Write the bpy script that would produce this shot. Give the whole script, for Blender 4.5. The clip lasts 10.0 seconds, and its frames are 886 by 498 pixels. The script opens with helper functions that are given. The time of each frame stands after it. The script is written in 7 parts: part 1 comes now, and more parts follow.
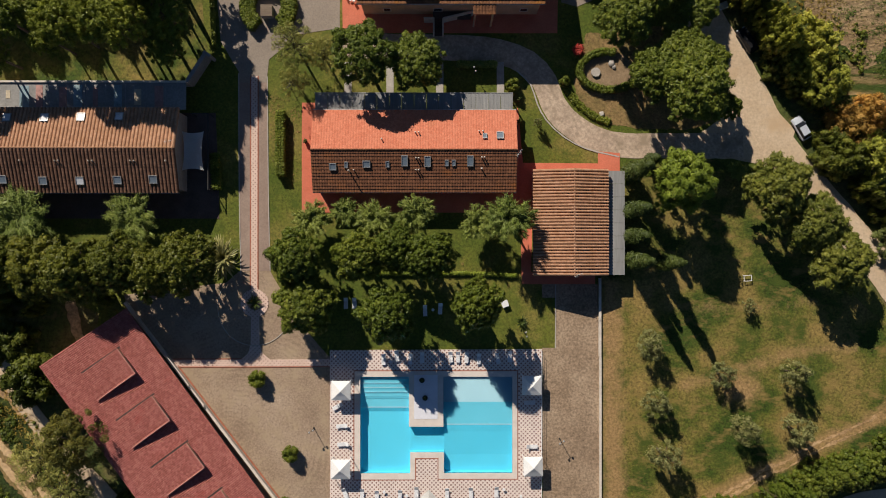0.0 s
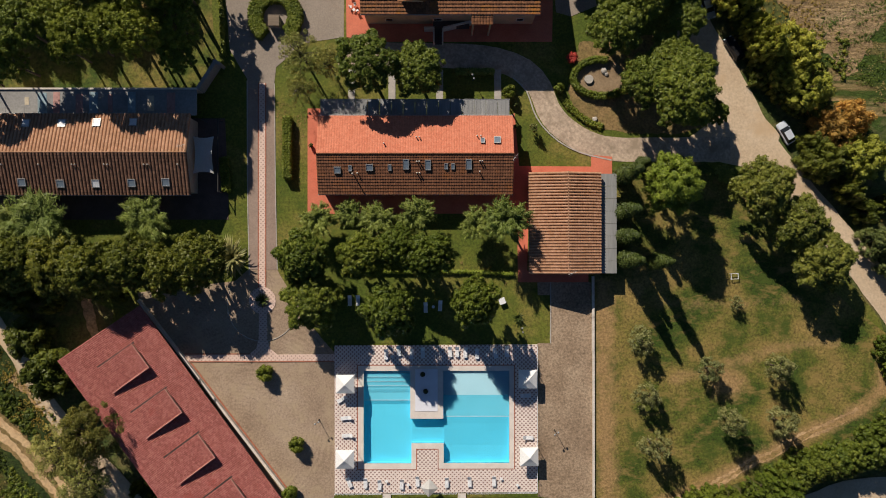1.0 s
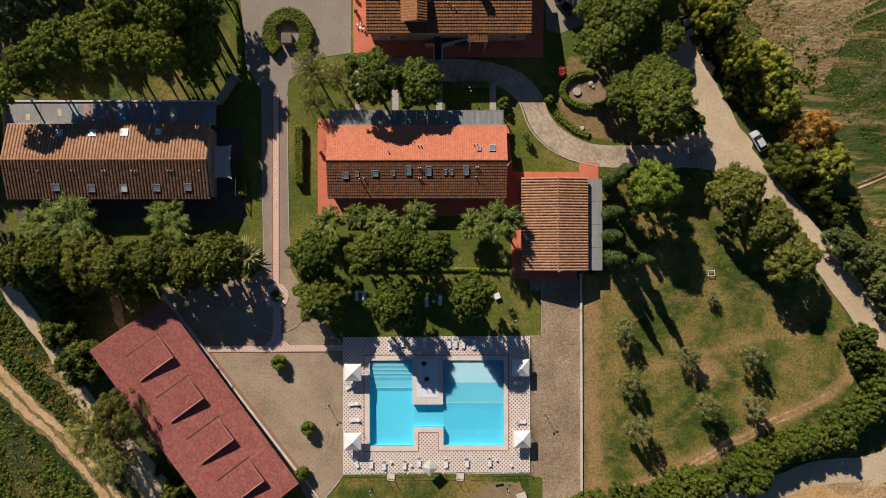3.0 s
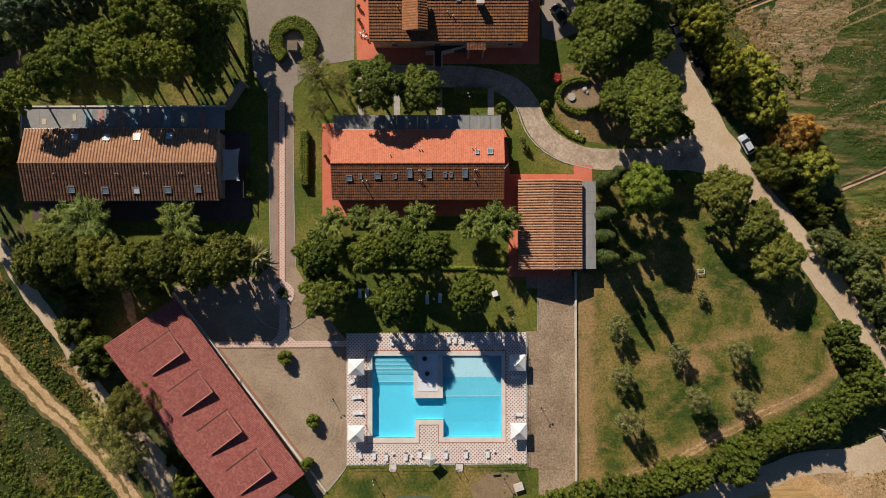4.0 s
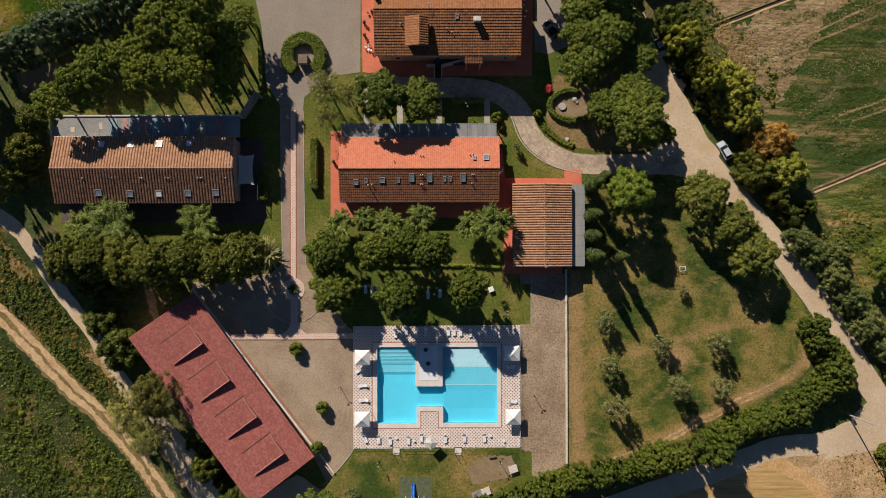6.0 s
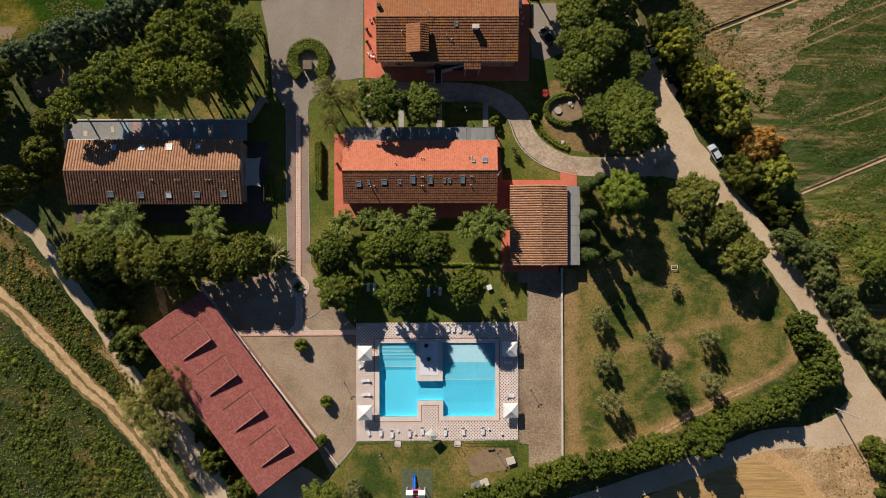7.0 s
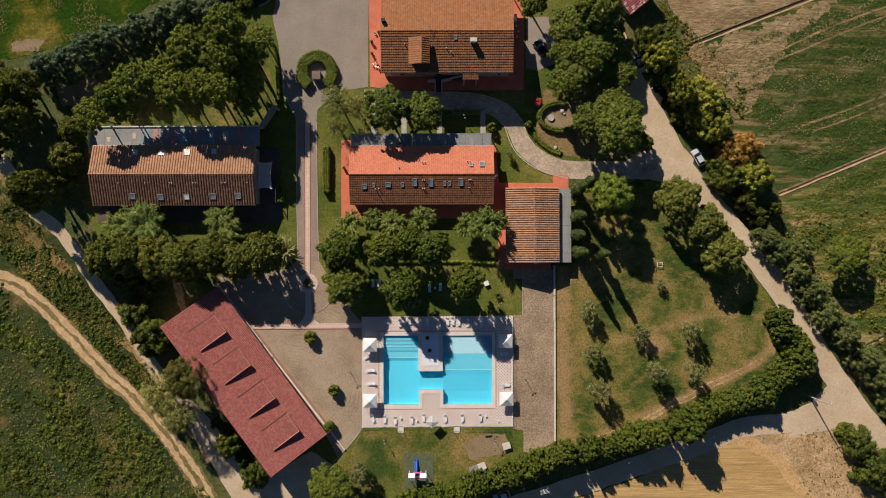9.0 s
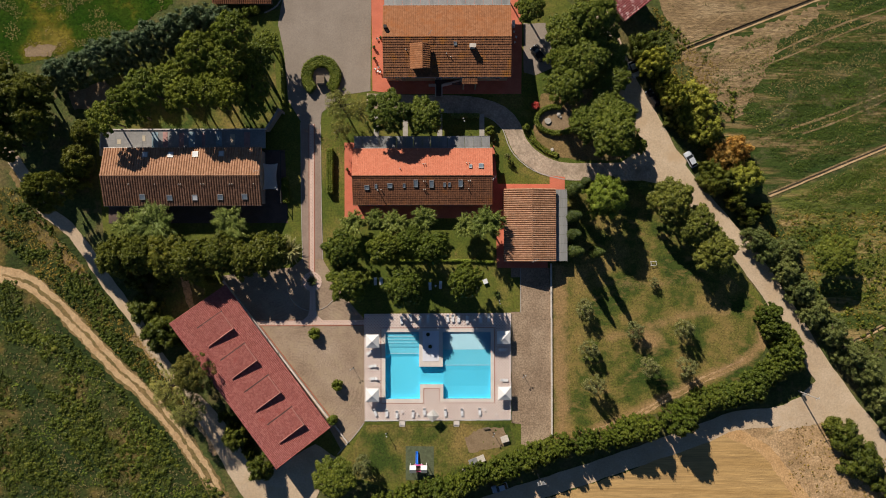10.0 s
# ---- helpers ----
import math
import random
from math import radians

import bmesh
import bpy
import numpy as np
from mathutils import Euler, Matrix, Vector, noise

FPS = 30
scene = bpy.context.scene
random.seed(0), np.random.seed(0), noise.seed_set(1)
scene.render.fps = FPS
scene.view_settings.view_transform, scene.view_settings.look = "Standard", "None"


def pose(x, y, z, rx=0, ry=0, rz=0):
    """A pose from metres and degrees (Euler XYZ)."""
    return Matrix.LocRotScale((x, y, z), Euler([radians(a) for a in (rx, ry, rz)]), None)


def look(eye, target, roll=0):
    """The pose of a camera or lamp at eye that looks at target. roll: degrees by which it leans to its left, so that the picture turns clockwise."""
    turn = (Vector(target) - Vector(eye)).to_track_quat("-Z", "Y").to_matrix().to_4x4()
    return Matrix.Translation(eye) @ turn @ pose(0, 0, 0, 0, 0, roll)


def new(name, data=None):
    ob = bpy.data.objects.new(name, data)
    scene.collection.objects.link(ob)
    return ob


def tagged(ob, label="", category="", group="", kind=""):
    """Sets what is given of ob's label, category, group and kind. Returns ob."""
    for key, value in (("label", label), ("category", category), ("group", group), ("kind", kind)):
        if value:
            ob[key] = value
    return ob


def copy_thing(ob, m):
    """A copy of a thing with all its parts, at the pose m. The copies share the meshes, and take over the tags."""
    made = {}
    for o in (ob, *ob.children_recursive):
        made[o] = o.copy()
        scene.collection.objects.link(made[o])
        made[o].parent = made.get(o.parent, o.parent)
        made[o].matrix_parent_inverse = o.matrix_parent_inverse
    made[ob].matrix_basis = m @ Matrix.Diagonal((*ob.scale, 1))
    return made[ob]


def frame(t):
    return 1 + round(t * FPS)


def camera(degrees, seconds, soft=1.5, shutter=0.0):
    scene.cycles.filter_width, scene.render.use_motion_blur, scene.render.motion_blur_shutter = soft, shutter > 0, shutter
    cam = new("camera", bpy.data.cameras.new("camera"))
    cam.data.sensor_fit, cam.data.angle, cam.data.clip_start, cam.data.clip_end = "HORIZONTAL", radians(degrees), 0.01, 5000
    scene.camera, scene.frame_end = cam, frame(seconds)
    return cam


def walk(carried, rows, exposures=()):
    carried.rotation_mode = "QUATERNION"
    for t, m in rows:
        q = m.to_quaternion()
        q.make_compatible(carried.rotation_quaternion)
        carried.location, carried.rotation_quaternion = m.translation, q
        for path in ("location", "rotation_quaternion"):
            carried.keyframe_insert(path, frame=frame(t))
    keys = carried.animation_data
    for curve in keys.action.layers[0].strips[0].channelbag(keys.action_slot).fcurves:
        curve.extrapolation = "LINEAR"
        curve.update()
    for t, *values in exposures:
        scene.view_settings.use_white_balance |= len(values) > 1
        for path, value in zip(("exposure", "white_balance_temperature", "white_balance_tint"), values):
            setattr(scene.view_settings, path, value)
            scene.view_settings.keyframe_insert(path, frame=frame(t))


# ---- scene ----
cam = camera(60.5, 10.0, soft=1.0)
# seconds, place, and the small turns of a lens that looks straight down
PATH = [
    (0.0, 0.000, -0.000, 125.199, 0.269, -0.202, 0.000),
    (0.5, 0.058, -0.022, 127.964, 0.258, -0.180, -0.016),
    (1.0, 0.118, -0.046, 130.737, 0.247, -0.159, -0.031),
    (1.5, 0.178, -0.074, 133.517, 0.238, -0.138, -0.045),
    (2.0, 0.240, -0.106, 136.303, 0.229, -0.118, -0.058),
    (2.5, 0.303, -0.141, 139.093, 0.222, -0.097, -0.070),
    (4.0, 0.491, -0.277, 147.481, 0.206, -0.038, -0.100),
    (4.5, 0.553, -0.333, 150.278, 0.203, -0.019, -0.108),
    (5.0, 0.614, -0.395, 153.075, 0.200, -0.001, -0.116),
    (5.5, 0.675, -0.463, 155.869, 0.199, 0.018, -0.122),
    (7.0, 0.846, -0.711, 164.229, 0.203, 0.070, -0.135),
    (7.5, 0.898, -0.809, 167.003, 0.206, 0.087, -0.138),
    (8.0, 0.949, -0.915, 169.770, 0.210, 0.104, -0.139),
    (8.5, 0.996, -1.031, 172.529, 0.215, 0.120, -0.140),
    (9.0, 1.041, -1.155, 175.277, 0.222, 0.136, -0.140),
    (9.5, 1.081, -1.289, 178.014, 0.229, 0.152, -0.138),
    (10.0, 1.119, -1.433, 180.739, 0.237, 0.167, -0.136),
]
walk(cam, [(t, pose(x, y, z, a, b, c)) for t, x, y, z, a, b, c in PATH])

# ---- light ----
SUN_EL, SUN_X, SUN_Y = 34.0, 0.489, -0.872
world = bpy.data.worlds.new("sky")
scene.world = world
world.use_nodes = True
wn = world.node_tree.nodes
sky = wn.new("ShaderNodeTexSky")
sky.sky_type = "NISHITA"
sky.sun_disc = False
sky.ozone_density, sky.dust_density = 7.0, 0.2
sky.sun_elevation = radians(SUN_EL)
sky.sun_rotation = math.atan2(-SUN_X, -SUN_Y)
world.node_tree.links.new(sky.outputs["Color"], wn["Background"].inputs["Color"])
wn["Background"].inputs["Strength"].default_value = 0.041
sun_data = bpy.data.lights.new("sun", "SUN")
sun_data.energy, sun_data.angle, sun_data.color = 5.0, radians(0.5), (1.0, 0.905, 0.79)
sun = new("sun", sun_data)
sun.matrix_world = look((0, 0, 300), (SUN_X, SUN_Y, 300 - math.tan(radians(SUN_EL))))
scene.view_settings.exposure = 0.2

# ---- materials ----
MATS = {}


def nodes_of(name):
    m = bpy.data.materials.new(name)
    m.use_nodes = True
    MATS[name] = m
    return m, m.node_tree.nodes, m.node_tree.links, m.node_tree.nodes["Principled BSDF"]


def ramp(n, stops):
    r = n.new("ShaderNodeValToRGB")
    e = r.color_ramp.elements
    while len(e) < len(stops):
        e.new(0.5)
    for k, (pos, col) in enumerate(stops):
        e[k].position, e[k].color = pos, (*col, 1)
    return r


def noise_tex(n, l, scale, detail=4.0, rough=0.6, stretch=None, turn=0.0):
    tc, mp, t = n.new("ShaderNodeTexCoord"), n.new("ShaderNodeMapping"), n.new("ShaderNodeTexNoise")
    l.new(tc.outputs["Object"], mp.inputs["Vector"])
    if stretch:
        mp.inputs["Scale"].default_value = stretch
    mp.inputs["Rotation"].default_value = (0, 0, radians(turn))
    l.new(mp.outputs["Vector"], t.inputs["Vector"])
    t.inputs["Scale"].default_value, t.inputs["Detail"].default_value, t.inputs["Roughness"].default_value = scale, detail, rough
    return t


def mix(n, l, a, b, fac, mode="MIX"):
    x = n.new("ShaderNodeMix")
    x.data_type, x.blend_type = "RGBA", mode
    for sock, v in ((6, a), (7, b)):
        if isinstance(v, tuple):
            x.inputs[sock].default_value = (*v, 1)
        else:
            l.new(v, x.inputs[sock])
    if isinstance(fac, (int, float)):
        x.inputs[0].default_value = fac
    else:
        l.new(fac, x.inputs[0])
    return x.outputs[2]


def surface(name, stops, scale, fine=None, fine_amt=0.35, mid=None, rough=0.9, bump=0.3, bump_scale=None, dist=0.05, stretch=None, turn=0.0, spots=None, metal=0.0, spec=0.3, wear=None):
    """A two-scale procedural surface: broad patches through a ramp, fine grain over it, relief, and stains."""
    m, n, l, p = nodes_of(name)
    big = noise_tex(n, l, scale, 5.0, 0.62, stretch, turn)
    r = ramp(n, stops)
    l.new(big.outputs["Fac"], r.inputs["Fac"])
    col = r.outputs["Color"]
    fine_tex = noise_tex(n, l, fine or scale * 14, 4.0, 0.7, stretch if stretch and stretch[0] != stretch[1] else None, turn)
    g = ramp(n, [(0.28, (0.35, 0.35, 0.35)), (0.72, (1.6, 1.6, 1.6))])
    l.new(fine_tex.outputs["Fac"], g.inputs["Fac"])
    col = mix(n, l, col, g.outputs["Color"], fine_amt, "MULTIPLY")
    if mid:
        mscale, mcol, mlo, mhi, mstretch, mturn = mid
        mt = noise_tex(n, l, mscale, 5.0, 0.65, mstretch, mturn)
        mr = ramp(n, [(mlo, (0, 0, 0)), (mhi, (1, 1, 1))])
        l.new(mt.outputs["Fac"], mr.inputs["Fac"])
        col = mix(n, l, col, mcol, mr.outputs["Color"])
    if spots:
        scol, sscale, lo, hi = spots
        st = noise_tex(n, l, sscale, 6.0, 0.7)
        sr = ramp(n, [(lo, (0, 0, 0)), (hi, (1, 1, 1))])
        l.new(st.outputs["Fac"], sr.inputs["Fac"])
        col = mix(n, l, col, scol, sr.outputs["Color"])
    if wear:
        # worn ground: an attribute of the mesh, broken up by noise
        at, wt, ad = n.new("ShaderNodeAttribute"), noise_tex(n, l, 0.33, 8.0, 0.8), n.new("ShaderNodeMath")
        at.attribute_name = "worn"
        ad.operation = "ADD"
        l.new(at.outputs["Fac"], ad.inputs[0])
        l.new(wt.outputs["Fac"], ad.inputs[1])
        wr = ramp(n, [(0.7, (0, 0, 0)), (1.1, (1, 1, 1))])
        l.new(ad.outputs[0], wr.inputs["Fac"])
        wc = mix(n, l, wear, g.outputs["Color"], fine_amt * 0.7, "MULTIPLY")
        col = mix(n, l, col, wc, wr.outputs["Color"])
    l.new(col, p.inputs["Base Color"])
    p.inputs["Roughness"].default_value, p.inputs["Metallic"].default_value = rough, metal
    p.inputs["Specular IOR Level"].default_value = spec
    if bump:
        bt = noise_tex(n, l, bump_scale or (fine or scale * 14), 5.0, 0.7)
        b = n.new("ShaderNodeBump")
        b.inputs["Strength"].default_value, b.inputs["Distance"].default_value = bump, dist
        l.new(bt.outputs["Fac"], b.inputs["Height"])
        l.new(b.outputs["Normal"], p.inputs["Normal"])
    return m


def plain(name, col, rough=0.6, metal=0.0, vary=0.25):
    return surface(name, [(0.3, tuple(c * (1 - vary) for c in col)), (0.7, tuple(min(1, c * (1 + vary)) for c in col))], 1.3, 9.0, 0.2, rough=rough, bump=0.1, metal=metal)


def leaves(name, dark, mid, light, gloss=0.5, patch=0.5):
    """Foliage: every leaf has its own tint, every clump and every tree a broader one."""
    m, n, l, p = nodes_of(name)
    geo, oi = n.new("ShaderNodeNewGeometry"), n.new("ShaderNodeObjectInfo")
    calm = lambda q: tuple(0.65 * a + 0.35 * b for a, b in zip(q, mid))
    r = ramp(n, [(0.0, calm(dark)), (0.55, mid), (1.0, calm(light))])
    l.new(geo.outputs["Random Per Island"], r.inputs["Fac"])
    big = noise_tex(n, l, patch, 3.0)
    br = ramp(n, [(0.3, (0.6, 0.66, 0.6)), (0.7, (1.45, 1.35, 1.2))])
    l.new(big.outputs["Fac"], br.inputs["Fac"])
    col = mix(n, l, r.outputs["Color"], br.outputs["Color"], 0.8, "MULTIPLY")
    tr = ramp(n, [(0.0, (0.75, 0.8, 0.75)), (1.0, (1.25, 1.15, 1.1))])
    l.new(oi.outputs["Random"], tr.inputs["Fac"])
    col = mix(n, l, col, tr.outputs["Color"], 0.8, "MULTIPLY")
    l.new(col, p.inputs["Base Color"])
    p.inputs["Roughness"].default_value = gloss
    p.inputs["Specular IOR Level"].default_value = 0.25
    t = n.new("ShaderNodeBsdfTranslucent")
    l.new(col, t.inputs["Color"])
    s = n.new("ShaderNodeMixShader")
    s.inputs[0].default_value = 0.22
    l.new(p.outputs[0], s.inputs[1])
    l.new(t.outputs[0], s.inputs[2])
    l.new(s.outputs[0], n["Material Output"].inputs["Surface"])
    return m


def tile_mat(name, stops, course=0.4, stain=(0.03, 0.022, 0.015), stain_lo=0.52, stain_hi=0.75):
    """Fired clay roof tiles: each tile cell has its own tint; lichen and soot stains run over them."""
    m, n, l, p = nodes_of(name)
    tc, vo = n.new("ShaderNodeTexCoord"), n.new("ShaderNodeTexVoronoi")
    l.new(tc.outputs["Object"], vo.inputs["Vector"])
    vo.inputs["Scale"].default_value = 1 / course
    sep = n.new("ShaderNodeSeparateColor")
    l.new(vo.outputs["Color"], sep.inputs[0])
    r = ramp(n, stops)
    l.new(sep.outputs[0], r.inputs["Fac"])
    st = noise_tex(n, l, 0.35, 6.0, 0.7)
    sr = ramp(n, [(stain_lo, (0, 0, 0)), (stain_hi, (1, 1, 1))])
    l.new(st.outputs["Fac"], sr.inputs["Fac"])
    col = mix(n, l, r.outputs["Color"], stain, sr.outputs["Color"])
    ft = noise_tex(n, l, 5.0, 4.0, 0.7)
    fr = ramp(n, [(0.3, (0.6, 0.6, 0.6)), (0.7, (1.35, 1.35, 1.35))])
    l.new(ft.outputs["Fac"], fr.inputs["Fac"])
    col = mix(n, l, col, fr.outputs["Color"], 0.6, "MULTIPLY")
    l.new(col, p.inputs["Base Color"])
    p.inputs["Roughness"].default_value = 0.85
    p.inputs["Specular IOR Level"].default_value = 0.25
    return m


DRIVE = surface("pale_gravel_drive", [(0.3, (0.37, 0.28, 0.205)), (0.7, (0.5, 0.39, 0.285))], 0.2, 2.2, 0.55, mid=(0.35, (0.28, 0.215, 0.15), 0.5, 0.66, None, 0), bump=0.5, dist=0.04)
LAWN = surface("lawn_grass", [(0.36, (0.068, 0.095, 0.01)), (0.52, (0.115, 0.125, 0.017)), (0.66, (0.195, 0.158, 0.038))], 0.09, 2.4, 0.8, mid=(0.45, (0.06, 0.088, 0.01), 0.5, 0.75, None, 0), bump=0.7, dist=0.1)
GROVE_STOPS = [(0.41, (0.04, 0.066, 0.007)), (0.47, (0.085, 0.098, 0.014)), (0.53, (0.15, 0.128, 0.028)), (0.62, (0.235, 0.165, 0.05))]
LAWN_DRY = surface("mown_dry_grass", GROVE_STOPS, 0.085, 1.9, 0.9, mid=(0.3, (0.16, 0.13, 0.035), 0.52, 0.8, None, 0), bump=0.8, dist=0.12)
GROVE = surface("grove_grass", GROVE_STOPS, 0.085, 2.4, 1.0, mid=(0.42, (0.225, 0.155, 0.048), 0.52, 0.68, (0.6, 1.3, 1.0), 24), bump=0.9, dist=0.15, spots=((0.055, 0.078, 0.01), 0.19, 0.54, 0.66), wear=(0.3, 0.19, 0.08))
PARCHED = surface("parched_grass", [(0.3, (0.13, 0.105, 0.032)), (0.55, (0.22, 0.145, 0.058)), (0.75, (0.3, 0.19, 0.085))], 0.2, 2.2, 0.8, mid=(0.6, (0.12, 0.1, 0.035), 0.55, 0.75, None, 0), bump=0.7, dist=0.1)
MEADOW = surface("rough_meadow", [(0.32, (0.035, 0.06, 0.012)), (0.5, (0.075, 0.09, 0.02)), (0.64, (0.14, 0.105, 0.04)), (0.78, (0.22, 0.16, 0.08))], 0.08, 1.5, 0.85, mid=(0.4, (0.17, 0.13, 0.055), 0.52, 0.75, None, 0), bump=1.0, dist=0.3, bump_scale=1.2)
WEEDY = surface("weedy_field", [(0.42, (0.022, 0.04, 0.005)), (0.52, (0.048, 0.062, 0.009)), (0.58, (0.12, 0.092, 0.02)), (0.67, (0.21, 0.14, 0.05))], 0.07, 1.2, 1.0, mid=(0.3, (0.03, 0.046, 0.007), 0.48, 0.66, None, 0), bump=1.0, dist=0.5, bump_scale=0.9)
BRIGHT_FIELD = surface("green_field", [(0.44, (0.018, 0.052, 0.002)), (0.51, (0.034, 0.066, 0.004)), (0.56, (0.125, 0.11, 0.011)), (0.64, (0.2, 0.155, 0.028))], 0.045, 1.4, 1.0, mid=(0.35, (0.03, 0.055, 0.004), 0.5, 0.7, None, 0), bump=1.0, dist=0.3, spec=0.08)
CROPS = surface("crop_rows", [(0.43, (0.024, 0.05, 0.005)), (0.51, (0.045, 0.068, 0.009)), (0.56, (0.15, 0.118, 0.038)), (0.63, (0.26, 0.18, 0.08))], 0.22, 1.2, 0.95, mid=(0.55, (0.045, 0.072, 0.009), 0.46, 0.6, (0.12, 1.6, 1.0), -22), bump=1.0, dist=0.4, stretch=(0.18, 1.3, 1.0), turn=-22, spots=((0.19, 0.145, 0.08), 0.07, 0.55, 0.7))
MAIZE = surface("sparse_maize_field", [(0.42, (0.062, 0.09, 0.013)), (0.5, (0.125, 0.14, 0.026)), (0.55, (0.22, 0.18, 0.052)), (0.63, (0.32, 0.225, 0.09))], 0.16, 1.3, 0.95, mid=(0.5, (0.06, 0.085, 0.012), 0.5, 0.64, (0.14, 1.5, 1.0), -22), bump=1.0, dist=0.4, stretch=(0.25, 1.2, 1.0), turn=-22)
SOIL = surface("ploughed_soil", [(0.32, (0.22, 0.145, 0.068)), (0.5, (0.31, 0.21, 0.105)), (0.66, (0.38, 0.27, 0.145)), (0.82, (0.18, 0.155, 0.05))], 0.2, 1.8, 0.8, mid=(0.8, (0.17, 0.115, 0.06), 0.52, 0.66, (0.3, 1.8, 1.0), 16), bump=1.0, dist=0.4, stretch=(0.35, 1.6, 1.0), turn=18, spots=((0.08, 0.09, 0.025), 0.13, 0.58, 0.72))
STRAW = surface("straw_stubble", [(0.3, (0.4, 0.245, 0.09)), (0.7, (0.52, 0.335, 0.138))], 0.3, 2.0, 0.5, mid=(0.7, (0.3, 0.19, 0.08), 0.5, 0.7, (0.05, 1.6, 1.0), -17), bump=0.8, dist=0.15, stretch=(0.08, 1.2, 1.0), turn=-17)
GRAVEL = surface("grey_gravel", [(0.3, (0.235, 0.165, 0.112)), (0.5, (0.31, 0.225, 0.155)), (0.7, (0.39, 0.295, 0.21))], 0.1, 3.2, 0.45, mid=(0.35, (0.37, 0.28, 0.18), 0.48, 0.7, None, 0), bump=0.7, dist=0.06)
GRAVEL_E = surface("brown_gravel", [(0.3, (0.2, 0.137, 0.086)), (0.5, (0.29, 0.207, 0.136)), (0.7, (0.37, 0.275, 0.185))], 0.14, 2.6, 0.8, bump=0.7, dist=0.06, spots=((0.07, 0.08, 0.03), 0.5, 0.66, 0.72))
LANE = surface("pinkish_brown_paving", [(0.3, (0.25, 0.178, 0.138)), (0.7, (0.33, 0.245, 0.195))], 0.2, 4.0, 0.3, bump=0.3, dist=0.02)
ASPHALT = surface("pale_asphalt", [(0.3, (0.23, 0.187, 0.148)), (0.7, (0.31, 0.258, 0.207))], 0.1, 4.0, 0.3, bump=0.3, dist=0.02)
DIRT = surface("pale_dirt_road", [(0.28, (0.43, 0.315, 0.205)), (0.5, (0.5, 0.38, 0.255)), (0.72, (0.56, 0.435, 0.305))], 0.12, 2.4, 0.3, mid=(0.15, (0.47, 0.33, 0.195), 0.52, 0.75, None, 0), bump=0.5, dist=0.06)
TRACK = surface("farm_track_earth", [(0.3, (0.4, 0.25, 0.12)), (0.6, (0.54, 0.37, 0.2)), (0.8, (0.26, 0.18, 0.07))], 0.3, 2.0, 0.45, bump=0.7, dist=0.1)
TERRA = surface("terracotta_paving", [(0.3, (0.5, 0.135, 0.075)), (0.7, (0.6, 0.18, 0.105))], 0.35, 5.0, 0.2, rough=0.8, bump=0.15)
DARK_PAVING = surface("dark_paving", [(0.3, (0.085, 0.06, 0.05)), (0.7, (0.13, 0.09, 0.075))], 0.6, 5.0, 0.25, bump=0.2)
WASTE = surface("dry_sandy_waste", [(0.3, (0.3, 0.19, 0.09)), (0.52, (0.44, 0.285, 0.145)), (0.72, (0.53, 0.36, 0.2))], 0.22, 2.2, 0.8, mid=(0.5, (0.2, 0.15, 0.07), 0.55, 0.72, None, 0), bump=0.8, dist=0.15)
SAND_ORANGE = surface("orange_sand", [(0.3, (0.44, 0.26, 0.11)), (0.7, (0.56, 0.35, 0.165))], 0.3, 2.4, 0.5, bump=0.5, dist=0.08)
SAND = surface("bare_sandy_earth", [(0.3, (0.2, 0.135, 0.075)), (0.7, (0.28, 0.2, 0.12))], 0.4, 3.0, 0.4, bump=0.5)
PLASTER = surface("ochre_plaster", [(0.3, (0.42, 0.3, 0.19)), (0.7, (0.52, 0.38, 0.25))], 0.7, 6.0, 0.2, bump=0.2, dist=0.02)
GREY_WALL = surface("grey_render", [(0.3, (0.3, 0.26, 0.22)), (0.7, (0.4, 0.35, 0.3))], 0.7, 6.0, 0.25, bump=0.2, dist=0.02)
RED_WALL = surface("red_plaster", [(0.3, (0.36, 0.09, 0.06)), (0.7, (0.45, 0.12, 0.08))], 0.7, 6.0, 0.2, bump=0.15, dist=0.02)
WHITE_STONE = surface("pale_stone", [(0.3, (0.5, 0.44, 0.37)), (0.7, (0.66, 0.6, 0.52))], 0.8, 7.0, 0.25, bump=0.2, dist=0.02)
COPING = surface("pool_coping_stone", [(0.3, (0.6, 0.53, 0.47)), (0.7, (0.7, 0.63, 0.56))], 0.7, 7.0, 0.15, rough=0.6, bump=0.1)
BRICK_EDGE = plain("red_brick_edging", (0.34, 0.12, 0.07), 0.85)
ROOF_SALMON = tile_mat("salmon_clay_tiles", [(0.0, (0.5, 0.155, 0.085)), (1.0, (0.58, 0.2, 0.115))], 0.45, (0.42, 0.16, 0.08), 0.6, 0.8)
# Aged tile; dark tone also takes in the shade of the guest house's south slope.
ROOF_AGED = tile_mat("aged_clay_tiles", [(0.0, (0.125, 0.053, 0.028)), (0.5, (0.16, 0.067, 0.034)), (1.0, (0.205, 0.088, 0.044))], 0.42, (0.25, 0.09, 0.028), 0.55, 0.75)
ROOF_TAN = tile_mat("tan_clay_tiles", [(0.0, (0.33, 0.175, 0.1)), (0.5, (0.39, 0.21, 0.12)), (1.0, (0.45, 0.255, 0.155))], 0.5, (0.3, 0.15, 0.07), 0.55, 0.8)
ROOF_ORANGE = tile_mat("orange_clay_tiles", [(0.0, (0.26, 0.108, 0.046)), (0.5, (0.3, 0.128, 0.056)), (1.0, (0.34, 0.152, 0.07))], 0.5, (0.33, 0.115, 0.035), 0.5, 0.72)
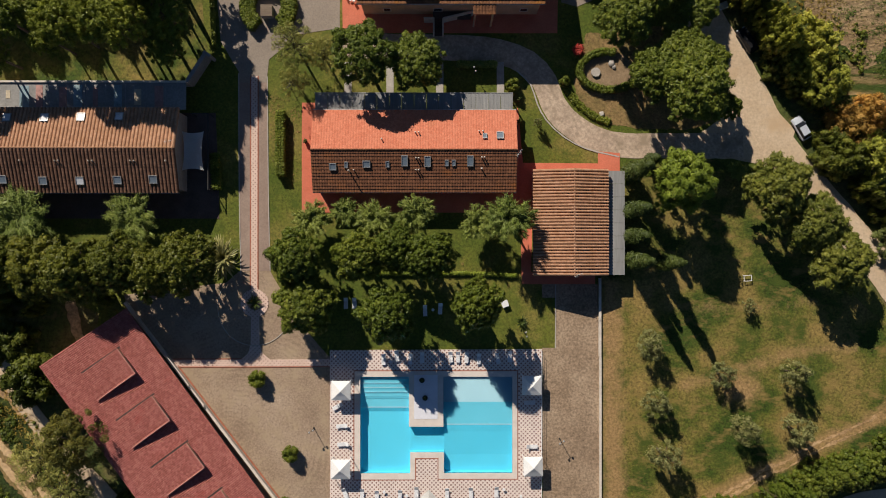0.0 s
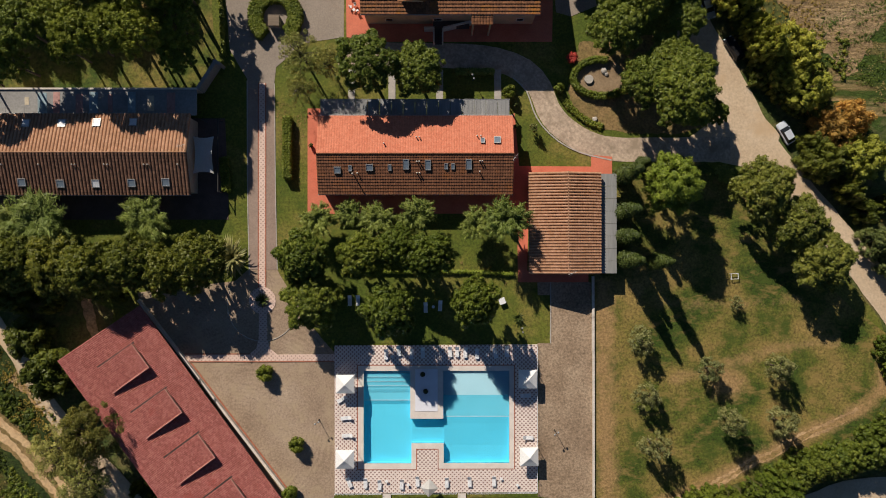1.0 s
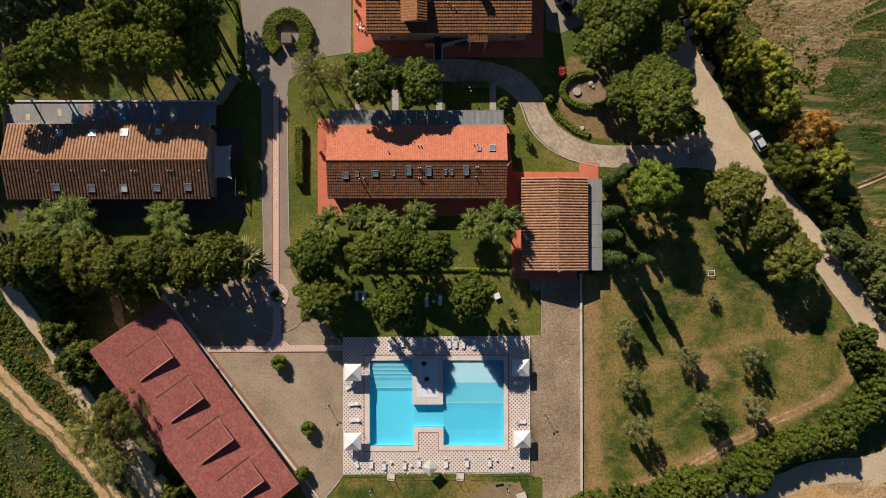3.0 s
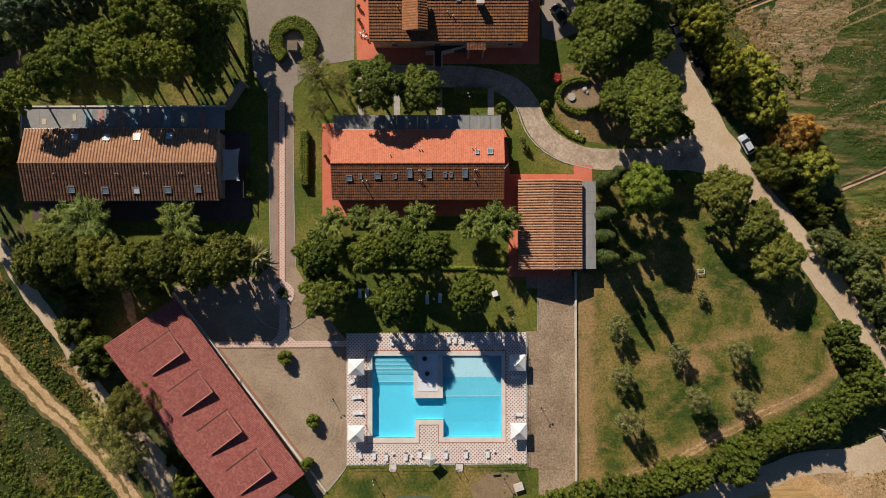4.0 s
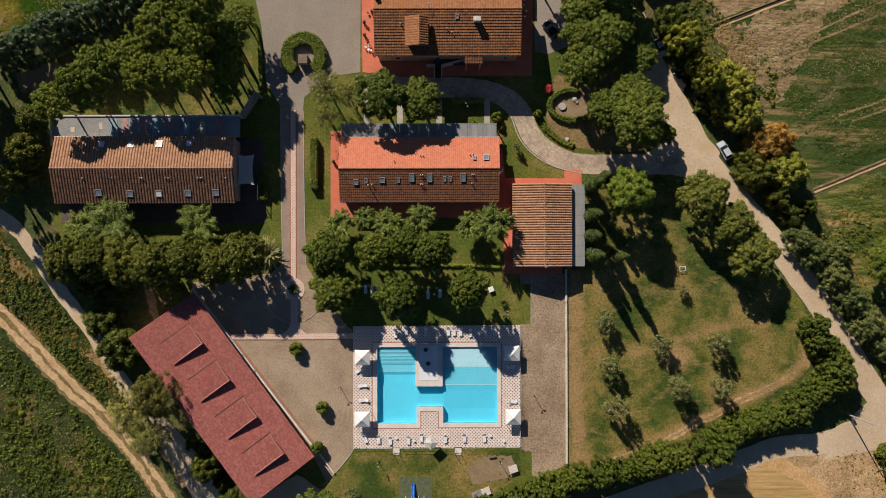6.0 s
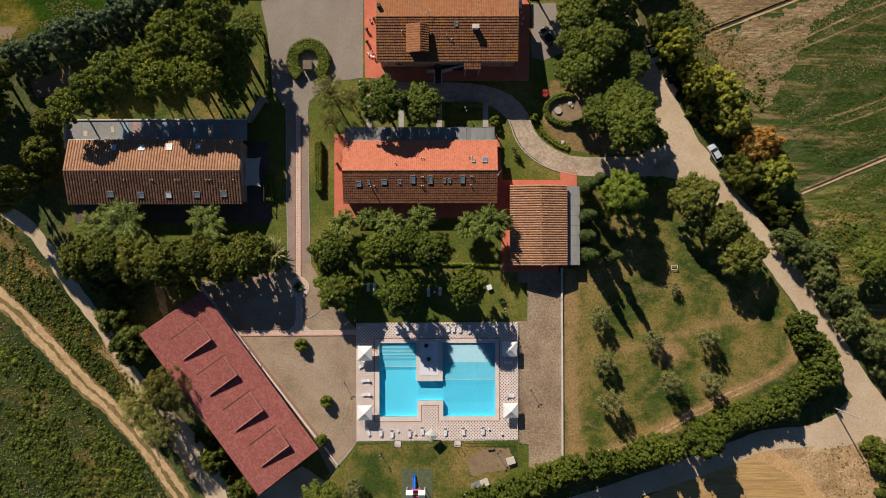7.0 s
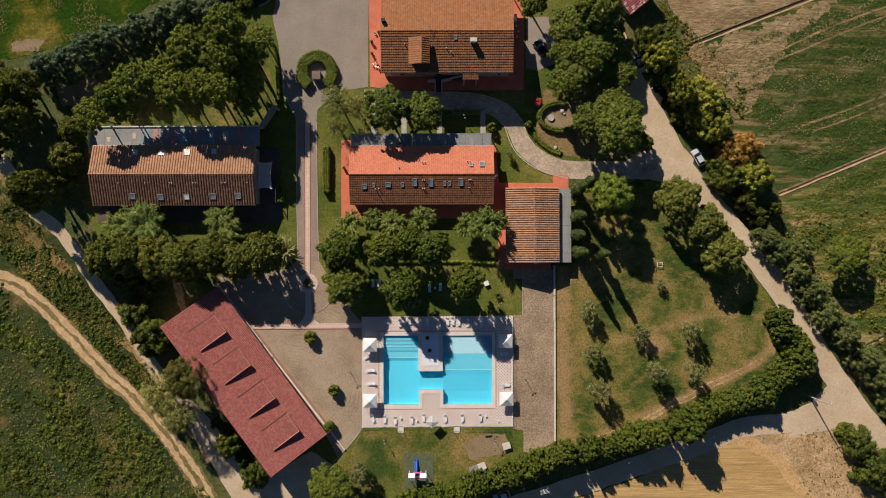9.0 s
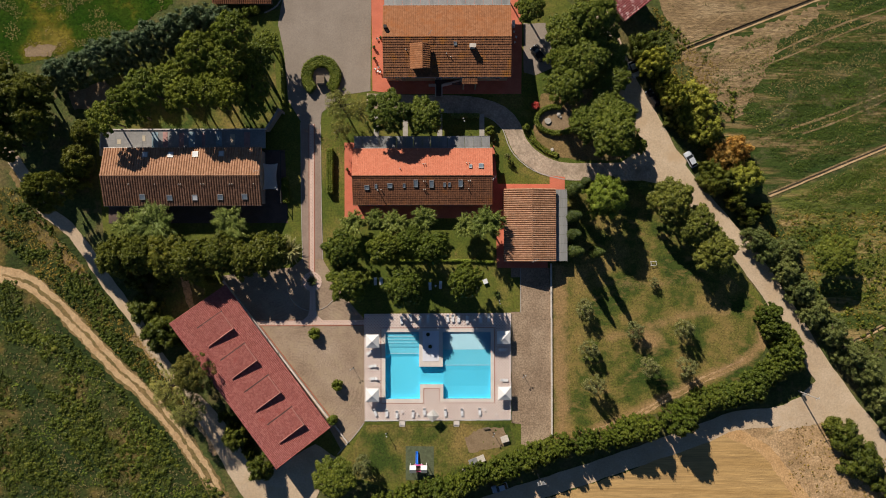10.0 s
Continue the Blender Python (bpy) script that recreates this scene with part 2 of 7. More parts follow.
# Shaded counterpart of the tan tiles: the south slope's shade is in the colour.
ROOF_SHADE = tile_mat("shade_dark_clay_tiles", [(0.0, (0.105, 0.056, 0.036)), (0.5, (0.14, 0.074, 0.047)), (1.0, (0.2, 0.108, 0.068))], 0.5, (0.2, 0.09, 0.045), 0.56, 0.78)
# Rust tint is the tile's own; its darkness holds shade of slopes facing off-sun.
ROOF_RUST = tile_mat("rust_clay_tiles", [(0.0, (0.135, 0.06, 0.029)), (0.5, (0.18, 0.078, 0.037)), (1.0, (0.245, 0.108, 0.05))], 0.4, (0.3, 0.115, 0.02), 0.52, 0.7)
ROOF_RED = tile_mat("red_clay_tiles", [(0.0, (0.285, 0.088, 0.074)), (0.5, (0.345, 0.11, 0.092)), (1.0, (0.42, 0.15, 0.127))], 0.36, (0.36, 0.075, 0.06), 0.6, 0.8)
ROOF_MOTTLED = tile_mat("mottled_pink_tiles", [(0.0, (0.24, 0.07, 0.07)), (0.7, (0.3, 0.09, 0.09)), (1.0, (0.55, 0.36, 0.35))], 0.6, (0.3, 0.1, 0.1), 0.6, 0.8)
EDGE_RED = plain("pale_red_edge_tiles", (0.46, 0.22, 0.18), 0.85)
SHEET = surface("grey_metal_sheet", [(0.3, (0.21, 0.21, 0.205)), (0.7, (0.33, 0.325, 0.31))], 0.35, 3.0, 0.2, rough=0.6, bump=0.05, stretch=(1.4, 0.12, 1), spots=((0.32, 0.22, 0.15), 0.45, 0.66, 0.72), metal=0.2)
FELT = surface("flat_roof_felt", [(0.3, (0.22, 0.21, 0.2)), (0.7, (0.31, 0.3, 0.28))], 0.25, 3.0, 0.3, bump=0.2)
PANEL_CREAM = plain("cream_roof_panel", (0.5, 0.42, 0.3), 0.6)
PANEL_PINK = plain("faded_pink_roof_panel", (0.4, 0.22, 0.19), 0.6)
PANEL_TEAL = plain("grey_blue_roof_panel", (0.24, 0.32, 0.34), 0.4)
CANVAS = plain("white_canvas", (0.74, 0.73, 0.7), 0.7, vary=0.05)
PLASTIC = plain("white_plastic", (0.72, 0.72, 0.72), 0.45, vary=0.05)
IRON = plain("dark_iron", (0.035, 0.033, 0.03), 0.5)
ZINC = plain("weathered_zinc", (0.34, 0.34, 0.33), 0.5, 0.4)
GLASS = plain("skylight_glass", (0.16, 0.2, 0.24), 0.06, 0.0, 0.15)
# Bright base colour stands in for sky reflected in the long house skylights.
PALE_PANE = plain("pale_pane", (0.62, 0.63, 0.64), 0.12, vary=0.05)
BARK = surface("bark", [(0.3, (0.06, 0.045, 0.032)), (0.7, (0.12, 0.09, 0.065))], 2.0, 14.0, 0.5, bump=0.8, dist=0.05)
WOOD = surface("weathered_wood", [(0.3, (0.14, 0.105, 0.075)), (0.7, (0.24, 0.185, 0.13))], 1.5, 12.0, 0.4, bump=0.3, dist=0.02, stretch=(0.2, 2, 1))
CONCRETE = surface("concrete_kerb", [(0.3, (0.33, 0.3, 0.26)), (0.7, (0.45, 0.41, 0.36))], 0.7, 7.0, 0.3, bump=0.2, dist=0.02)
TYRE = plain("tyre_rubber", (0.02, 0.02, 0.02), 0.8)
CAR_WHITE = plain("white_car_paint", (0.46, 0.49, 0.53), 0.25, vary=0.03)
CAR_SILVER = plain("silver_car_paint", (0.4, 0.43, 0.47), 0.25, 0.4, 0.03)
CAR_BLACK = plain("black_car_paint", (0.018, 0.018, 0.02), 0.2, vary=0.03)
CAR_GLASS = plain("car_glass", (0.015, 0.018, 0.022), 0.05, vary=0.05)
BLUE = plain("blue_slide_plastic", (0.02, 0.16, 0.62), 0.35, vary=0.05)
PINK = plain("pink_plastic", (0.72, 0.1, 0.3), 0.4, vary=0.05)
MAT_PAD = plain("rubber_play_mat", (0.095, 0.112, 0.06), 0.9)
FLOWER = leaves("red_blossom", (0.28, 0.03, 0.03), (0.45, 0.06, 0.05), (0.55, 0.15, 0.12))
PINE_L = leaves("pine_needles", (0.055, 0.082, 0.009), (0.108, 0.142, 0.017), (0.2, 0.225, 0.038))
WOOD_PINE_L = leaves("wood_pine_needles", (0.078, 0.108, 0.011), (0.15, 0.185, 0.02), (0.26, 0.28, 0.045))
DARK_L = leaves("dark_pine_needles", (0.055, 0.075, 0.009), (0.105, 0.125, 0.017), (0.175, 0.185, 0.034))
WISP_L = leaves("feathery_leaves", (0.1, 0.145, 0.025), (0.19, 0.245, 0.055), (0.34, 0.38, 0.12))
OLIVE_L = leaves("olive_leaves", (0.11, 0.125, 0.04), (0.2, 0.21, 0.08), (0.34, 0.34, 0.17))
CYP_L = leaves("cypress_scales", (0.035, 0.058, 0.012), (0.065, 0.092, 0.02), (0.1, 0.13, 0.035))
BRIGHT_L = leaves("bright_green_leaves", (0.1, 0.15, 0.015), (0.17, 0.23, 0.027), (0.26, 0.31, 0.055))
YELLOW_L = leaves("yellow_green_leaves", (0.16, 0.18, 0.022), (0.28, 0.295, 0.04), (0.44, 0.43, 0.085))
ORANGE_L = leaves("rusty_leaves", (0.21, 0.14, 0.025), (0.38, 0.22, 0.055), (0.57, 0.34, 0.1))
BLUE_L = leaves("grey_blue_leaves", (0.05, 0.085, 0.04), (0.1, 0.145, 0.075), (0.19, 0.235, 0.135))
ROAD_PINE_L = leaves("olive_pine_needles", (0.08, 0.098, 0.014), (0.15, 0.168, 0.028), (0.26, 0.265, 0.06))
OAK_L = leaves("oak_leaves", (0.055, 0.07, 0.007), (0.105, 0.12, 0.013), (0.185, 0.185, 0.027))
LAUREL_L = leaves("laurel_leaves", (0.05, 0.075, 0.008), (0.09, 0.122, 0.015), (0.15, 0.175, 0.03))
POPLAR_L = leaves("poplar_leaves", (0.075, 0.1, 0.025), (0.13, 0.16, 0.045), (0.22, 0.24, 0.09))
YUCCA_L = leaves("yucca_blades", (0.14, 0.15, 0.06), (0.27, 0.27, 0.12), (0.46, 0.43, 0.22))
BROWN_L = leaves("olive_brown_leaves", (0.06, 0.068, 0.011), (0.112, 0.117, 0.023), (0.2, 0.185, 0.046))
DRY_L = leaves("sparse_dry_leaves", (0.16, 0.178, 0.042), (0.28, 0.285, 0.08), (0.44, 0.415, 0.135))
HEDGE_L = leaves("hedge_leaves", (0.08, 0.11, 0.01), (0.14, 0.175, 0.02), (0.22, 0.24, 0.045))
WEED_L = leaves("weed_leaves", (0.038, 0.062, 0.006), (0.085, 0.112, 0.012), (0.21, 0.21, 0.03), patch=0.12)
CROP_L = leaves("crop_leaves", (0.035, 0.07, 0.008), (0.07, 0.118, 0.015), (0.14, 0.185, 0.032), patch=0.12)
DRY_WEED_L = leaves("dry_weed_leaves", (0.13, 0.11, 0.018), (0.27, 0.2, 0.036), (0.42, 0.3, 0.075), patch=0.12)
STRAW_L = leaves("straw_stalks", (0.16, 0.135, 0.05), (0.26, 0.215, 0.085), (0.4, 0.33, 0.15), patch=0.12)
DITCH = surface("dark_ditch_earth", [(0.3, (0.04, 0.03, 0.018)), (0.7, (0.075, 0.055, 0.032))], 1.5, 8.0, 0.4, bump=0.5)


def pattern_tile(name, base_lo=(0.64, 0.54, 0.48), base_hi=(0.76, 0.65, 0.58), half=0.165):
    """Pale terrace tiles with a staggered row of small red-brown insets."""
    m, n, l, p = nodes_of(name)
    tc, sep = n.new("ShaderNodeTexCoord"), n.new("ShaderNodeSeparateXYZ")
    l.new(tc.outputs["Object"], sep.inputs[0])

    def math_node(op, a, b=None):
        x = n.new("ShaderNodeMath")
        x.operation = op
        for k, v in enumerate((a, b)):
            if v is None:
                continue
            if isinstance(v, (int, float)):
                x.inputs[k].default_value = v
            else:
                l.new(v, x.inputs[k])
        return x.outputs[0]

    def dot(shift):
        out = None
        for s in (sep.outputs["X"], sep.outputs["Y"]):
            f = math_node("FRACT", math_node("ADD", math_node("MULTIPLY", s, 1 / 0.7), shift))
            d = math_node("LESS_THAN", math_node("ABSOLUTE", math_node("SUBTRACT", f, 0.5)), half)
            out = d if out is None else math_node("MULTIPLY", out, d)
        return out

    fac = math_node("MAXIMUM", dot(0.0), dot(0.5))
    base = noise_tex(n, l, 0.5, 5.0)
    r = ramp(n, [(0.3, base_lo), (0.7, base_hi)])
    l.new(base.outputs["Fac"], r.inputs["Fac"])
    col = mix(n, l, r.outputs["Color"], (0.2, 0.092, 0.075), fac)
    fine_tex = noise_tex(n, l, 7.0, 3.0)
    g = ramp(n, [(0.3, (0.8, 0.8, 0.8)), (0.7, (1.15, 1.15, 1.15))])
    l.new(fine_tex.outputs["Fac"], g.inputs["Fac"])
    col = mix(n, l, col, g.outputs["Color"], 0.7, "MULTIPLY")
    l.new(col, p.inputs["Base Color"])
    p.inputs["Roughness"].default_value = 0.6
    return m




def rake(m):
    """Faint curved marks of wheels and rakes over loose gravel."""
    n, l = m.node_tree.nodes, m.node_tree.links
    p = n["Principled BSDF"]
    src = p.inputs["Base Color"].links[0].from_socket
    tc, mp, wv = n.new("ShaderNodeTexCoord"), n.new("ShaderNodeMapping"), n.new("ShaderNodeTexWave")
    mp.inputs["Location"].default_value = (34, 30, 0)
    l.new(tc.outputs["Object"], mp.inputs["Vector"])
    l.new(mp.outputs["Vector"], wv.inputs["Vector"])
    wv.wave_type, wv.rings_direction = "RINGS", "Z"
    wv.inputs["Scale"].default_value, wv.inputs["Distortion"].default_value, wv.inputs["Detail"].default_value, wv.inputs["Detail Scale"].default_value = 0.42, 9.0, 2.0, 0.5
    g = ramp(n, [(0.2, (0.93, 0.93, 0.93)), (0.8, (1.06, 1.06, 1.06))])
    l.new(wv.outputs["Fac"], g.inputs["Fac"])
    brk = noise_tex(n, l, 0.16, 3.0)
    br = ramp(n, [(0.45, (0, 0, 0)), (0.62, (1, 1, 1))])
    l.new(brk.outputs["Fac"], br.inputs["Fac"])
    l.new(mix(n, l, src, mix(n, l, (1, 1, 1), g.outputs["Color"], br.outputs["Color"]), 1.0, "MULTIPLY"), p.inputs["Base Color"])


rake(GRAVEL)
rake(DRIVE)
TILES = pattern_tile("patterned_terrace_tiles")
PATH_TILES = pattern_tile("patterned_path_tiles", (0.6, 0.43, 0.34), (0.7, 0.52, 0.43), 0.12)


def water_mat():
    m, n, l, p = nodes_of("pool_water")
    n.remove(p)
    tr, gl, fr, mx = n.new("ShaderNodeBsdfTransparent"), n.new("ShaderNodeBsdfGlossy"), n.new("ShaderNodeFresnel"), n.new("ShaderNodeMixShader")
    tr.inputs["Color"].default_value = (0.78, 0.95, 0.98, 1)
    gl.inputs["Roughness"].default_value = 0.03
    fr.inputs["IOR"].default_value = 1.33
    t = noise_tex(n, l, 1.2, 3.0)
    b = n.new("ShaderNodeBump")
    b.inputs["Strength"].default_value, b.inputs["Distance"].default_value = 0.15, 0.05
    l.new(t.outputs["Fac"], b.inputs["Height"])
    l.new(b.outputs["Normal"], gl.inputs["Normal"])
    l.new(fr.outputs[0], mx.inputs[0])
    l.new(tr.outputs[0], mx.inputs[1])
    l.new(gl.outputs[0], mx.inputs[2])
    l.new(mx.outputs[0], n["Material Output"].inputs["Surface"])
    return m


WATER = water_mat()
# Water's tint by depth is put into the lining colours, palest where shallow.
POOL_IN = surface("aqua_pool_lining", [(0.3, (0.125, 0.6, 0.775)), (0.7, (0.14, 0.64, 0.82))], 0.25, 3.0, 0.1, rough=0.5, bump=0.0)
POOL_SHALLOW = surface("pale_pool_lining", [(0.3, (0.45, 0.61, 0.68)), (0.7, (0.5, 0.66, 0.73))], 0.25, 3.0, 0.1, rough=0.5, bump=0.0)
POOL_MID = surface("mid_pool_lining", [(0.3, (0.19, 0.6, 0.73)), (0.7, (0.22, 0.64, 0.78))], 0.25, 3.0, 0.1, rough=0.5, bump=0.0)
ISLAND = surface("white_pool_island", [(0.3, (0.66, 0.66, 0.7)), (0.7, (0.74, 0.74, 0.78))], 0.3, 4.0, 0.1, rough=0.5, bump=0.05)


# ---- building blocks ----
def mesh_of(bm, name):
    me = bpy.data.meshes.new(name)
    bm.to_mesh(me)
    bm.free()
    return me


def part(name, bm, material, parent, label=""):
    ob = new(name, mesh_of(bm, name))
    ob.data.materials.append(material)
    ob.parent = parent
    if label:
        ob["label"] = label
    return ob


def solo(name, bm, material, label, category, kind="", group="", at=None):
    ob = new(name, mesh_of(bm, name))
    ob.data.materials.append(material)
    if at is not None:
        ob.matrix_world = at
    return tagged(ob, label, category, group, kind)


def root(name, m, label, category, group="", kind=""):
    ob = new(name)
    ob.empty_display_size = 0.5
    ob.matrix_world = m
    return tagged(ob, label, category, group, kind)


def box(bm, x0, y0, z0, x1, y1, z1, bevel=0.0, m=None):
    r = bmesh.ops.create_cube(bm, size=1.0)
    t = Matrix.Translation(((x0 + x1) / 2, (y0 + y1) / 2, (z0 + z1) / 2)) @ Matrix.Diagonal((abs(x1 - x0), abs(y1 - y0), abs(z1 - z0), 1))
    bmesh.ops.transform(bm, matrix=(m @ t if m else t), verts=r["verts"])
    if bevel:
        es = list({e for v in r["verts"] for e in v.link_edges})
        bmesh.ops.bevel(bm, geom=es, offset=bevel, segments=2, affect="EDGES")
    return bm


def boxed(*a, **k):
    return box(bmesh.new(), *a, **k)


def cyl(bm, r0, r1, z0, z1, n=10, m=None, ends=True):
    r = bmesh.ops.create_cone(bm, cap_ends=ends, segments=n, radius1=r0, radius2=r1, depth=z1 - z0)
    t = Matrix.Translation((0, 0, (z0 + z1) / 2))
    bmesh.ops.transform(bm, matrix=(m @ t if m else t), verts=r["verts"])
    return bm


def rod(bm, a, b, r0, r1=None, n=6):
    a, b = Vector(a), Vector(b)
    d = b - a
    q = d.to_track_quat("Z", "Y").to_matrix().to_4x4()
    return cyl(bm, r0, r0 if r1 is None else r1, 0, d.length, n, Matrix.Translation(a) @ q)


def solid(bm, pts, z0, z1):
    """An upright prism over a plan outline."""
    lo = [bm.verts.new((x, y, z0)) for x, y in pts]
    hi = [bm.verts.new((x, y, z1)) for x, y in pts]
    n = len(pts)
    for k in range(n):
        bm.faces.new((lo[k], lo[(k + 1) % n], hi[(k + 1) % n], hi[k]))
    es = [bm.edges.get((hi[k], hi[(k + 1) % n])) for k in range(n)]
    bmesh.ops.triangle_fill(bm, edges=es, use_beauty=True, normal=(0, 0, 1))
    bmesh.ops.recalc_face_normals(bm, faces=bm.faces)
    return bm


def ragged(pts, step=1.2, amp=0.25, seed=0.0):
    """A closed outline, broken into short steps that wander as an unedged border does."""
    out = []
    for k, a in enumerate(pts):
        b = pts[(k + 1) % len(pts)]
        n = max(1, int(math.dist(a, b) / step))
        for i in range(n):
            x, y = a[0] + (b[0] - a[0]) * i / n, a[1] + (b[1] - a[1]) * i / n
            v = noise.noise_vector((x * 0.35, y * 0.35, seed)) + 0.5 * noise.noise_vector((x, y, seed + 5))
            out.append((x + amp * v[0], y + amp * v[1]))
    return out


def smooth_line(pts, step=2.0):
    """Catmull-Rom through the points of a way."""
    p = [Vector((*q, 0)) for q in pts]
    p = [2 * p[0] - p[1], *p, 2 * p[-1] - p[-2]]
    out = []
    for k in range(1, len(p) - 2):
        a, b, c, d = p[k - 1:k + 3]
        n = max(2, int((c - b).length / step))
        for i in range(n):
            t = i / n
            out.append(0.5 * (2 * b + (c - a) * t + (2 * a - 5 * b + 4 * c - d) * t * t + (3 * b - a - 3 * c + d) * t ** 3))
    out.append(p[-2])
    return out


def frayed(pts, seed, amp=0.5):
    """A border where one kind of growth runs out into another."""
    out = []
    for x, y in ragged(pts, 0.4, 0.0, seed):
        v = noise.noise_vector((x * 0.3, y * 0.3, seed)) * 1.2 + noise.noise_vector((x * 1.1, y * 1.1, seed + 5)) * 0.8 + noise.noise_vector((x * 2.6, y * 2.6, seed + 9)) * 0.5
        out.append((x + amp * v[0], y + amp * v[1]))
    return out


def patch(name, pts, z, material, label, category="ground", amp=0.25, depth=0.3):
    pts = frayed(pts, z * 50, amp * 0.8) if amp >= 0.5 else ragged(pts, 1.2, amp, z * 50) if amp else pts
    return solo(name, solid(bmesh.new(), pts, z - depth, z), material, label, category, "structure")


def way(name, pts, width, z, material, label, category="road", amp=0.3, depth=0.3):
    line = smooth_line(pts, 0.45 if amp >= 0.5 else 2.0)
    left, right = [], []
    for k, c in enumerate(line):
        d = (line[min(k + 1, len(line) - 1)] - line[max(k - 1, 0)]).normalized()
        s = Vector((-d.y, d.x, 0))
        w = width(k / (len(line) - 1)) if callable(width) else width
        for side, lst in ((1, left), (-1, right)):
            j = amp * (noise.noise((c.x * 0.25, c.y * 0.25, side * 9 + z)) + 0.6 * noise.noise((c.x * 0.8, c.y * 0.8, side * 7)) + (0.7 * noise.noise((c.x * 2.2, c.y * 2.2, side * 5)) if amp >= 0.5 else 0))
            q = c + side * s * (w / 2 + j)
            lst.append((q.x, q.y))
    bm = bmesh.new()
    rows = []
    for a, b in zip(left, right):
        rows.append([bm.verts.new((*a, z - depth)), bm.verts.new((*a, z)), bm.verts.new((*b, z)), bm.verts.new((*b, z - depth))])
    for r, q in zip(rows, rows[1:]):
        for k in range(3):
            bm.faces.new((r[k], r[k + 1], q[k + 1], q[k]))
    bmesh.ops.recalc_face_normals(bm, faces=bm.faces)
    return solo(name, bm, material, label, category, "structure")


# ---- the ground ----
bm = bmesh.new()
for x0, y0, x1, y1 in ((-1500, -1500, 1500, -36.6), (-1500, -20.1, 1500, 1500), (-1500, -36.6, -13.5, -20.1), (12.2, -36.6, 1500, -20.1)):
    bm.faces.new([bm.verts.new(q) for q in ((x0, y0, 0), (x1, y0, 0), (x1, y1, 0), (x0, y1, 0))])
bmesh.ops.remove_doubles(bm, verts=bm.verts, dist=0.01)
solo("ground", bm, MEADOW, "rough dry meadow reaching to the horizon", "ground", "structure")

patch("lawn_estate", [(-84, 44), (-37, 57), (-37, 68), (21, 68), (46, 42), (50, 22), (60, 8), (76, -12), (79, -22), (62, -31.5), (42, -42), (26, -47), (18, -50), (-3, -60), (-27, -54), (-37, -52), (-34, -45), (-17, -39.5), (15, -39.5), (15, -17.5), (-17, -17.5), (-17, -39.2), (-34.4, -44.6), (-58, -19), (-56, -10), (-80, 0)], 0.04, LAWN, "mown green estate lawn", "lawn")
grove_edge = [(26.4, -4), (30, 13), (45, 16), (52, 10), (60, 2), (70, -9), (77, -14), (78.5, -22), (74, -30), (62, -36), (42, -43), (26.4, -47)]
grove = patch("lawn_olives", grove_edge, 0.06, GROVE, "patchy mown grass of the olive grove", "lawn")


def near_line(x, y, pts):
    best = 99.0
    for (ax, ay), (bx, by) in zip(pts, pts[1:]):
        t = max(0.0, min(1.0, ((x - ax) * (bx - ax) + (y - ay) * (by - ay)) / ((bx - ax) ** 2 + (by - ay) ** 2)))
        best = min(best, math.hypot(x - ax - t * (bx - ax), y - ay - t * (by - ay)))
    return best


def wear_at(x, y):
    """How far feet and drought have worn the grass: a path by the hedge, a strip by the kerb, a bare patch."""
    soft = lambda d, w: max(0.0, 1 - d / w)
    a = 0.62 * soft(near_line(x, y, [(33, -45), (42.9, -41.6), (53.7, -35.9), (63.1, -31.2), (72.5, -27.3), (76.2, -23.6), (76.4, -19)]), 2.6)
    b = 0.42 * soft(near_line(x, y, [(40, -22), (50, -19), (58, -16.5), (68, -15.5)]), 2.4)
    c = 0.55 * soft(near_line(x, y, [(28, -6), (28.2, -26), (29, -46)]), 4.2)
    d = 0.48 * soft(math.hypot(x - 49.5, (y + 22.5)) - 1.5, 4.0)
    e = 0.3 * soft(near_line(x, y, [(34, -6), (38, -9), (52, -9), (62, -8)]), 3.0)
    return max(a, b, c, d, e)


bm = bmesh.new()
bm.from_mesh(grove.data)
for axis, lo, hi in ((0, 27, 79), (1, -47, 16)):
    for k in range(lo, hi):
        co, no = [0, 0, 0], [0, 0, 0]
        co[axis], no[axis] = k + 0.013, 1
        bmesh.ops.bisect_plane(bm, geom=bm.verts[:] + bm.edges[:] + bm.faces[:], plane_co=co, plane_no=no)
bm.to_mesh(grove.data)
bm.free()
worn_attr = grove.data.attributes.new("worn", "FLOAT", "POINT")
for v, a in zip(grove.data.vertices, worn_attr.data):
    a.value = wear_at(v.co.x, v.co.y)
patch("field_west", [(-130, -7), (-98, -10), (-78, -29), (-60, -48), (-50, -62), (-52, -95), (-130, -95)], 0.05, WEEDY, "overgrown weedy field", "field", 0.8)
patch("verge_west", [(-98, 8), (-89, 4), (-72, -20), (-55, -44), (-60, -46), (-80, -26), (-100, -6), (-108, -4), (-108, 16)], 0.045, WEEDY, "weedy verge between two tracks", "verge", 0.8)
patch("field_northwest", [(-150, 42), (-98, 44), (-80, 48), (-64, 58), (-56, 90), (-150, 90)], 0.05, BRIGHT_FIELD, "bright green and yellow meadow", "field", 0.8)
patch("field_crops", [(62, 28), (72, 16), (78, 13), (150, 42), (150, 90), (90, 90), (60, 47)], 0.05, CROPS, "green crop rows with pale gaps", "field", 0.8)
patch("field_soil", [(57, 47.5), (52, 58), (50, 90), (140, 90), (140, 77), (89, 58)], 0.06, SOIL, "bare ploughed brown soil", "field", 0.6)
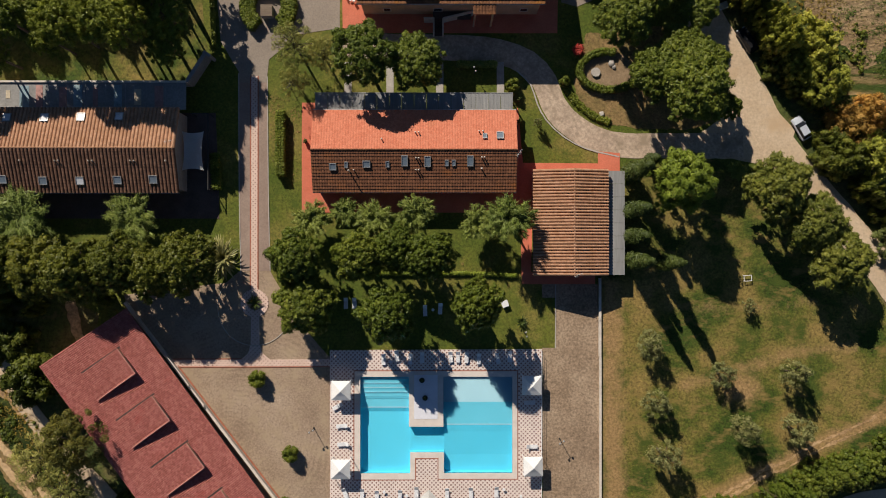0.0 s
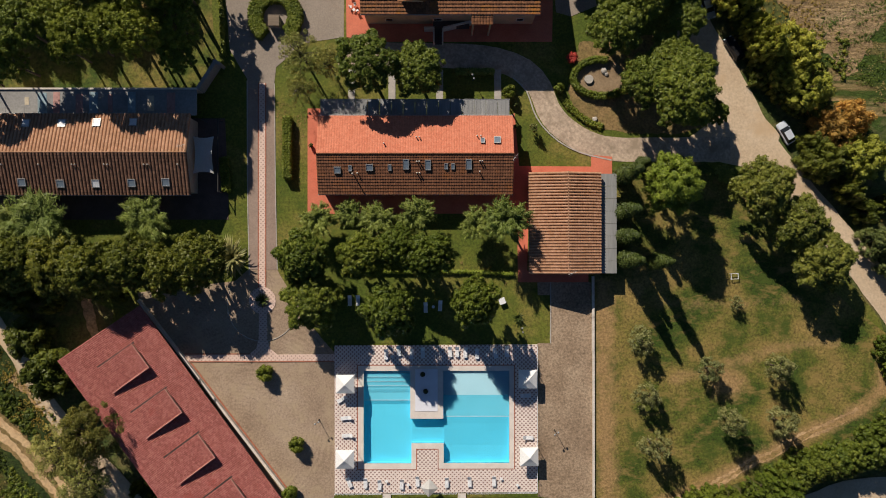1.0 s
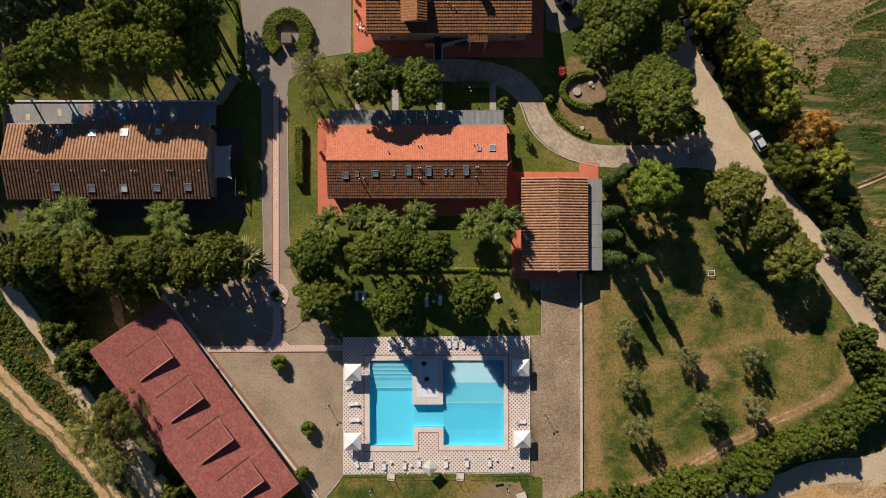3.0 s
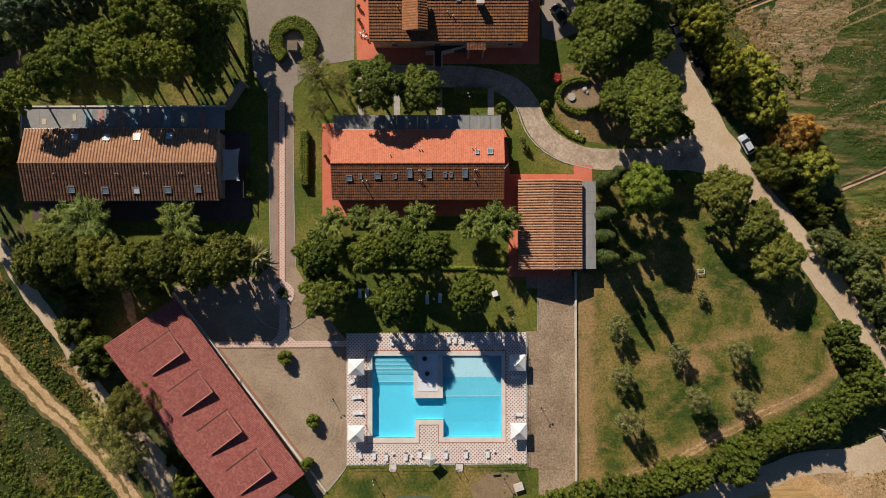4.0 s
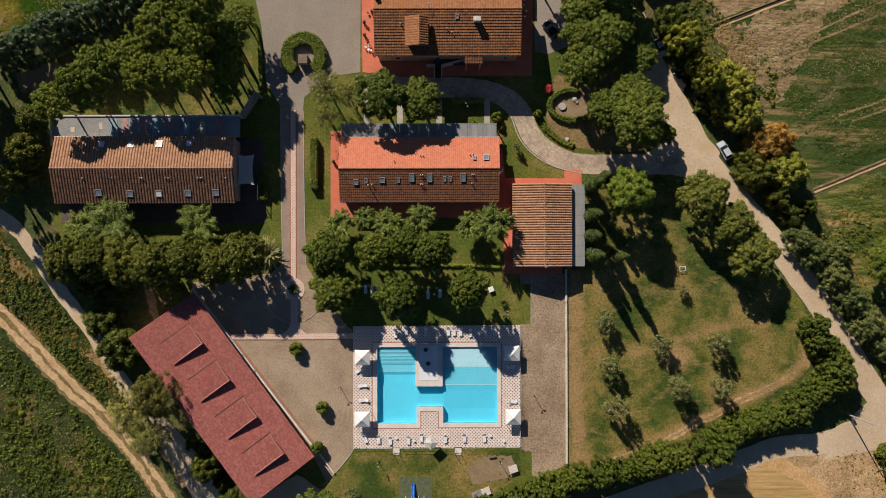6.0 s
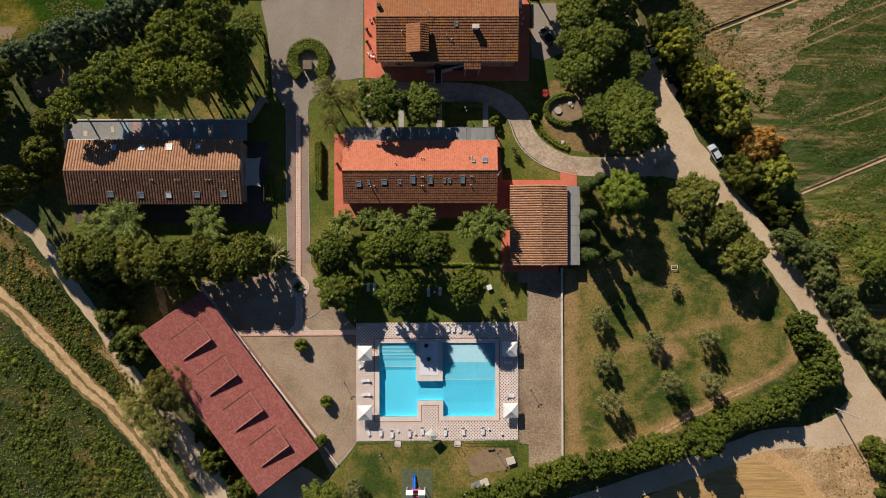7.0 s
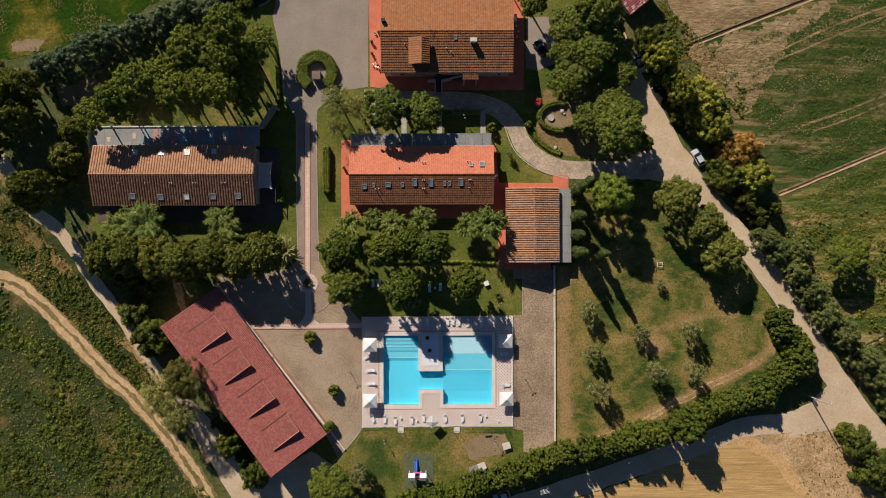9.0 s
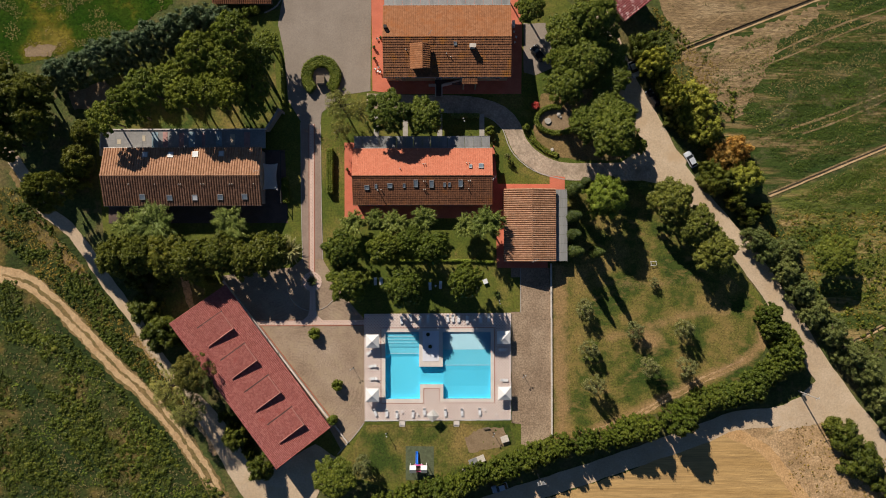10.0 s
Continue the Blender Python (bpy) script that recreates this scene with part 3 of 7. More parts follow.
patch("field_furrows", [(57.5, 45), (66, 48.6), (78, 52.6), (92, 58), (88, 53), (80, 47.5), (77, 40), (73, 33), (69, 30), (64, 35)], 0.07, SOIL, "furrowed brown soil at the crop edge", "field", 1.8)
patch("field_maize", [(79, 11), (150, 40), (150, -10), (106, -20), (96, -25), (90, -12), (82, 2)], 0.055, MAIZE, "sparse green crop on brown soil", "field", 0.8)
patch("field_straw", [(70, -43.6), (61.7, -46.8), (42.9, -54), (29.4, -58.6), (10, -65), (10, -110), (110, -110), (92, -68), (82.7, -55.9), (74.5, -46.7)], 0.06, STRAW, "harvested golden stubble field", "field", 0.5)
patch("waste_ground", [(70, -43.2), (80, -42), (91, -39), (104, -55), (118, -75), (100, -110), (86, -70), (80, -52), (72, -45)], 0.055, WASTE, "dry waste ground beside a junction", "verge", 0.8)

way("sandy_path", [(-61, -7), (-60.3, -11), (-59, -15), (-58, -19), (-56, -22)], 1.7, 0.08, WASTE, "sandy path between bushes", "path", 0.5)
way("trodden_line", [(35, -44.2), (43.4, -41.3), (54, -35.6), (63.3, -30.9), (72, -27.2)], 0.45, 0.075, WASTE, "thin trodden line through dry grass", "path", 0.5)
way("trodden_line", [(44, -42), (54.4, -36.6), (63.6, -32), (70, -29.2)], 0.35, 0.075, WASTE, "thin trodden line through dry grass", "path", 0.5)
way("sandy_margin", [(64, -43.4), (68.5, -44.4), (74.5, -46.9), (79, -51), (82.7, -56), (88, -64), (94, -73)], lambda s: 2.2 + 1.6 * s, 0.075, SAND_ORANGE, "bare orange sand at the stubble edge", "verge", 0.5)
way("road_east", [(37.5, 56), (41, 46), (43.8, 38.4), (49.6, 28.4), (54, 20.8), (57, 16.6), (62.8, 9.4), (68.6, 2.6), (73.9, -4.1), (79.9, -12.8), (84.8, -20.9), (90.8, -30.3), (96.7, -38.3), (105.6, -49.7), (115.2, -62.5)], lambda s: 5.2 + 1.6 * max(0, 1 - abs(s - 0.17) * 7), 0.1, DIRT, "pale unpaved country road", "road")
patch("road_junction", [(43, 19.8), (48, 23.5), (52, 29), (58.5, 20), (57, 13.5), (48, 15.4), (43, 15.6)], 0.095, DIRT, "wide dusty junction of two roads", "road", 0.4)
way("track_south", [(95, -35), (88, -37.5), (80, -40.6), (69.7, -41.6), (63, -44.3), (49.6, -49), (36.2, -53.6), (22.7, -58), (12, -61.4), (-4, -66.5)], 4.6, 0.085, DIRT, "unpaved track along a tall hedge", "road")
patch("track_mouth", [(80, -43.8), (94, -42), (99, -43), (92, -30), (86, -35)], 0.09, DIRT, "dusty mouth of a side track", "road", 0.5)
way("road_west", [(-112, 27), (-105, 23.7), (-101.6, 20.6), (-97.5, 14.5), (-94.5, 8.6), (-90, 6), (-84.8, -0.3), (-79.4, -8.4), (-73.3, -16.5), (-70.2, -21.9), (-65.4, -28.6), (-60, -35.4), (-54.4, -42.1), (-49.6, -50.2), (-45.5, -56.9), (-38, -64)], lambda s: 2.9 + 2.6 * max(0, min(1, (s - 0.62) * 5)), 0.1, DIRT, "pale lane past farm buildings", "road", 0.4)
patch("paving_northeast", [(19.8, 53), (19.9, 41.3), (22.6, 40.6), (27, 42.4), (26.4, 48), (25, 53)], 0.1, ASPHALT, "pale paving beside the farmhouse", "yard", 0.2)
patch("wood_earth", [(-89, 37), (-80, 39.6), (-76.4, 36), (-79, 33.6), (-87, 32.6)], 0.07, SAND, "bare reddish earth between trees", "ground", 0.6)
patch("field_scrape", [(-99, 47.2), (-95.5, 48.2), (-91.4, 48.1), (-92.6, 45.6), (-98.4, 45.2)], 0.075, SAND, "bare scrape of earth in the meadow", "ground", 0.6)
way("dry_verge", [(-101.4, 19.6), (-98.6, 13.2), (-96.9, 6.4), (-92.6, 1), (-87.2, -4.6), (-82, -12)], lambda s: 3.8 - 2 * s, 0.07, PARCHED, "dry straw-coloured grass along a lane", "verge", 0.9)
way("sandy_strip", [(-73.2, -20.9), (-66.6, -27.4), (-61.3, -34.8), (-56.2, -42.6), (-52.4, -49)], lambda s: 2.4 + 1.2 * s, 0.08, WASTE, "bare sandy earth between a lane and a farm track", "verge", 0.7)
patch("lawn_play", [(-17.6, -42.4), (16.2, -42.2), (17.8, -47), (9, -52), (-3, -57), (-20, -55.5), (-22.6, -50)], 0.05, LAWN_DRY, "worn patchy grass of the playground", "lawn", 0.2)
patch("yard_west", [(-47, -55), (-38.5, -51.8), (-30, -47), (-25, -50), (-30, -60), (-42, -64)], 0.09, DIRT, "dusty yard behind an outbuilding", "yard", 0.4)
for off in (-1.05, 1.05):
    way("wheel_rut", [(-112 - off * 0.2, -5.7 + off), (-105, -6.6 + off), (-98.2 + off * 0.5, -8.4 + off), (-91.5 + off * 0.7, -13.8 + off * 0.7), (-84.8 + off * 0.7, -20.5 + off * 0.7), (-78 + off * 0.7, -27.9 + off * 0.6), (-71.3 + off * 0.7, -34 + off * 0.6), (-65.9 + off * 0.75, -40.1 + off * 0.55), (-60.6 + off * 0.8, -46.8 + off * 0.5), (-55.2 + off * 0.85, -54.8 + off * 0.4), (-50, -64)], lambda s: 1.2 + 1.1 * max(0, 1 - 5 * s), 0.09, TRACK, "bare earth rut of a farm track", "road", 0.5)
way("track_crown", [(-112, -5.7), (-105, -6.6), (-98.2, -8.4), (-91.5, -13.8), (-84.8, -20.5), (-78, -27.9), (-71.3, -34), (-65.9, -40.1), (-60.6, -46.8), (-55.2, -54.8), (-50, -64)], 4.2, 0.065, PARCHED, "dry grassy middle of a farm track", "road", 0.6)

patch("forecourt", [(-37.5, 72), (-37.5, 59), (-38.6, 53), (-37.2, 46.5), (-36.2, 34.8), (-33.2, 29.8), (-33.1, 10), (-32.7, -3), (-28, -3), (-28.3, 10), (-28.6, 28.5), (-28.2, 31.8), (-23.4, 36), (-16.6, 37), (-16.2, 72)], 0.09, ASPHALT, "pale asphalt forecourt and lane", "road", 0.05)
patch("lane_paving", [(-33.1, 28), (-33, 10), (-32.7, -3), (-28, -3), (-28.3, 10), (-28.5, 28)], 0.1, LANE, "brownish paved lane with a tiled middle strip", "road", 0.05)
patch("wood_floor", [(-79, 27.8), (-41, 27.8), (-38.5, 34), (-39.5, 47), (-50, 48), (-66, 44), (-79, 40)], 0.06, LAWN_DRY, "thin ochre grass under pine trees", "ground", 0.4)
way("drive", [(-17.5, 34.3), (-7.4, 34), (1.9, 33.8), (9.4, 33.2), (14.3, 31.3), (17.2, 28.2), (18.5, 24.7), (20.5, 22), (23.4, 19.85), (26.4, 18.4), (30.4, 17.7), (39.2, 17.6), (50, 17.8)], 4.15, 0.1, DRIVE, "curved pale gravel drive", "road", 0.1)
for x in (-15.2, -8.3, -0.1, 9.9):
    patch("garden_path", [(x - 0.6, 25.8), (x + 0.6, 25.8), (x + 0.6, 31.4), (x - 0.6, 31.4)], 0.11, CONCRETE, "short pale paved path through the grass", "path", 0.04)
patch("pine_floor", [(22.2, 26.4), (23.8, 23.6), (27, 21.4), (33, 20.6), (42, 20.5), (46, 22), (47, 29), (42, 38), (34, 37), (24, 36), (22.5, 31)], 0.065, PARCHED, "bare brown earth and thin grass under pines", "ground", 0.5)
way("drive_kerb", [(12.6, 30.0), (14.9, 27.7), (16.0, 24.5), (17.5, 21.8), (20.4, 19.05), (24.0, 17.15), (27.7, 16.2), (29.5, 15.8)], 0.22, 0.16, CONCRETE, "low pale kerb along the curved drive", "kerb", 0.0)
patch("gravel_court", [(-52, -7), (-46, -6), (-35.3, -5), (-33, -3), (-28, -3), (-24.5, -9), (-21.6, -13.3), (-18.1, -17.3), (-18.1, -41.8), (-23.6, -48.6), (-26.5, -43.4), (-43.8, -19), (-51.6, -9.4)], 0.07, GRAVEL, "grey-brown gravel courtyard", "courtyard", 0.15)
patch("gravel_parking", [(16.8, -5.2), (26, -5.2), (26.2, -45), (19, -49.2), (19, -42.3), (16.8, -42)], 0.07, GRAVEL_E, "brown gravel strip beside the pool terrace", "courtyard", 0.15)
patch("lawn_pool", [(-25, -6), (-14, -7.4), (18.9, -7.4), (18.9, -15.7), (-18.2, -15.7), (-21.4, -13)], 0.085, LAWN, "shaded lawn under the trees by the pool", "lawn", 0.1)
patch("patio_house", [(-22.8, 24.7), (-19.5, 24.7), (-19.5, 22), (11.5, 22), (12.8, 24), (13.6, 14.8), (26, 14.7), (26, 16.7), (29.6, 16.4), (29.6, 13), (15.4, 13), (14.9, -4.9), (13.4, -4.9), (13.2, 6.6), (-22.8, 6.6)], 0.12, TERRA, "terracotta-red paving round the house", "patio", 0.0)
patch("patio_garage", [(13.4, -5.2), (13.4, -3.2), (25.5, -3.2), (25.5, -5.2)], 0.115, TERRA, "terracotta-red paving along the garage", "patio", 0.0)
patch("patio_farmhouse", [(-16.5, 72), (-16.1, 37), (-10, 36.2), (19.3, 36.2), (19.6, 57), (17, 72)], 0.12, TERRA, "terracotta-red paving round the farmhouse", "patio", 0.0)
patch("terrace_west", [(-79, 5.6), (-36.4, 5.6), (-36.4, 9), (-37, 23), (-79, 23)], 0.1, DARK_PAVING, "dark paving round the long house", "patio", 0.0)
patch("path_tiles", [(-31.15, 29.1), (-30.1, 29.1), (-30.05, -6.2), (-31.15, -6.2)], 0.125, PATH_TILES, "patterned tile path down the middle of a lane", "path", 0.0)
patch("path_cross", [(-44.1, -17.6), (-32.9, -17.6), (-31.6, -16.6), (-31.2, -15), (-31.1, -9.8), (-29.8, -9.8), (-29.7, -15), (-29.2, -16.6), (-28, -17.6), (-18.1, -17.5), (-18.1, -18.7), (-44.3, -18.8)], 0.13, PATH_TILES, "patterned tile path across the gravel", "path", 0.0)
for x in (-31.24, -30.0):
    way("path_edging", [(x, 29.1), (x, 12), (x, -6.2)], 0.17, 0.14, BRICK_EDGE, "red brick edging of a path", "edging", 0.0)
for y in (-17.5, -18.8):
    way("path_edging", [(-43.9, y), (-38, y), (-32.5, y)] if y > -18 else [(-43.9, y), (-30, y), (-18.1, y + 0.05)], 0.16, 0.15, BRICK_EDGE, "red brick edging of a path", "edging", 0.0)


def ring(name, outer, inner, z0, z1, material, label, category, kind="structure"):
    """A slab with a hole through it."""
    bm = bmesh.new()
    top = []
    for pts in (outer, inner):
        vs = [bm.verts.new((x, y, z1)) for x, y in pts]
        lo = [bm.verts.new((x, y, z0)) for x, y in pts]
        for k in range(len(pts)):
            j = (k + 1) % len(pts)
            bm.faces.new((lo[k], lo[j], vs[j], vs[k]))
            top.append(bm.edges.get((vs[k], vs[j])))
    bmesh.ops.triangle_fill(bm, edges=top, use_beauty=True, normal=(0, 0, 1))
    bmesh.ops.recalc_face_normals(bm, faces=bm.faces)
    return solo(name, bm, material, label, category, kind)


ring_pts = [[(-30.55 + r * math.cos(a * math.pi / 18), -8.3 + r * math.sin(a * math.pi / 18)) for a in range(36)] for r in (1.2, 2.3)]
ring("path_ring", ring_pts[1], ring_pts[0], 0.02, 0.15, PATH_TILES, "ring of patterned tiles round a planted bed", "path")
bm = bmesh.new()
arc = [(-30.5 + 6.1 * math.cos(radians(a)), -9.0 + 6.3 * math.sin(radians(a))) for a in range(150, 362, 6)]
for p0, p1 in zip(arc, arc[1:]):
    rod(bm, (*p0, 0.11), (*p1, 0.11), 0.07, n=4)
solo("court_kerb", bm, CONCRETE, "thin curved kerb round the planted circle", "kerb", "structure")
way("lawn_edging", [(19, -5.2), (19, -10), (18.95, -15.7)], 0.16, 0.14, CONCRETE, "thin pale edging of the pool lawn", "edging", 0.0)
way("lane_edging", [(-33.2, 29.5), (-33.1, 10), (-32.8, -4)], 0.14, 0.13, CONCRETE, "thin pale edging of a lane", "edging", 0.0)
way("lane_edging_east", [(-28.5, 29), (-28.3, 10), (-28, -3)], 0.14, 0.13, CONCRETE, "thin pale edging of a lane", "edging", 0.0)
way("play_edging", [(-18.3, -42), (-20.5, -45), (-24.6, -49.4)], 0.18, 0.14, CONCRETE, "thin pale edging of the playground lawn", "edging", 0.0)
way("forecourt_kerb", [(-41.8, 55.7), (-39.6, 56.8), (-38, 58.6), (-37.6, 62)], 0.3, 0.2, CONCRETE, "pale kerb at the forecourt corner", "kerb", 0.0)
patch("play_dry", [(5.6, -45.6), (7.7, -44.6), (9.4, -43.5), (14.7, -42.9), (16.4, -46.9), (12, -48.3), (6.7, -49)], 0.075, SAND, "worn bare earth beside the playground", "ground", 0.5)
patch("play_mat", [(-8.4, -47.5), (-1.7, -47.6), (-1.7, -55.6), (-8.4, -55.6)], 0.09, MAT_PAD, "dark rubber mat under a climbing frame", "mat", 0.0, 0.06)



def flecks(name, label, boxes, total, z, material, keep, lo, hi, seed):
    """Small uneven patches of other growth scattered over a lawn, one sheet thick."""
    rng = random.Random(seed)
    bm = bmesh.new()
    while total:
        x0, y0, x1, y1 = rng.choice(boxes)
        x, y = rng.uniform(x0, x1), rng.uniform(y0, y1)
        if not keep(x, y, rng):
            continue
        r, k = lo + (hi - lo) * rng.random() ** 2, rng.uniform(0.5, 1.0)
        a0, dz = rng.random() * 6.283, rng.uniform(0, 0.004)
        ring_ = []
        for i in range(9):
            a = i * 6.283 / 9
            u, v = r * (0.6 + 0.6 * rng.random()) * math.cos(a), k * r * (0.6 + 0.6 * rng.random()) * math.sin(a)
            ring_.append(bm.verts.new((x + u * math.cos(a0) - v * math.sin(a0), y + u * math.sin(a0) + v * math.cos(a0), z + dz)))
        bm.faces.new(ring_)
        total -= 1
    return solo(name, bm, material, label, "grass", "stuff")


def worn(x, y, rng):
    return noise.noise((x * 0.07, y * 0.07, 4.0)) + 0.6 * noise.noise((x * 0.25, y * 0.25, 8.0)) + 0.35 * rng.uniform(-1, 1)


flecks("lawn_flecks", "small dry patches on the estate lawn", [(-28, 6, -23.2, 26), (-24, -17, 19, 6), (-18, -58, 18, -41)], 600, 0.1, LAWN_DRY, lambda x, y, g: worn(x, y, g) > 0.15 and not (-1.7 > x > -8.4 and y < -47) and not (x < -18 and -17 < y < -6) and not (-14 < x < 13 and 6.4 < y < 7) and not (13 < x < 27 and (y < 17 or math.hypot(x - 27.7, y - 29.9) < 6)), 0.08, 0.3, 3)

# low white wall that divides gravel and grass
bm = bmesh.new()
box(bm, 26.05, -17, 0, 26.45, -4.2, 0.55)
box(bm, 26.12, -45.2, 0, 26.48, -17.004, 0.5)
solo("boundary_wall", bm, WHITE_STONE, "low pale stone wall between gravel and grass", "wall", "structure")

# ditches in the fields: a flat strip, coloured dark for the channel, between two low banks
for name, a, b, bank in (("ditch_north", (56.6, 46.1), (96, 61.2), 0.3), ("ditch_middle", (78, 12), (112, 26), 0.14), ("ditch_far", (95.3, -24.2), (112, -15.6), 0.14)):
    d = (Vector((*b, 0)) - Vector((*a, 0))).normalized()
    s = Vector((-d.y, d.x, 0))
    for off, wd, ht, mt, lab in ((0, 0.2 + 1.5 * bank, 0.085, DITCH, "flat dark bed of a field ditch"), (0.25 + 0.75 * bank, 0.3, bank, SOIL, "raised earth bank of a ditch"), (-0.3 - 0.75 * bank, 0.4, 0.12, TRACK, "pale earth bank of a ditch")):
        pts = [(a[0] + (b[0] - a[0]) * t + s.x * off, a[1] + (b[1] - a[1]) * t + s.y * off) for t in (0, 0.33, 0.66, 1)]
        way(name, pts, wd, ht, mt, lab, "ditch", 0.12, 0.6)
for rut in ([(75, 42.5), (80.8, 46.3), (92.9, 51.6), (106.1, 56.3), (116, 60)], [(83.4, 27.7), (94.2, 31.5), (106, 36.1), (116, 40)], [(86.1, 26.4), (96, 30), (106, 34.4), (116, 38.5)], [(73, 41), (82, 44.6), (94, 49.6), (106, 54.2)]):
    way("field_rut", rut, 0.4, 0.075, SOIL, "wheel line through the crop", "field", 0.2)


# ---- plants ----
def leaf_mesh(name, puffs, count, size, material, rng, thin=0.5, up=0.35, droop=0.0, core=0.76, spray=0.0, hub=None, jit=0.4):
    """A crown: rounded clumps (x, y, z, r), each a leafy lump bristling with small pointed leaves."""
    puffs = np.array(puffs, float)
    n = len(puffs) * count
    c = np.repeat(puffs[:, :3], count, 0)
    r = np.repeat(puffs[:, 3], count)
    d = rng.normal(size=(n, 3))
    d[:, 2] += 0.25
    d /= np.linalg.norm(d, axis=1)[:, None]
    pos = c + d * (r * (0.74 + 0.36 * rng.random(n)))[:, None]
    nrm = d * (1 - up) + rng.normal(size=(n, 3)) * jit
    nrm[:, 2] += up
    nrm /= np.linalg.norm(nrm, axis=1)[:, None]
    axis = rng.normal(size=(n, 3))
    if spray:
        out = pos - np.array(hub if hub is not None else (0, 0, 0))
        out /= np.linalg.norm(out, axis=1)[:, None]
        axis = axis * (1 - spray) + out * spray * 2
    axis[:, 2] -= droop
    axis -= nrm * np.sum(axis * nrm, 1)[:, None]
    axis /= np.linalg.norm(axis, axis=1)[:, None]
    side = np.cross(nrm, axis)
    s = (size * (0.6 + 0.8 * rng.random(n)))[:, None]
    v = np.empty((n, 3, 3))
    v[:, 0], v[:, 1], v[:, 2] = pos - axis * s * 0.4 - side * s * thin * 0.5, pos - axis * s * 0.4 + side * s * thin * 0.5, pos + axis * s * 0.6
    verts = v.reshape(-1, 3)
    faces = np.arange(n * 3).reshape(-1, 3)
    # the inside: a rough lump in each clump
    lump = bmesh.new()
    bmesh.ops.create_icosphere(lump, subdivisions=1, radius=1.0)
    lv = np.array([q.co[:] for q in lump.verts])
    lf = np.array([[q.index for q in f.verts] for f in lump.faces])
    lump.free()
    cv = (puffs[:, None, :3] + lv[None] * (puffs[:, 3] * core)[:, None, None] * (0.85 + 0.3 * rng.random((len(puffs), len(lv), 1)))).reshape(-1, 3)
    cf = (lf[None] + (np.arange(len(puffs)) * len(lv))[:, None, None]).reshape(-1, 3) + len(verts)
    if core <= 0:
        cv, cf = np.zeros((0, 3)), np.zeros((0, 3), int)
    me = bpy.data.meshes.new(name)
    me.vertices.add(len(verts) + len(cv))
    me.vertices.foreach_set("co", np.concatenate([verts, cv]).ravel())
    loops = np.concatenate([faces.ravel(), cf.ravel()]).astype(np.int32)
    me.loops.add(len(loops))
    me.loops.foreach_set("vertex_index", loops)
    starts = (np.arange(n + len(cf)) * 3).astype(np.int32)
    me.polygons.add(len(starts))
    me.polygons.foreach_set("loop_start", starts)
    me.materials.append(material)
    me.update(calc_edges=True)
    return me


# ---- buildings ----
def tile_slope(bm, a, b, c, d, period=0.5, course=0.5, rise=0.17, lip=0.04, prof=(0.0, 0.85, 1.0, 0.85)):
    """Rows of half-round clay tiles over the slope a-b (eave) to d-c (ridge)."""
    a, b, c, d = (Vector(q) for q in (a, b, c, d))
    nrm = (b - a).cross(d - a).normalized()
    if nrm.z < 0:
        nrm = -nrm
    nu = max(2, round((b - a).length / period)) * 4
    nv = max(2, round((d - a).length / course))
    rows = []
    for j in range(nv * 2):
        v = (j // 2 + j % 2) / nv
        up = lip * (1 - j % 2)
        row = []
        for i in range(nu + 1):
            u = i / nu
            p = a.lerp(b, u).lerp(d.lerp(c, u), v)
            row.append(bm.verts.new(p + nrm * (rise * prof[i % 4] + up)))
        rows.append(row)
    for r, q in zip(rows, rows[1:]):
        for i in range(nu):
            bm.faces.new((r[i], r[i + 1], q[i + 1], q[i]))
    # closed underside
    t = 0.18
    lo = [bm.verts.new(q - nrm * t) for q in (a, b, c, d)]
    hi = [bm.verts.new(q) for q in (a, b, c, d)]
    bm.faces.new(lo[::-1])
    for k in range(4):
        bm.faces.new((lo[k], lo[(k + 1) % 4], hi[(k + 1) % 4], hi[k]))
    return bm


def ridge_caps(bm, a, b, step=0.45, r=0.16):
    a, b = Vector(a), Vector(b)
    n = max(1, round((b - a).length / step))
    for k in range(n):
        p, q = a.lerp(b, k / n), a.lerp(b, (k + 1.08) / n)
        rod(bm, p, q, r, r * 0.82, 7)
    return bm


def wall_ring(bm, x0, y0, x1, y1, z0, z1, t=0.35):
    for k in ((x0, y0, x1, y0 + t), (x0, y1 - t, x1, y1), (x0, y0 + t, x0 + t, y1 - t), (x1 - t, y0 + t, x1, y1 - t)):
        box(bm, k[0], k[1], z0, k[2], k[3], z1)
    return bm


def gable_end(bm, pts, along, t0, t1):
    """A triangular gable wall; pts are (across, z), along 'x' or 'y' its thickness."""
    lo, hi = [], []
    for s, z in pts:
        lo.append(bm.verts.new((t0, s, z) if along == "x" else (s, t0, z)))
        hi.append(bm.verts.new((t1, s, z) if along == "x" else (s, t1, z)))
    bm.faces.new(lo)
    bm.faces.new(hi[::-1])
    for k in range(len(pts)):
        j = (k + 1) % len(pts)
        bm.faces.new((lo[k], hi[k], hi[j], lo[j]))
    bmesh.ops.recalc_face_normals(bm, faces=bm.faces)
    return bm


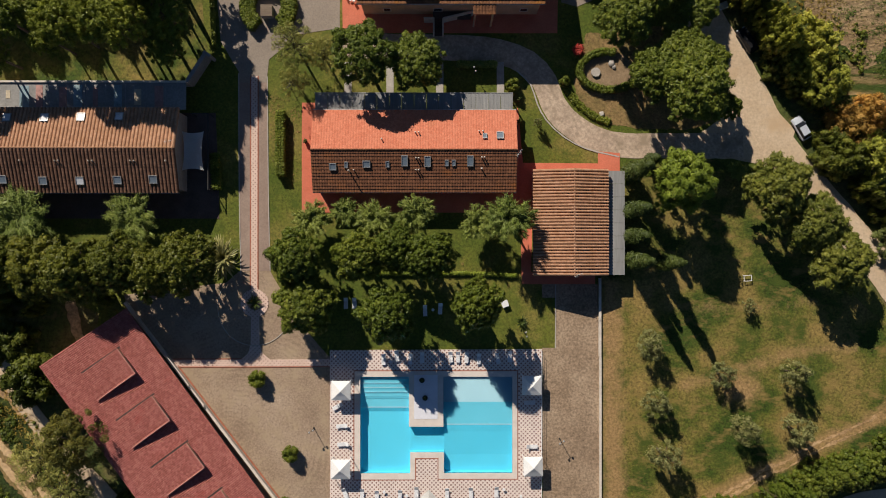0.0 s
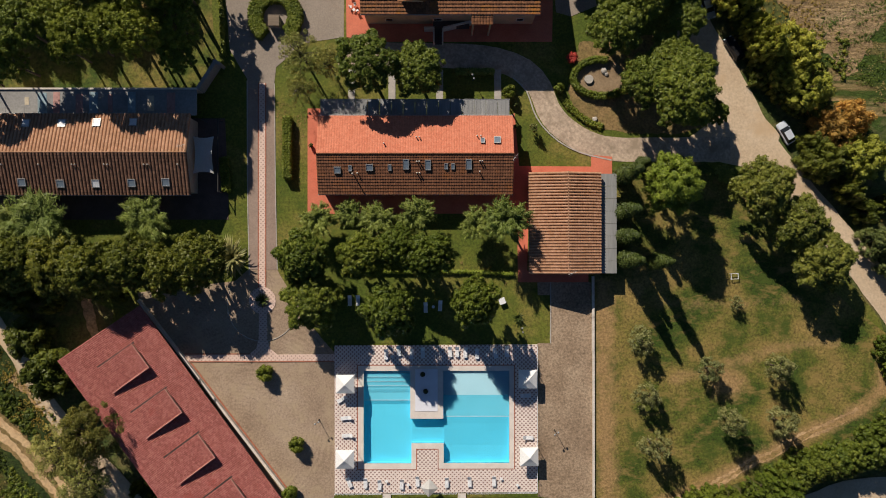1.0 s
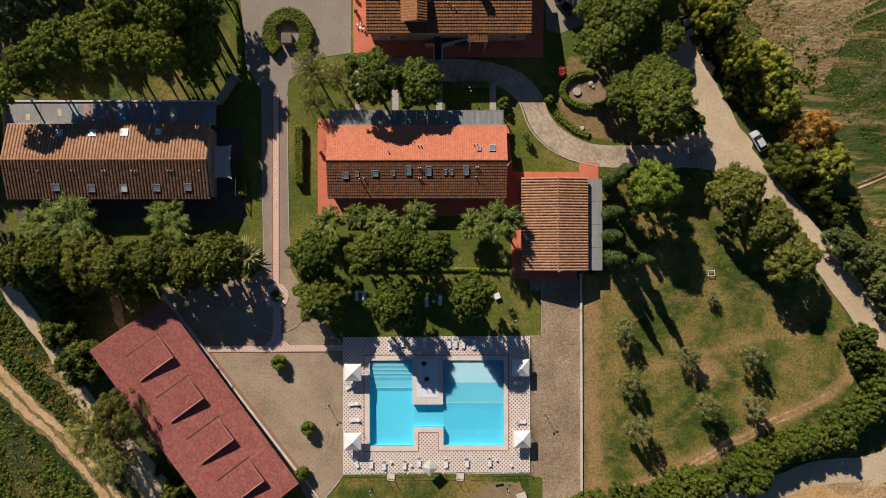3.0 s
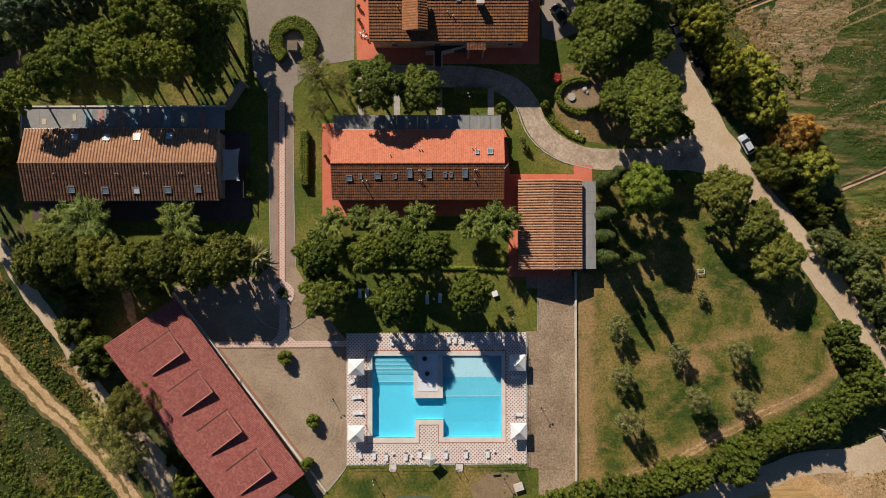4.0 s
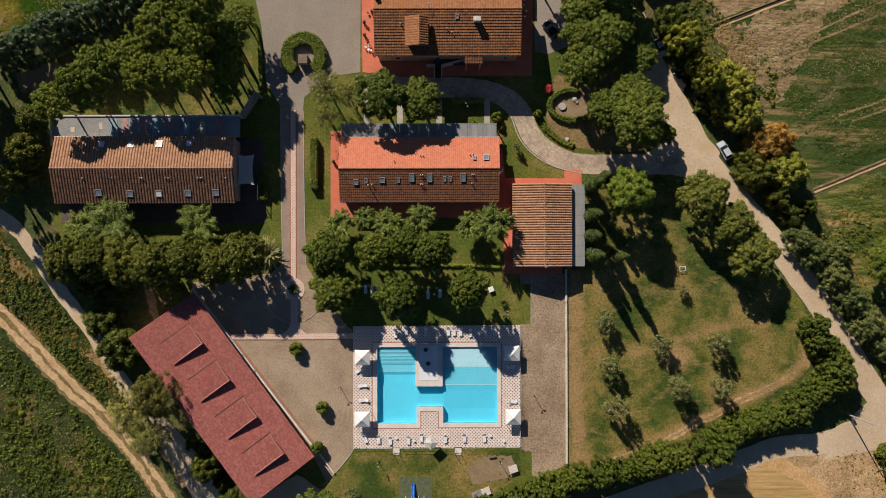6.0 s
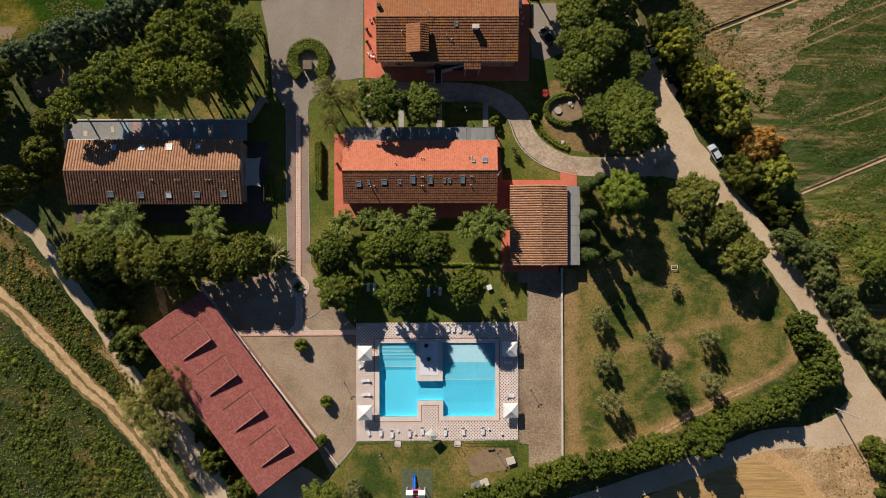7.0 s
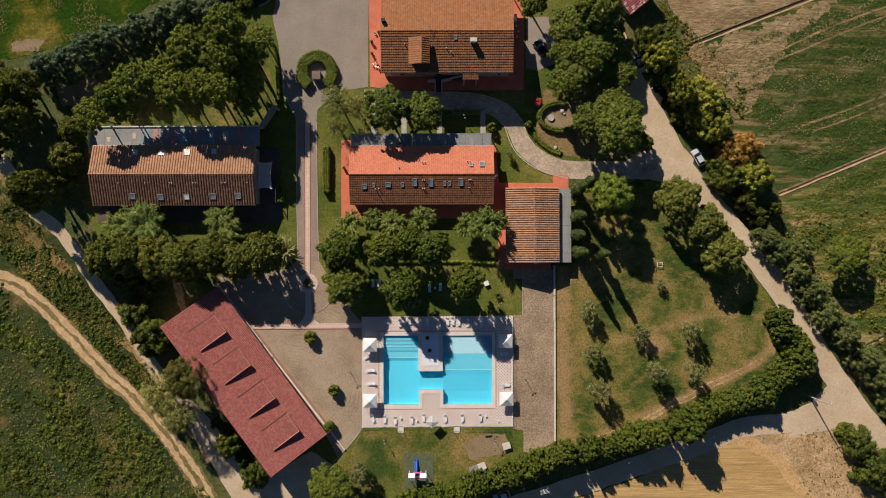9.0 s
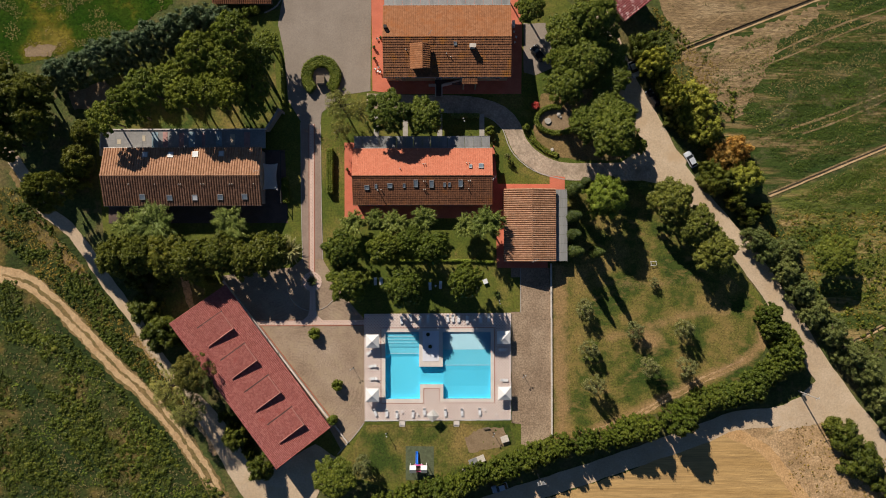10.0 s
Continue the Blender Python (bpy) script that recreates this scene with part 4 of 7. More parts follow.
def house(name, label, x0, x1, y0, y1, yr, ze, zr, wall_mat, south, north, south_label, north_label, over=0.55, course=0.5, period=0.5, rise=(0.17, 0.17), lips=(0.04, 0.04)):
    """A house with its ridge along x; the box given is the outline of the eaves."""
    h = root(name, Matrix.Identity(4), label, "house")
    wx0, wx1, wy0, wy1 = x0 + 0.35, x1 - 0.35, y0 + over, y1 - over
    part("wall", wall_ring(bmesh.new(), wx0, wy0, wx1, wy1, 0, ze - 0.05), wall_mat, h)
    zz = lambda y: (ze + (zr - ze) * ((y - y0) / (yr - y0) if y < yr else (y1 - y) / (y1 - yr))) - 0.24
    for s, t in ((wx0, wx0 + 0.35), (wx1 - 0.35, wx1)):
        part("gable", gable_end(bmesh.new(), [(wy0, ze - 0.05), (wy1, ze - 0.05), (wy1, zz(wy1)), (yr, zr - 0.24), (wy0, zz(wy0))], "x", s, t), wall_mat, h)
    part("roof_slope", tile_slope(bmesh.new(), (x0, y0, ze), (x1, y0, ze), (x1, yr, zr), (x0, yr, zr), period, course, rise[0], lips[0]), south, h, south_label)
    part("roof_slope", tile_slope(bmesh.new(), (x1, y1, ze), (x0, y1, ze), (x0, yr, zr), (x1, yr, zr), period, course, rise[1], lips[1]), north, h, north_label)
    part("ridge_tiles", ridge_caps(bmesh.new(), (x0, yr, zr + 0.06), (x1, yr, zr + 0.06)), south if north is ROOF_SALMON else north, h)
    bm = bmesh.new()
    rod(bm, (x0, y0 - 0.06, ze - 0.08), (x1, y0 - 0.06, ze - 0.08), 0.09, n=6)
    part("gutter", bm, ZINC, h)
    bm = bmesh.new()
    rod(bm, (x0, y1 + 0.06, ze - 0.08), (x1, y1 + 0.06, ze - 0.08), 0.09, n=6)
    part("gutter", bm, ZINC, h)
    return h


def on_slope(x, y, z, dydz, lift=0.1):
    """A pose lying on a roof that climbs dydz per metre of y."""
    return Matrix.Translation((x, y, z + lift)) @ Matrix.Rotation(math.atan(dydz), 4, "X")


def skylight(h, m, w, d, glass=GLASS):
    bm = bmesh.new()
    for q in ((-w / 2, -d / 2, w / 2, -d / 2 + 0.12), (-w / 2, d / 2 - 0.12, w / 2, d / 2), (-w / 2, -d / 2 + 0.12, -w / 2 + 0.1, d / 2 - 0.12), (w / 2 - 0.1, -d / 2 + 0.12, w / 2, d / 2 - 0.12)):
        box(bm, q[0], q[1], 0, q[2], q[3], 0.2)
    f = part("skylight", bm, ZINC, h, "roof window in a grey metal frame")
    f.matrix_local = m
    part("pane", boxed(-w / 2 + 0.1, -d / 2 + 0.12, 0.02, w / 2 - 0.1, d / 2 - 0.12, 0.14), glass, f)
    return f


def vent(h, x, y, z, ht=0.7, r=0.09, mat_=WHITE_STONE):
    bm = bmesh.new()
    cyl(bm, r, r, -0.3, ht, 8)
    cyl(bm, r * 1.6, r * 0.6, ht + 0.05, ht + 0.2, 8)
    cyl(bm, r * 0.4, r * 0.4, ht - 0.02, ht + 0.07, 6)
    v = part("vent_pipe", bm, mat_, h)
    v.matrix_local = Matrix.Translation((x, y, z))


def antenna(h, x, y, z, turn=0.3):
    bm = bmesh.new()
    rod(bm, (0, 0, -0.3), (0, 0, 1.5), 0.03)
    rod(bm, (-0.7, 0, 1.4), (0.7, 0, 1.4), 0.025)
    for k in range(7):
        rod(bm, (-0.6 + 0.2 * k, -0.35 + 0.03 * k, 1.4), (-0.6 + 0.2 * k, 0.35 - 0.03 * k, 1.4), 0.015, n=4)
    a = part("antenna", bm, ZINC, h, "metal television aerial")
    a.matrix_local = Matrix.Translation((x, y, z)) @ Matrix.Rotation(turn, 4, "Z")


# the house behind the pool
MX0, MX1, MY0, MY1, MYR, MZE, MZR = -20.3, 12.1, 9.6, 22.7, 16.1, 4.4, 6.6
# Besides age, the south slope's shade is coloured into its tiles.
main = house("guest_house", "long guest house with a terracotta tiled gable roof", MX0, MX1, MY0, MY1, MYR, MZE, MZR, RED_WALL, ROOF_AGED, ROOF_SALMON, "aged clay tiles, coloured darker on the slope away from the sun", "smooth salmon-orange clay tiles", course=0.52, period=0.42, rise=(0.035, 0.03), lips=(0.075, 0.015))
ms = (MZR - MZE) / (MYR - MY0)
for x, y, w, d in ((-16.9, 13.5, 1.1, 1.1), (-11.6, 13.9, 1.2, 1.1), (-5.6, 14.4, 1.0, 1.7), (-2.0, 14.3, 1.0, 1.7), (4.7, 14.4, 1.0, 1.7)):
    skylight(main, on_slope(x, y, MZE + ms * (y - MY0), ms), w, d)
for x, y in ((-14.8, 13.8), (-8.3, 13.9), (1.0, 14.1), (2.1, 14.1)):
    skylight(main, on_slope(x, y, MZE + ms * (y - MY0), ms, 0.05), 0.6, 1.0)
for x, y, w, d in ((7.0, 18.3, 0.7, 0.9), (9.4, 18.4, 1.1, 1.2)):
    skylight(main, on_slope(x, y, MZE + ms * (MY1 - y), -ms), w, d)
for x, y in ((-9.2, 17.8), (-3.9, 18.9), (-3.4, 18.9), (6.1, 19.1), (6.7, 19.1)):
    vent(main, x, y, MZE + ms * (MY1 - y), 0.5)
for x, y in ((-3.8, 14.8), (-3.4, 14.8), (-3.8, 13.0), (-3.4, 13.0), (6.5, 14.9), (6.9, 14.9), (-13.6, 13.0), (6.5, 13.2)):
    vent(main, x, y, MZE + ms * (y - MY0), 0.45)
vent(main, -14.3, 12.8, MZE + ms * (12.8 - MY0), 1.5, 0.1)
antenna(main, 12.4, 15.6, 5.2, 0.9)
bm = bmesh.new()
for k in range(16):
    xa = MX0 + 0.2 + k * (31.8 / 16)
    box(bm, xa, 22.78, 3.2, xa + 31.8 / 16 - 0.05, 25.6, 3.28)
    for j in range(9):
        xr = xa + (j + 0.5) * (31.8 / 16) / 9
        box(bm, xr - 0.03, 22.8, 3.28, xr + 0.03, 25.58, 3.32)
part("canopy_roof", bm, SHEET, main, "grey ribbed metal canopy")
bm = bmesh.new()
box(bm, MX0 + 0.1, 25.6, 3.05, MX0 + 32.0, 25.7, 3.34)
part("canopy_gutter", bm, ZINC, main)
for k in range(7):
    bm = bmesh.new()
    box(bm, MX0 + 0.5 + 5.2 * k, 25.3, 0, MX0 + 0.7 + 5.2 * k, 25.5, 3.1)
    part("post", bm, WOOD, main)

# the long house to the west
LX0, LX1, LY0, LY1, LYR, LZE, LZR = -78.0, -41.3, 9.5, 22.9, 16.3, 4.9, 7.2
# Sunward slope gets the tan tiles, the other the ones coloured for shade.
west = house("long_house", "long stone house with a weathered clay tile roof", LX0, LX1, LY0, LY1, LYR, LZE, LZR, GREY_WALL, ROOF_SHADE, ROOF_TAN, "weathered clay tiles, coloured dark for the slope away from the sun", "tan clay tiles of the sunward slope", period=0.58, rise=(0.2, 0.2))
ls = (LZR - LZE) / (LYR - LY0)
for k, (x, y) in enumerate(((-68.7, 11.5), (-62.4, 11.3), (-56.6, 11.3), (-50.7, 11.4), (-45.1, 11.5))):
    skylight(west, on_slope(x, y, LZE + ls * (y - LY0), ls, 0.2), 1.3, 1.3, PALE_PANE if k == 2 else GLASS)
for x, y in ((-68.1, 21.2), (-62.2, 21.2), (-56.5, 21.3), (-50.5, 21.4)):
    sky_light = skylight(west, on_slope(x, y, LZE + ls * (LY1 - y), -ls, 0.2), 1.3, 1.4, PALE_PANE)
    for q in sky_light.children:
        q.rotation_euler = (radians(-2.5 if x > -52 else 0.8), radians(-1.6 if x > -52 else 0.5), 0)
for x in (-71.5, -65.5, -60.0, -59.5, -54.8, -54.2, -48.3, -47.7, -42.8):
    vent(west, x, 14.3, LZE + ls * (14.3 - LY0), 0.4)
antenna(west, -41.9, 17.2, 6.8, 0.2)
bm = bmesh.new()
box(bm, -79.4, 23.0, 2.9, -40.9, 27.3, 3.1)
part("flat_roof", bm, FELT, west, "grey flat roof of a lean-to")
for k in range(1, 12):
    part("roof_seam", boxed(-79.4 + 3.2 * k, 23.05, 3.1, -79.34 + 3.2 * k, 27.25, 3.13), SHEET, west)
for x, y, w_, d_, mt in ((-75.2, 24.6, 0.9, 1.1, PANEL_CREAM), (-69.4, 25.4, 0.7, 1.3, PANEL_CREAM), (-66.8, 25.0, 1.5, 3.6, PANEL_TEAL), (-64.4, 25.1, 1.1, 3.6, PANEL_PINK), (-60.6, 24.9, 1.2, 3.4, PANEL_PINK), (-58.2, 25.1, 1.4, 3.6, PANEL_TEAL), (-55.4, 25.0, 0.8, 3.0, PANEL_PINK), (-51.8, 25.2, 1.3, 3.5, PANEL_TEAL), (-48.6, 25.0, 1.1, 2.6, PANEL_CREAM), (-45.2, 25.1, 1.4, 3.4, PANEL_PINK)):
    part("roof_panel", boxed(x - w_ / 2, y - d_ / 2, 3.1, x + w_ / 2, y + d_ / 2, 3.145), mt, west)
bm = bmesh.new()
box(bm, -79.6, 27.3, 0, -40.8, 27.6, 3.35)
box(bm, -79.7, 21.4, 0, -79.41, 27.3, 3.35)
part("parapet", bm, WHITE_STONE, west, "pale capped parapet wall")
bm = bmesh.new()
q = Matrix.Translation((-40.8, 27.45, 0)) @ Matrix.Rotation(math.atan2(4.3, 2.8), 4, "Z")
box(bm, 0, -0.3, 0, 5.3, 0.3, 3.2, m=q)
box(bm, 5.3, -0.9, 0, 5.8, 0.4, 3.15, m=q)
part("wing_wall", bm, FELT, west, "grey-topped wing wall")
bm = bmesh.new()
for xx, yy in ((-37.4, 22.4), (-37.2, 10.2), (-40.2, 22.4)):
    box(bm, xx - 0.07, yy - 0.07, 0, xx + 0.07, yy + 0.07, 2.9)
box(bm, -40.2, 22.33, 2.9, -37.3, 22.47, 3.02)
box(bm, -37.45, 10.1, 2.9, -37.3, 22.47, 3.02)
part("pergola_frame", bm, IRON, west, "dark metal pergola frame")

# a shade sail hung beside it
bm = bmesh.new()
grid = []
for i in range(13):
    row = []
    for j in range(9):
        u, v = i / 12, j / 8
        pull = 0.42 * math.sin(math.pi * v)
        x = -41.55 + 3.5 * u + (0.35 * math.sin(math.pi * v) * (1 - 2 * u))
        y = 19.5 - 6.3 * v + (0.3 * math.sin(math.pi * u) * (2 * v - 1))
        row.append(bm.verts.new((x, y, 2.95 - 0.35 * math.sin(math.pi * u) * math.sin(math.pi * v) + 0.02 * pull)))
    grid.append(row)
for r, q in zip(grid, grid[1:]):
    for j in range(8):
        bm.faces.new((r[j], r[j + 1], q[j + 1], q[j]))
bmesh.ops.solidify(bm, geom=bm.faces[:], thickness=0.02)
solo("shade_sail", bm, CANVAS, "white fabric shade sail stretched over a terrace", "shade sail")

# the garage: ridge along y
gar = root("garage", Matrix.Identity(4), "red-walled garage with a ribbed clay tile roof", "garage")
GX0, GX1, GY0, GY1, GXR, GZE, GZR = 14.8, 26.8, -3.7, 13.3, 21.2, 4.0, 5.4
part("wall", wall_ring(bmesh.new(), GX0 + 0.5, GY0 + 0.4, GX1 - 0.3, GY1 - 0.4, 0, GZE - 0.05), RED_WALL, gar)
gz = lambda x: (GZE + (GZR - GZE) * ((x - GX0) / (GXR - GX0) if x < GXR else (GX1 - x) / (GX1 - GXR))) - 0.24
for s in (GY0 + 0.4, GY1 - 0.75):
    part("gable", gable_end(bmesh.new(), [(GX0 + 0.5, GZE - 0.05), (GX1 - 0.3, GZE - 0.05), (GX1 - 0.3, gz(GX1 - 0.3)), (GXR, GZR - 0.24), (GX0 + 0.5, gz(GX0 + 0.5))], "y", s, s + 0.35), RED_WALL, gar)
part("roof_slope", tile_slope(bmesh.new(), (GX0, GY1, GZE), (GX0, GY0, GZE), (GXR, GY0, GZR), (GXR, GY1, GZR), 0.5, 0.5, 0.3), ROOF_TAN, gar)
part("roof_slope", tile_slope(bmesh.new(), (GX1, GY0, GZE), (GX1, GY1, GZE), (GXR, GY1, GZR), (GXR, GY0, GZR), 0.5, 0.5, 0.3), ROOF_TAN, gar)
part("ridge_tiles", ridge_caps(bmesh.new(), (GXR, GY0, GZR + 0.08), (GXR, GY1, GZR + 0.08)), ROOF_TAN, gar)
bm = bmesh.new()
for k in range(8):
    ya = GY0 + 0.1 + k * 2.1
    box(bm, 26.86, ya, 2.95, 29.7, ya + 2.06, 3.02, m=Matrix.Translation((0, 0, 0)))
part("canopy_roof", bm, SHEET, gar, "flat grey metal canopy")
for k in range(5):
    part("post", boxed(29.45, GY0 + 0.3 + 4.05 * k, 0, 29.6, GY0 + 0.45 + 4.05 * k, 2.95), WOOD, gar)
antenna(gar, 21.6, GY0 + 0.2, 5.2, 0.4)

# the red outbuilding, turned, with one long slope and four raised dormers
RU, RV = Vector((0.592, -0.806, 0)), Vector((0.806, 0.592, 0))
rm = Matrix.Translation((-61.8, -17.5, 0)) @ Matrix(((RU.x, RV.x, 0, 0), (RU.y, RV.y, 0, 0), (0, 0, 1, 0), (0, 0, 0, 1)))
red = root("red_outbuilding", rm, "large outbuilding with a red tiled single-slope roof", "building")
RL, RW, RZ0, RZ1 = 41.3, 14.65, 7.6, 4.2
rz = lambda v: RZ0 + (RZ1 - RZ0) * v / RW
bm = bmesh.new()
for u0, u1 in ((0.4, 0.75), (RL - 0.75, RL - 0.4)):
    gable_end(bm, [(0.4, 0), (RW - 1.4, 0), (RW - 1.4, rz(RW - 1.4) - 0.25), (0.4, rz(0.4) - 0.25)], "x", u0, u1)
box(bm, 0.75, 0.4, 0, RL - 0.75, 0.75, rz(0.4) - 0.28)
box(bm, 0.75, RW - 1.75, 0, RL - 0.75, RW - 1.4, rz(RW - 1.4) - 0.25)
part("wall", bm, PLASTER, red)
part("roof_slope", tile_slope(bmesh.new(), (0, RW, RZ1), (RL, RW, RZ1), (RL, 0, RZ0), (0, 0, RZ0), 0.3, 0.42, 0.1, 0.05, prof=(0.0, 0.55, 1.0, 0.75)), ROOF_RED, red, "red corrugated clay tiles")
bm = bmesh.new()
ridge_caps(bm, (0, 0, RZ0 + 0.08), (RL, 0, RZ0 + 0.08), 0.42, 0.14)
part("ridge_tiles", bm, ROOF_RED, red)
for k in range(4):
    u0, u1, v0, v1 = 4.7 + 9.12 * k, 9.5 + 9.12 * k, 3.75, 10.65
    za, zb = rz(v0) + 0.3, rz(v0) - 0.3
    d = part("dormer", tile_slope(bmesh.new(), (u0, v1, zb), (u1, v1, zb), (u1, v0, za), (u0, v0, za), 0.3, 0.42, 0.1, 0.05, prof=(0.0, 0.55, 1.0, 0.75)), ROOF_RED, red, "raised red tiled dormer")
    bm = bmesh.new()
    for s in (u0 + 0.15, u1 - 0.3):
        gable_end(bm, [(v0 + 0.1, rz(v0 + 0.1) - 0.1), (v1 - 0.2, rz(v1 - 0.2) - 0.1), (v1 - 0.2, zb - 0.12), (v0 + 0.1, za - 0.16)], "x", s, s + 0.15)
    box(bm, u0 + 0.3, v1 - 0.4, rz(v1) - 0.1, u1 - 0.3, v1 - 0.25, zb - 0.12)
    part("cheek", bm, PLASTER, d)
    bm = bmesh.new()
    ridge_caps(bm, (u1, v1 - 0.05, zb + 0.1), (u1, v0, za + 0.1), 0.42, 0.11)
    ridge_caps(bm, (u0, v1, zb + 0.1), (u1, v1, zb + 0.1), 0.42, 0.11)
    part("edge_tiles", bm, EDGE_RED, d, "paler edge tiles")
    bm = bmesh.new()
    solid(bm, [(u0 - 0.26, v0 + 0.3), (u0 - 0.02, v0 + 0.3), (u0 - 0.02, v1), (u0 - 0.26, v1)], 0, 0.05)
    for v in bm.verts:
        v.co.z += rz(v.co.y) + 0.1
    part("flashing", bm, IRON, d, "dark metal flashing beside the dormer")
bm = bmesh.new()
wm = rm @ Matrix.Translation((-1.5, 13.72, 0)) @ Matrix.Rotation(radians(1.2), 4, "Z")
box(bm, 0, -0.2, 0, 43.1, 0.22, 0.9, m=wm)
box(bm, 43.104, -0.15, 0, 48.5, 0.15, 0.5, m=wm)
for u in (17.1, 21.3):
    cyl(bm, 0.22, 0.16, 0.9, 1.25, 10, wm @ Matrix.Translation((u, 0.05, 0)))
solo("courtyard_wall", bm, WHITE_STONE, "low pale wall along the red outbuilding", "wall", "structure")
way("wall_footing", [tuple(wm @ Vector((u, 0.4, 0)))[:2] for u in (14, 28, 43)], 0.26, 0.13, BRICK_EDGE, "red brick footing along a low wall", "edging", 0.0)

# the farmhouse
FX0, FX1, FY0, FY1, FYR, FZE, FZR = -12.9, 16.2, 38.4, 54.7, 47.0, 8.2, 10.3
# South slope's tile colour also holds the shade of facing away from the sun.
farm = house("farmhouse", "large ochre farmhouse with a rust-coloured tile roof", FX0, FX1, FY0, FY1, FYR, FZE, FZR, PLASTER, ROOF_RUST, ROOF_ORANGE, "rust-stained clay tiles, coloured darker on the side away from the sun", "orange-tan clay tiles", 0.9, course=0.55, rise=(0.03, 0.035), lips=(0.13, 0.03))
fs = (FZR - FZE) / (FYR - FY0)
tower = part("dormer", wall_ring(bmesh.new(), -6.2, 40.2, -2.7, 45.2, 8.3, 10.8, 0.25), PLASTER, farm, "ochre roof tower with its own gable")
# Tower gable likewise: the shade of its east slope is in the tile colour.
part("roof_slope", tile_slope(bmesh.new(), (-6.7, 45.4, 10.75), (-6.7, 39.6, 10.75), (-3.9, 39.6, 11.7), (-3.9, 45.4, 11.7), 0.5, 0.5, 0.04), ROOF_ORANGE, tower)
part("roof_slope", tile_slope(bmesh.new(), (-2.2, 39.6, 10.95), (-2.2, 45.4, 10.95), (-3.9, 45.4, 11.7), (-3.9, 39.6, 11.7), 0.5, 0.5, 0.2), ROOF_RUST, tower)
part("ridge_tiles", ridge_caps(bmesh.new(), (-3.9, 39.6, 11.76), (-3.9, 45.4, 11.76)), ROOF_ORANGE, tower)
bm = bmesh.new()
box(bm, 6.75, 44.4, 9.2, 8.0, 45.05, 11.3)
box(bm, 6.65, 44.3, 11.3, 8.1, 45.15, 11.45)
part("chimney", bm, WHITE_STONE, farm, "pale plastered chimney")
part("chimney", boxed(-12.6, 48.9, 9.4, -11.9, 49.6, 10.9), IRON, farm, "dark chimney stack")
skylight(farm, on_slope(3.5, 45.5, FZE + fs * (45.5 - FY0), fs), 0.7, 0.8)
for x, y in ((2.5, 42.6), (1.5, 43.3), (-7.6, 44.2)):
    vent(farm, x, y, FZE + fs * (y - FY0), 0.5)
antenna(farm, -2.2, 47.6, 10.1, 1.0)
part("porch_roof", tile_slope(bmesh.new(), (5.1, 36.9, 7.75), (8.6, 36.9, 7.75), (8.6, 38.5, 8.2), (5.1, 38.5, 8.2), 0.5, 0.5, 0.05), ROOF_RUST, farm, "small tiled porch roof")
for x in (5.3, 8.1):
    part("porch_pillar", boxed(x, 37.2, 0, x + 0.3, 37.5, 7.6), PLASTER, farm)
for x, w_ in ((-8.6, 1.3), (-0.4, 1.5), (13.5, 1.3), (7.0, 1.5)):
    bm = bmesh.new()
    for q in ((-w_ / 2, 1.2, w_ / 2, 1.32), (-w_ / 2, 2.5, w_ / 2, 2.62), (-w_ / 2, 1.32, -w_ / 2 + 0.12, 2.5), (w_ / 2 - 0.12, 1.32, w_ / 2, 2.5)):
        box(bm, x + q[0], 39.22, q[1] + 0.6, x + q[2], 39.42, q[3] + 0.6)
    f = part("window", bm, WHITE_STONE, farm, "pale stone window surround")
    part("pane", boxed(x - w_ / 2 + 0.12, 39.27, 1.92, x + w_ / 2 - 0.12, 39.29, 3.1), CAR_GLASS, f)
st = part("stair", boxed(-1.2, 38.41, 0.02, 5.0, 39.28, 1.62), DARK_PAVING, farm, "outside stone stair with a landing")
for k in range(9):
    part("step", boxed(-0.95, 35.7 + 0.3 * k, 0.02, 0.3, 36.0 + 0.3 * k, 0.18 * (k + 1)), DARK_PAVING, st)
bm = bmesh.new()
box(bm, -1.2, 35.6, 0, -0.96, 38.0, 2.2)
box(bm, -2.7, 37.9, 0, -0.96, 38.14, 2.4)
box(bm, 0.32, 35.6, 0, 0.56, 38.0, 2.2)
box(bm, 0, -0.12, 0, 5.0, 0.12, 2.4, m=Matrix.Translation((0.5, 38.0, 0)) @ Matrix.Rotation(0.23, 4, "Z"))
part("stair_parapet", bm, WHITE_STONE, st, "white stair parapet")
bm = bmesh.new()
for k in range(14):
    xa = FX0 + 0.1 + 2.08 * k
    box(bm, xa, 54.9, 5.7, xa + 2.03, 60.0, 5.78)
part("canopy_roof", bm, SHEET, farm, "grey metal canopy")
for x in (FX0 + 0.4, 0, FX1 - 0.6):
    part("canopy_post", boxed(x, 59.6, 0, x + 0.2, 59.8, 5.7), WOOD, farm)

# small far roof by the north road
bm = bmesh.new()
farsh = root("far_shed", pose(42.3, 60.5, 0, 0, 0, -52), "far shed with a red mottled tile roof", "shed")
part("wall", wall_ring(bm, -6.5, -3.4, 6.5, 3.4, 0, 3.1), PLASTER, farsh)
part("roof_slope", tile_slope(bmesh.new(), (-7, -4, 3), (7, -4, 3), (7, 4, 4.2), (-7, 4, 4.2)), ROOF_MOTTLED, farsh)

# ---- the pool and its terrace ----
DZ = 0.3
BASIN = [(-13.15, -36.3), (-4.95, -36.3), (-4.95, -32.85), (0.6, -32.85), (0.6, -36.25), (11.85, -36.25), (11.85, -20.4), (0.5, -20.4), (0.5, -28.6), (-5.15, -28.6), (-5.15, -20.4), (-13.15, -20.4)]


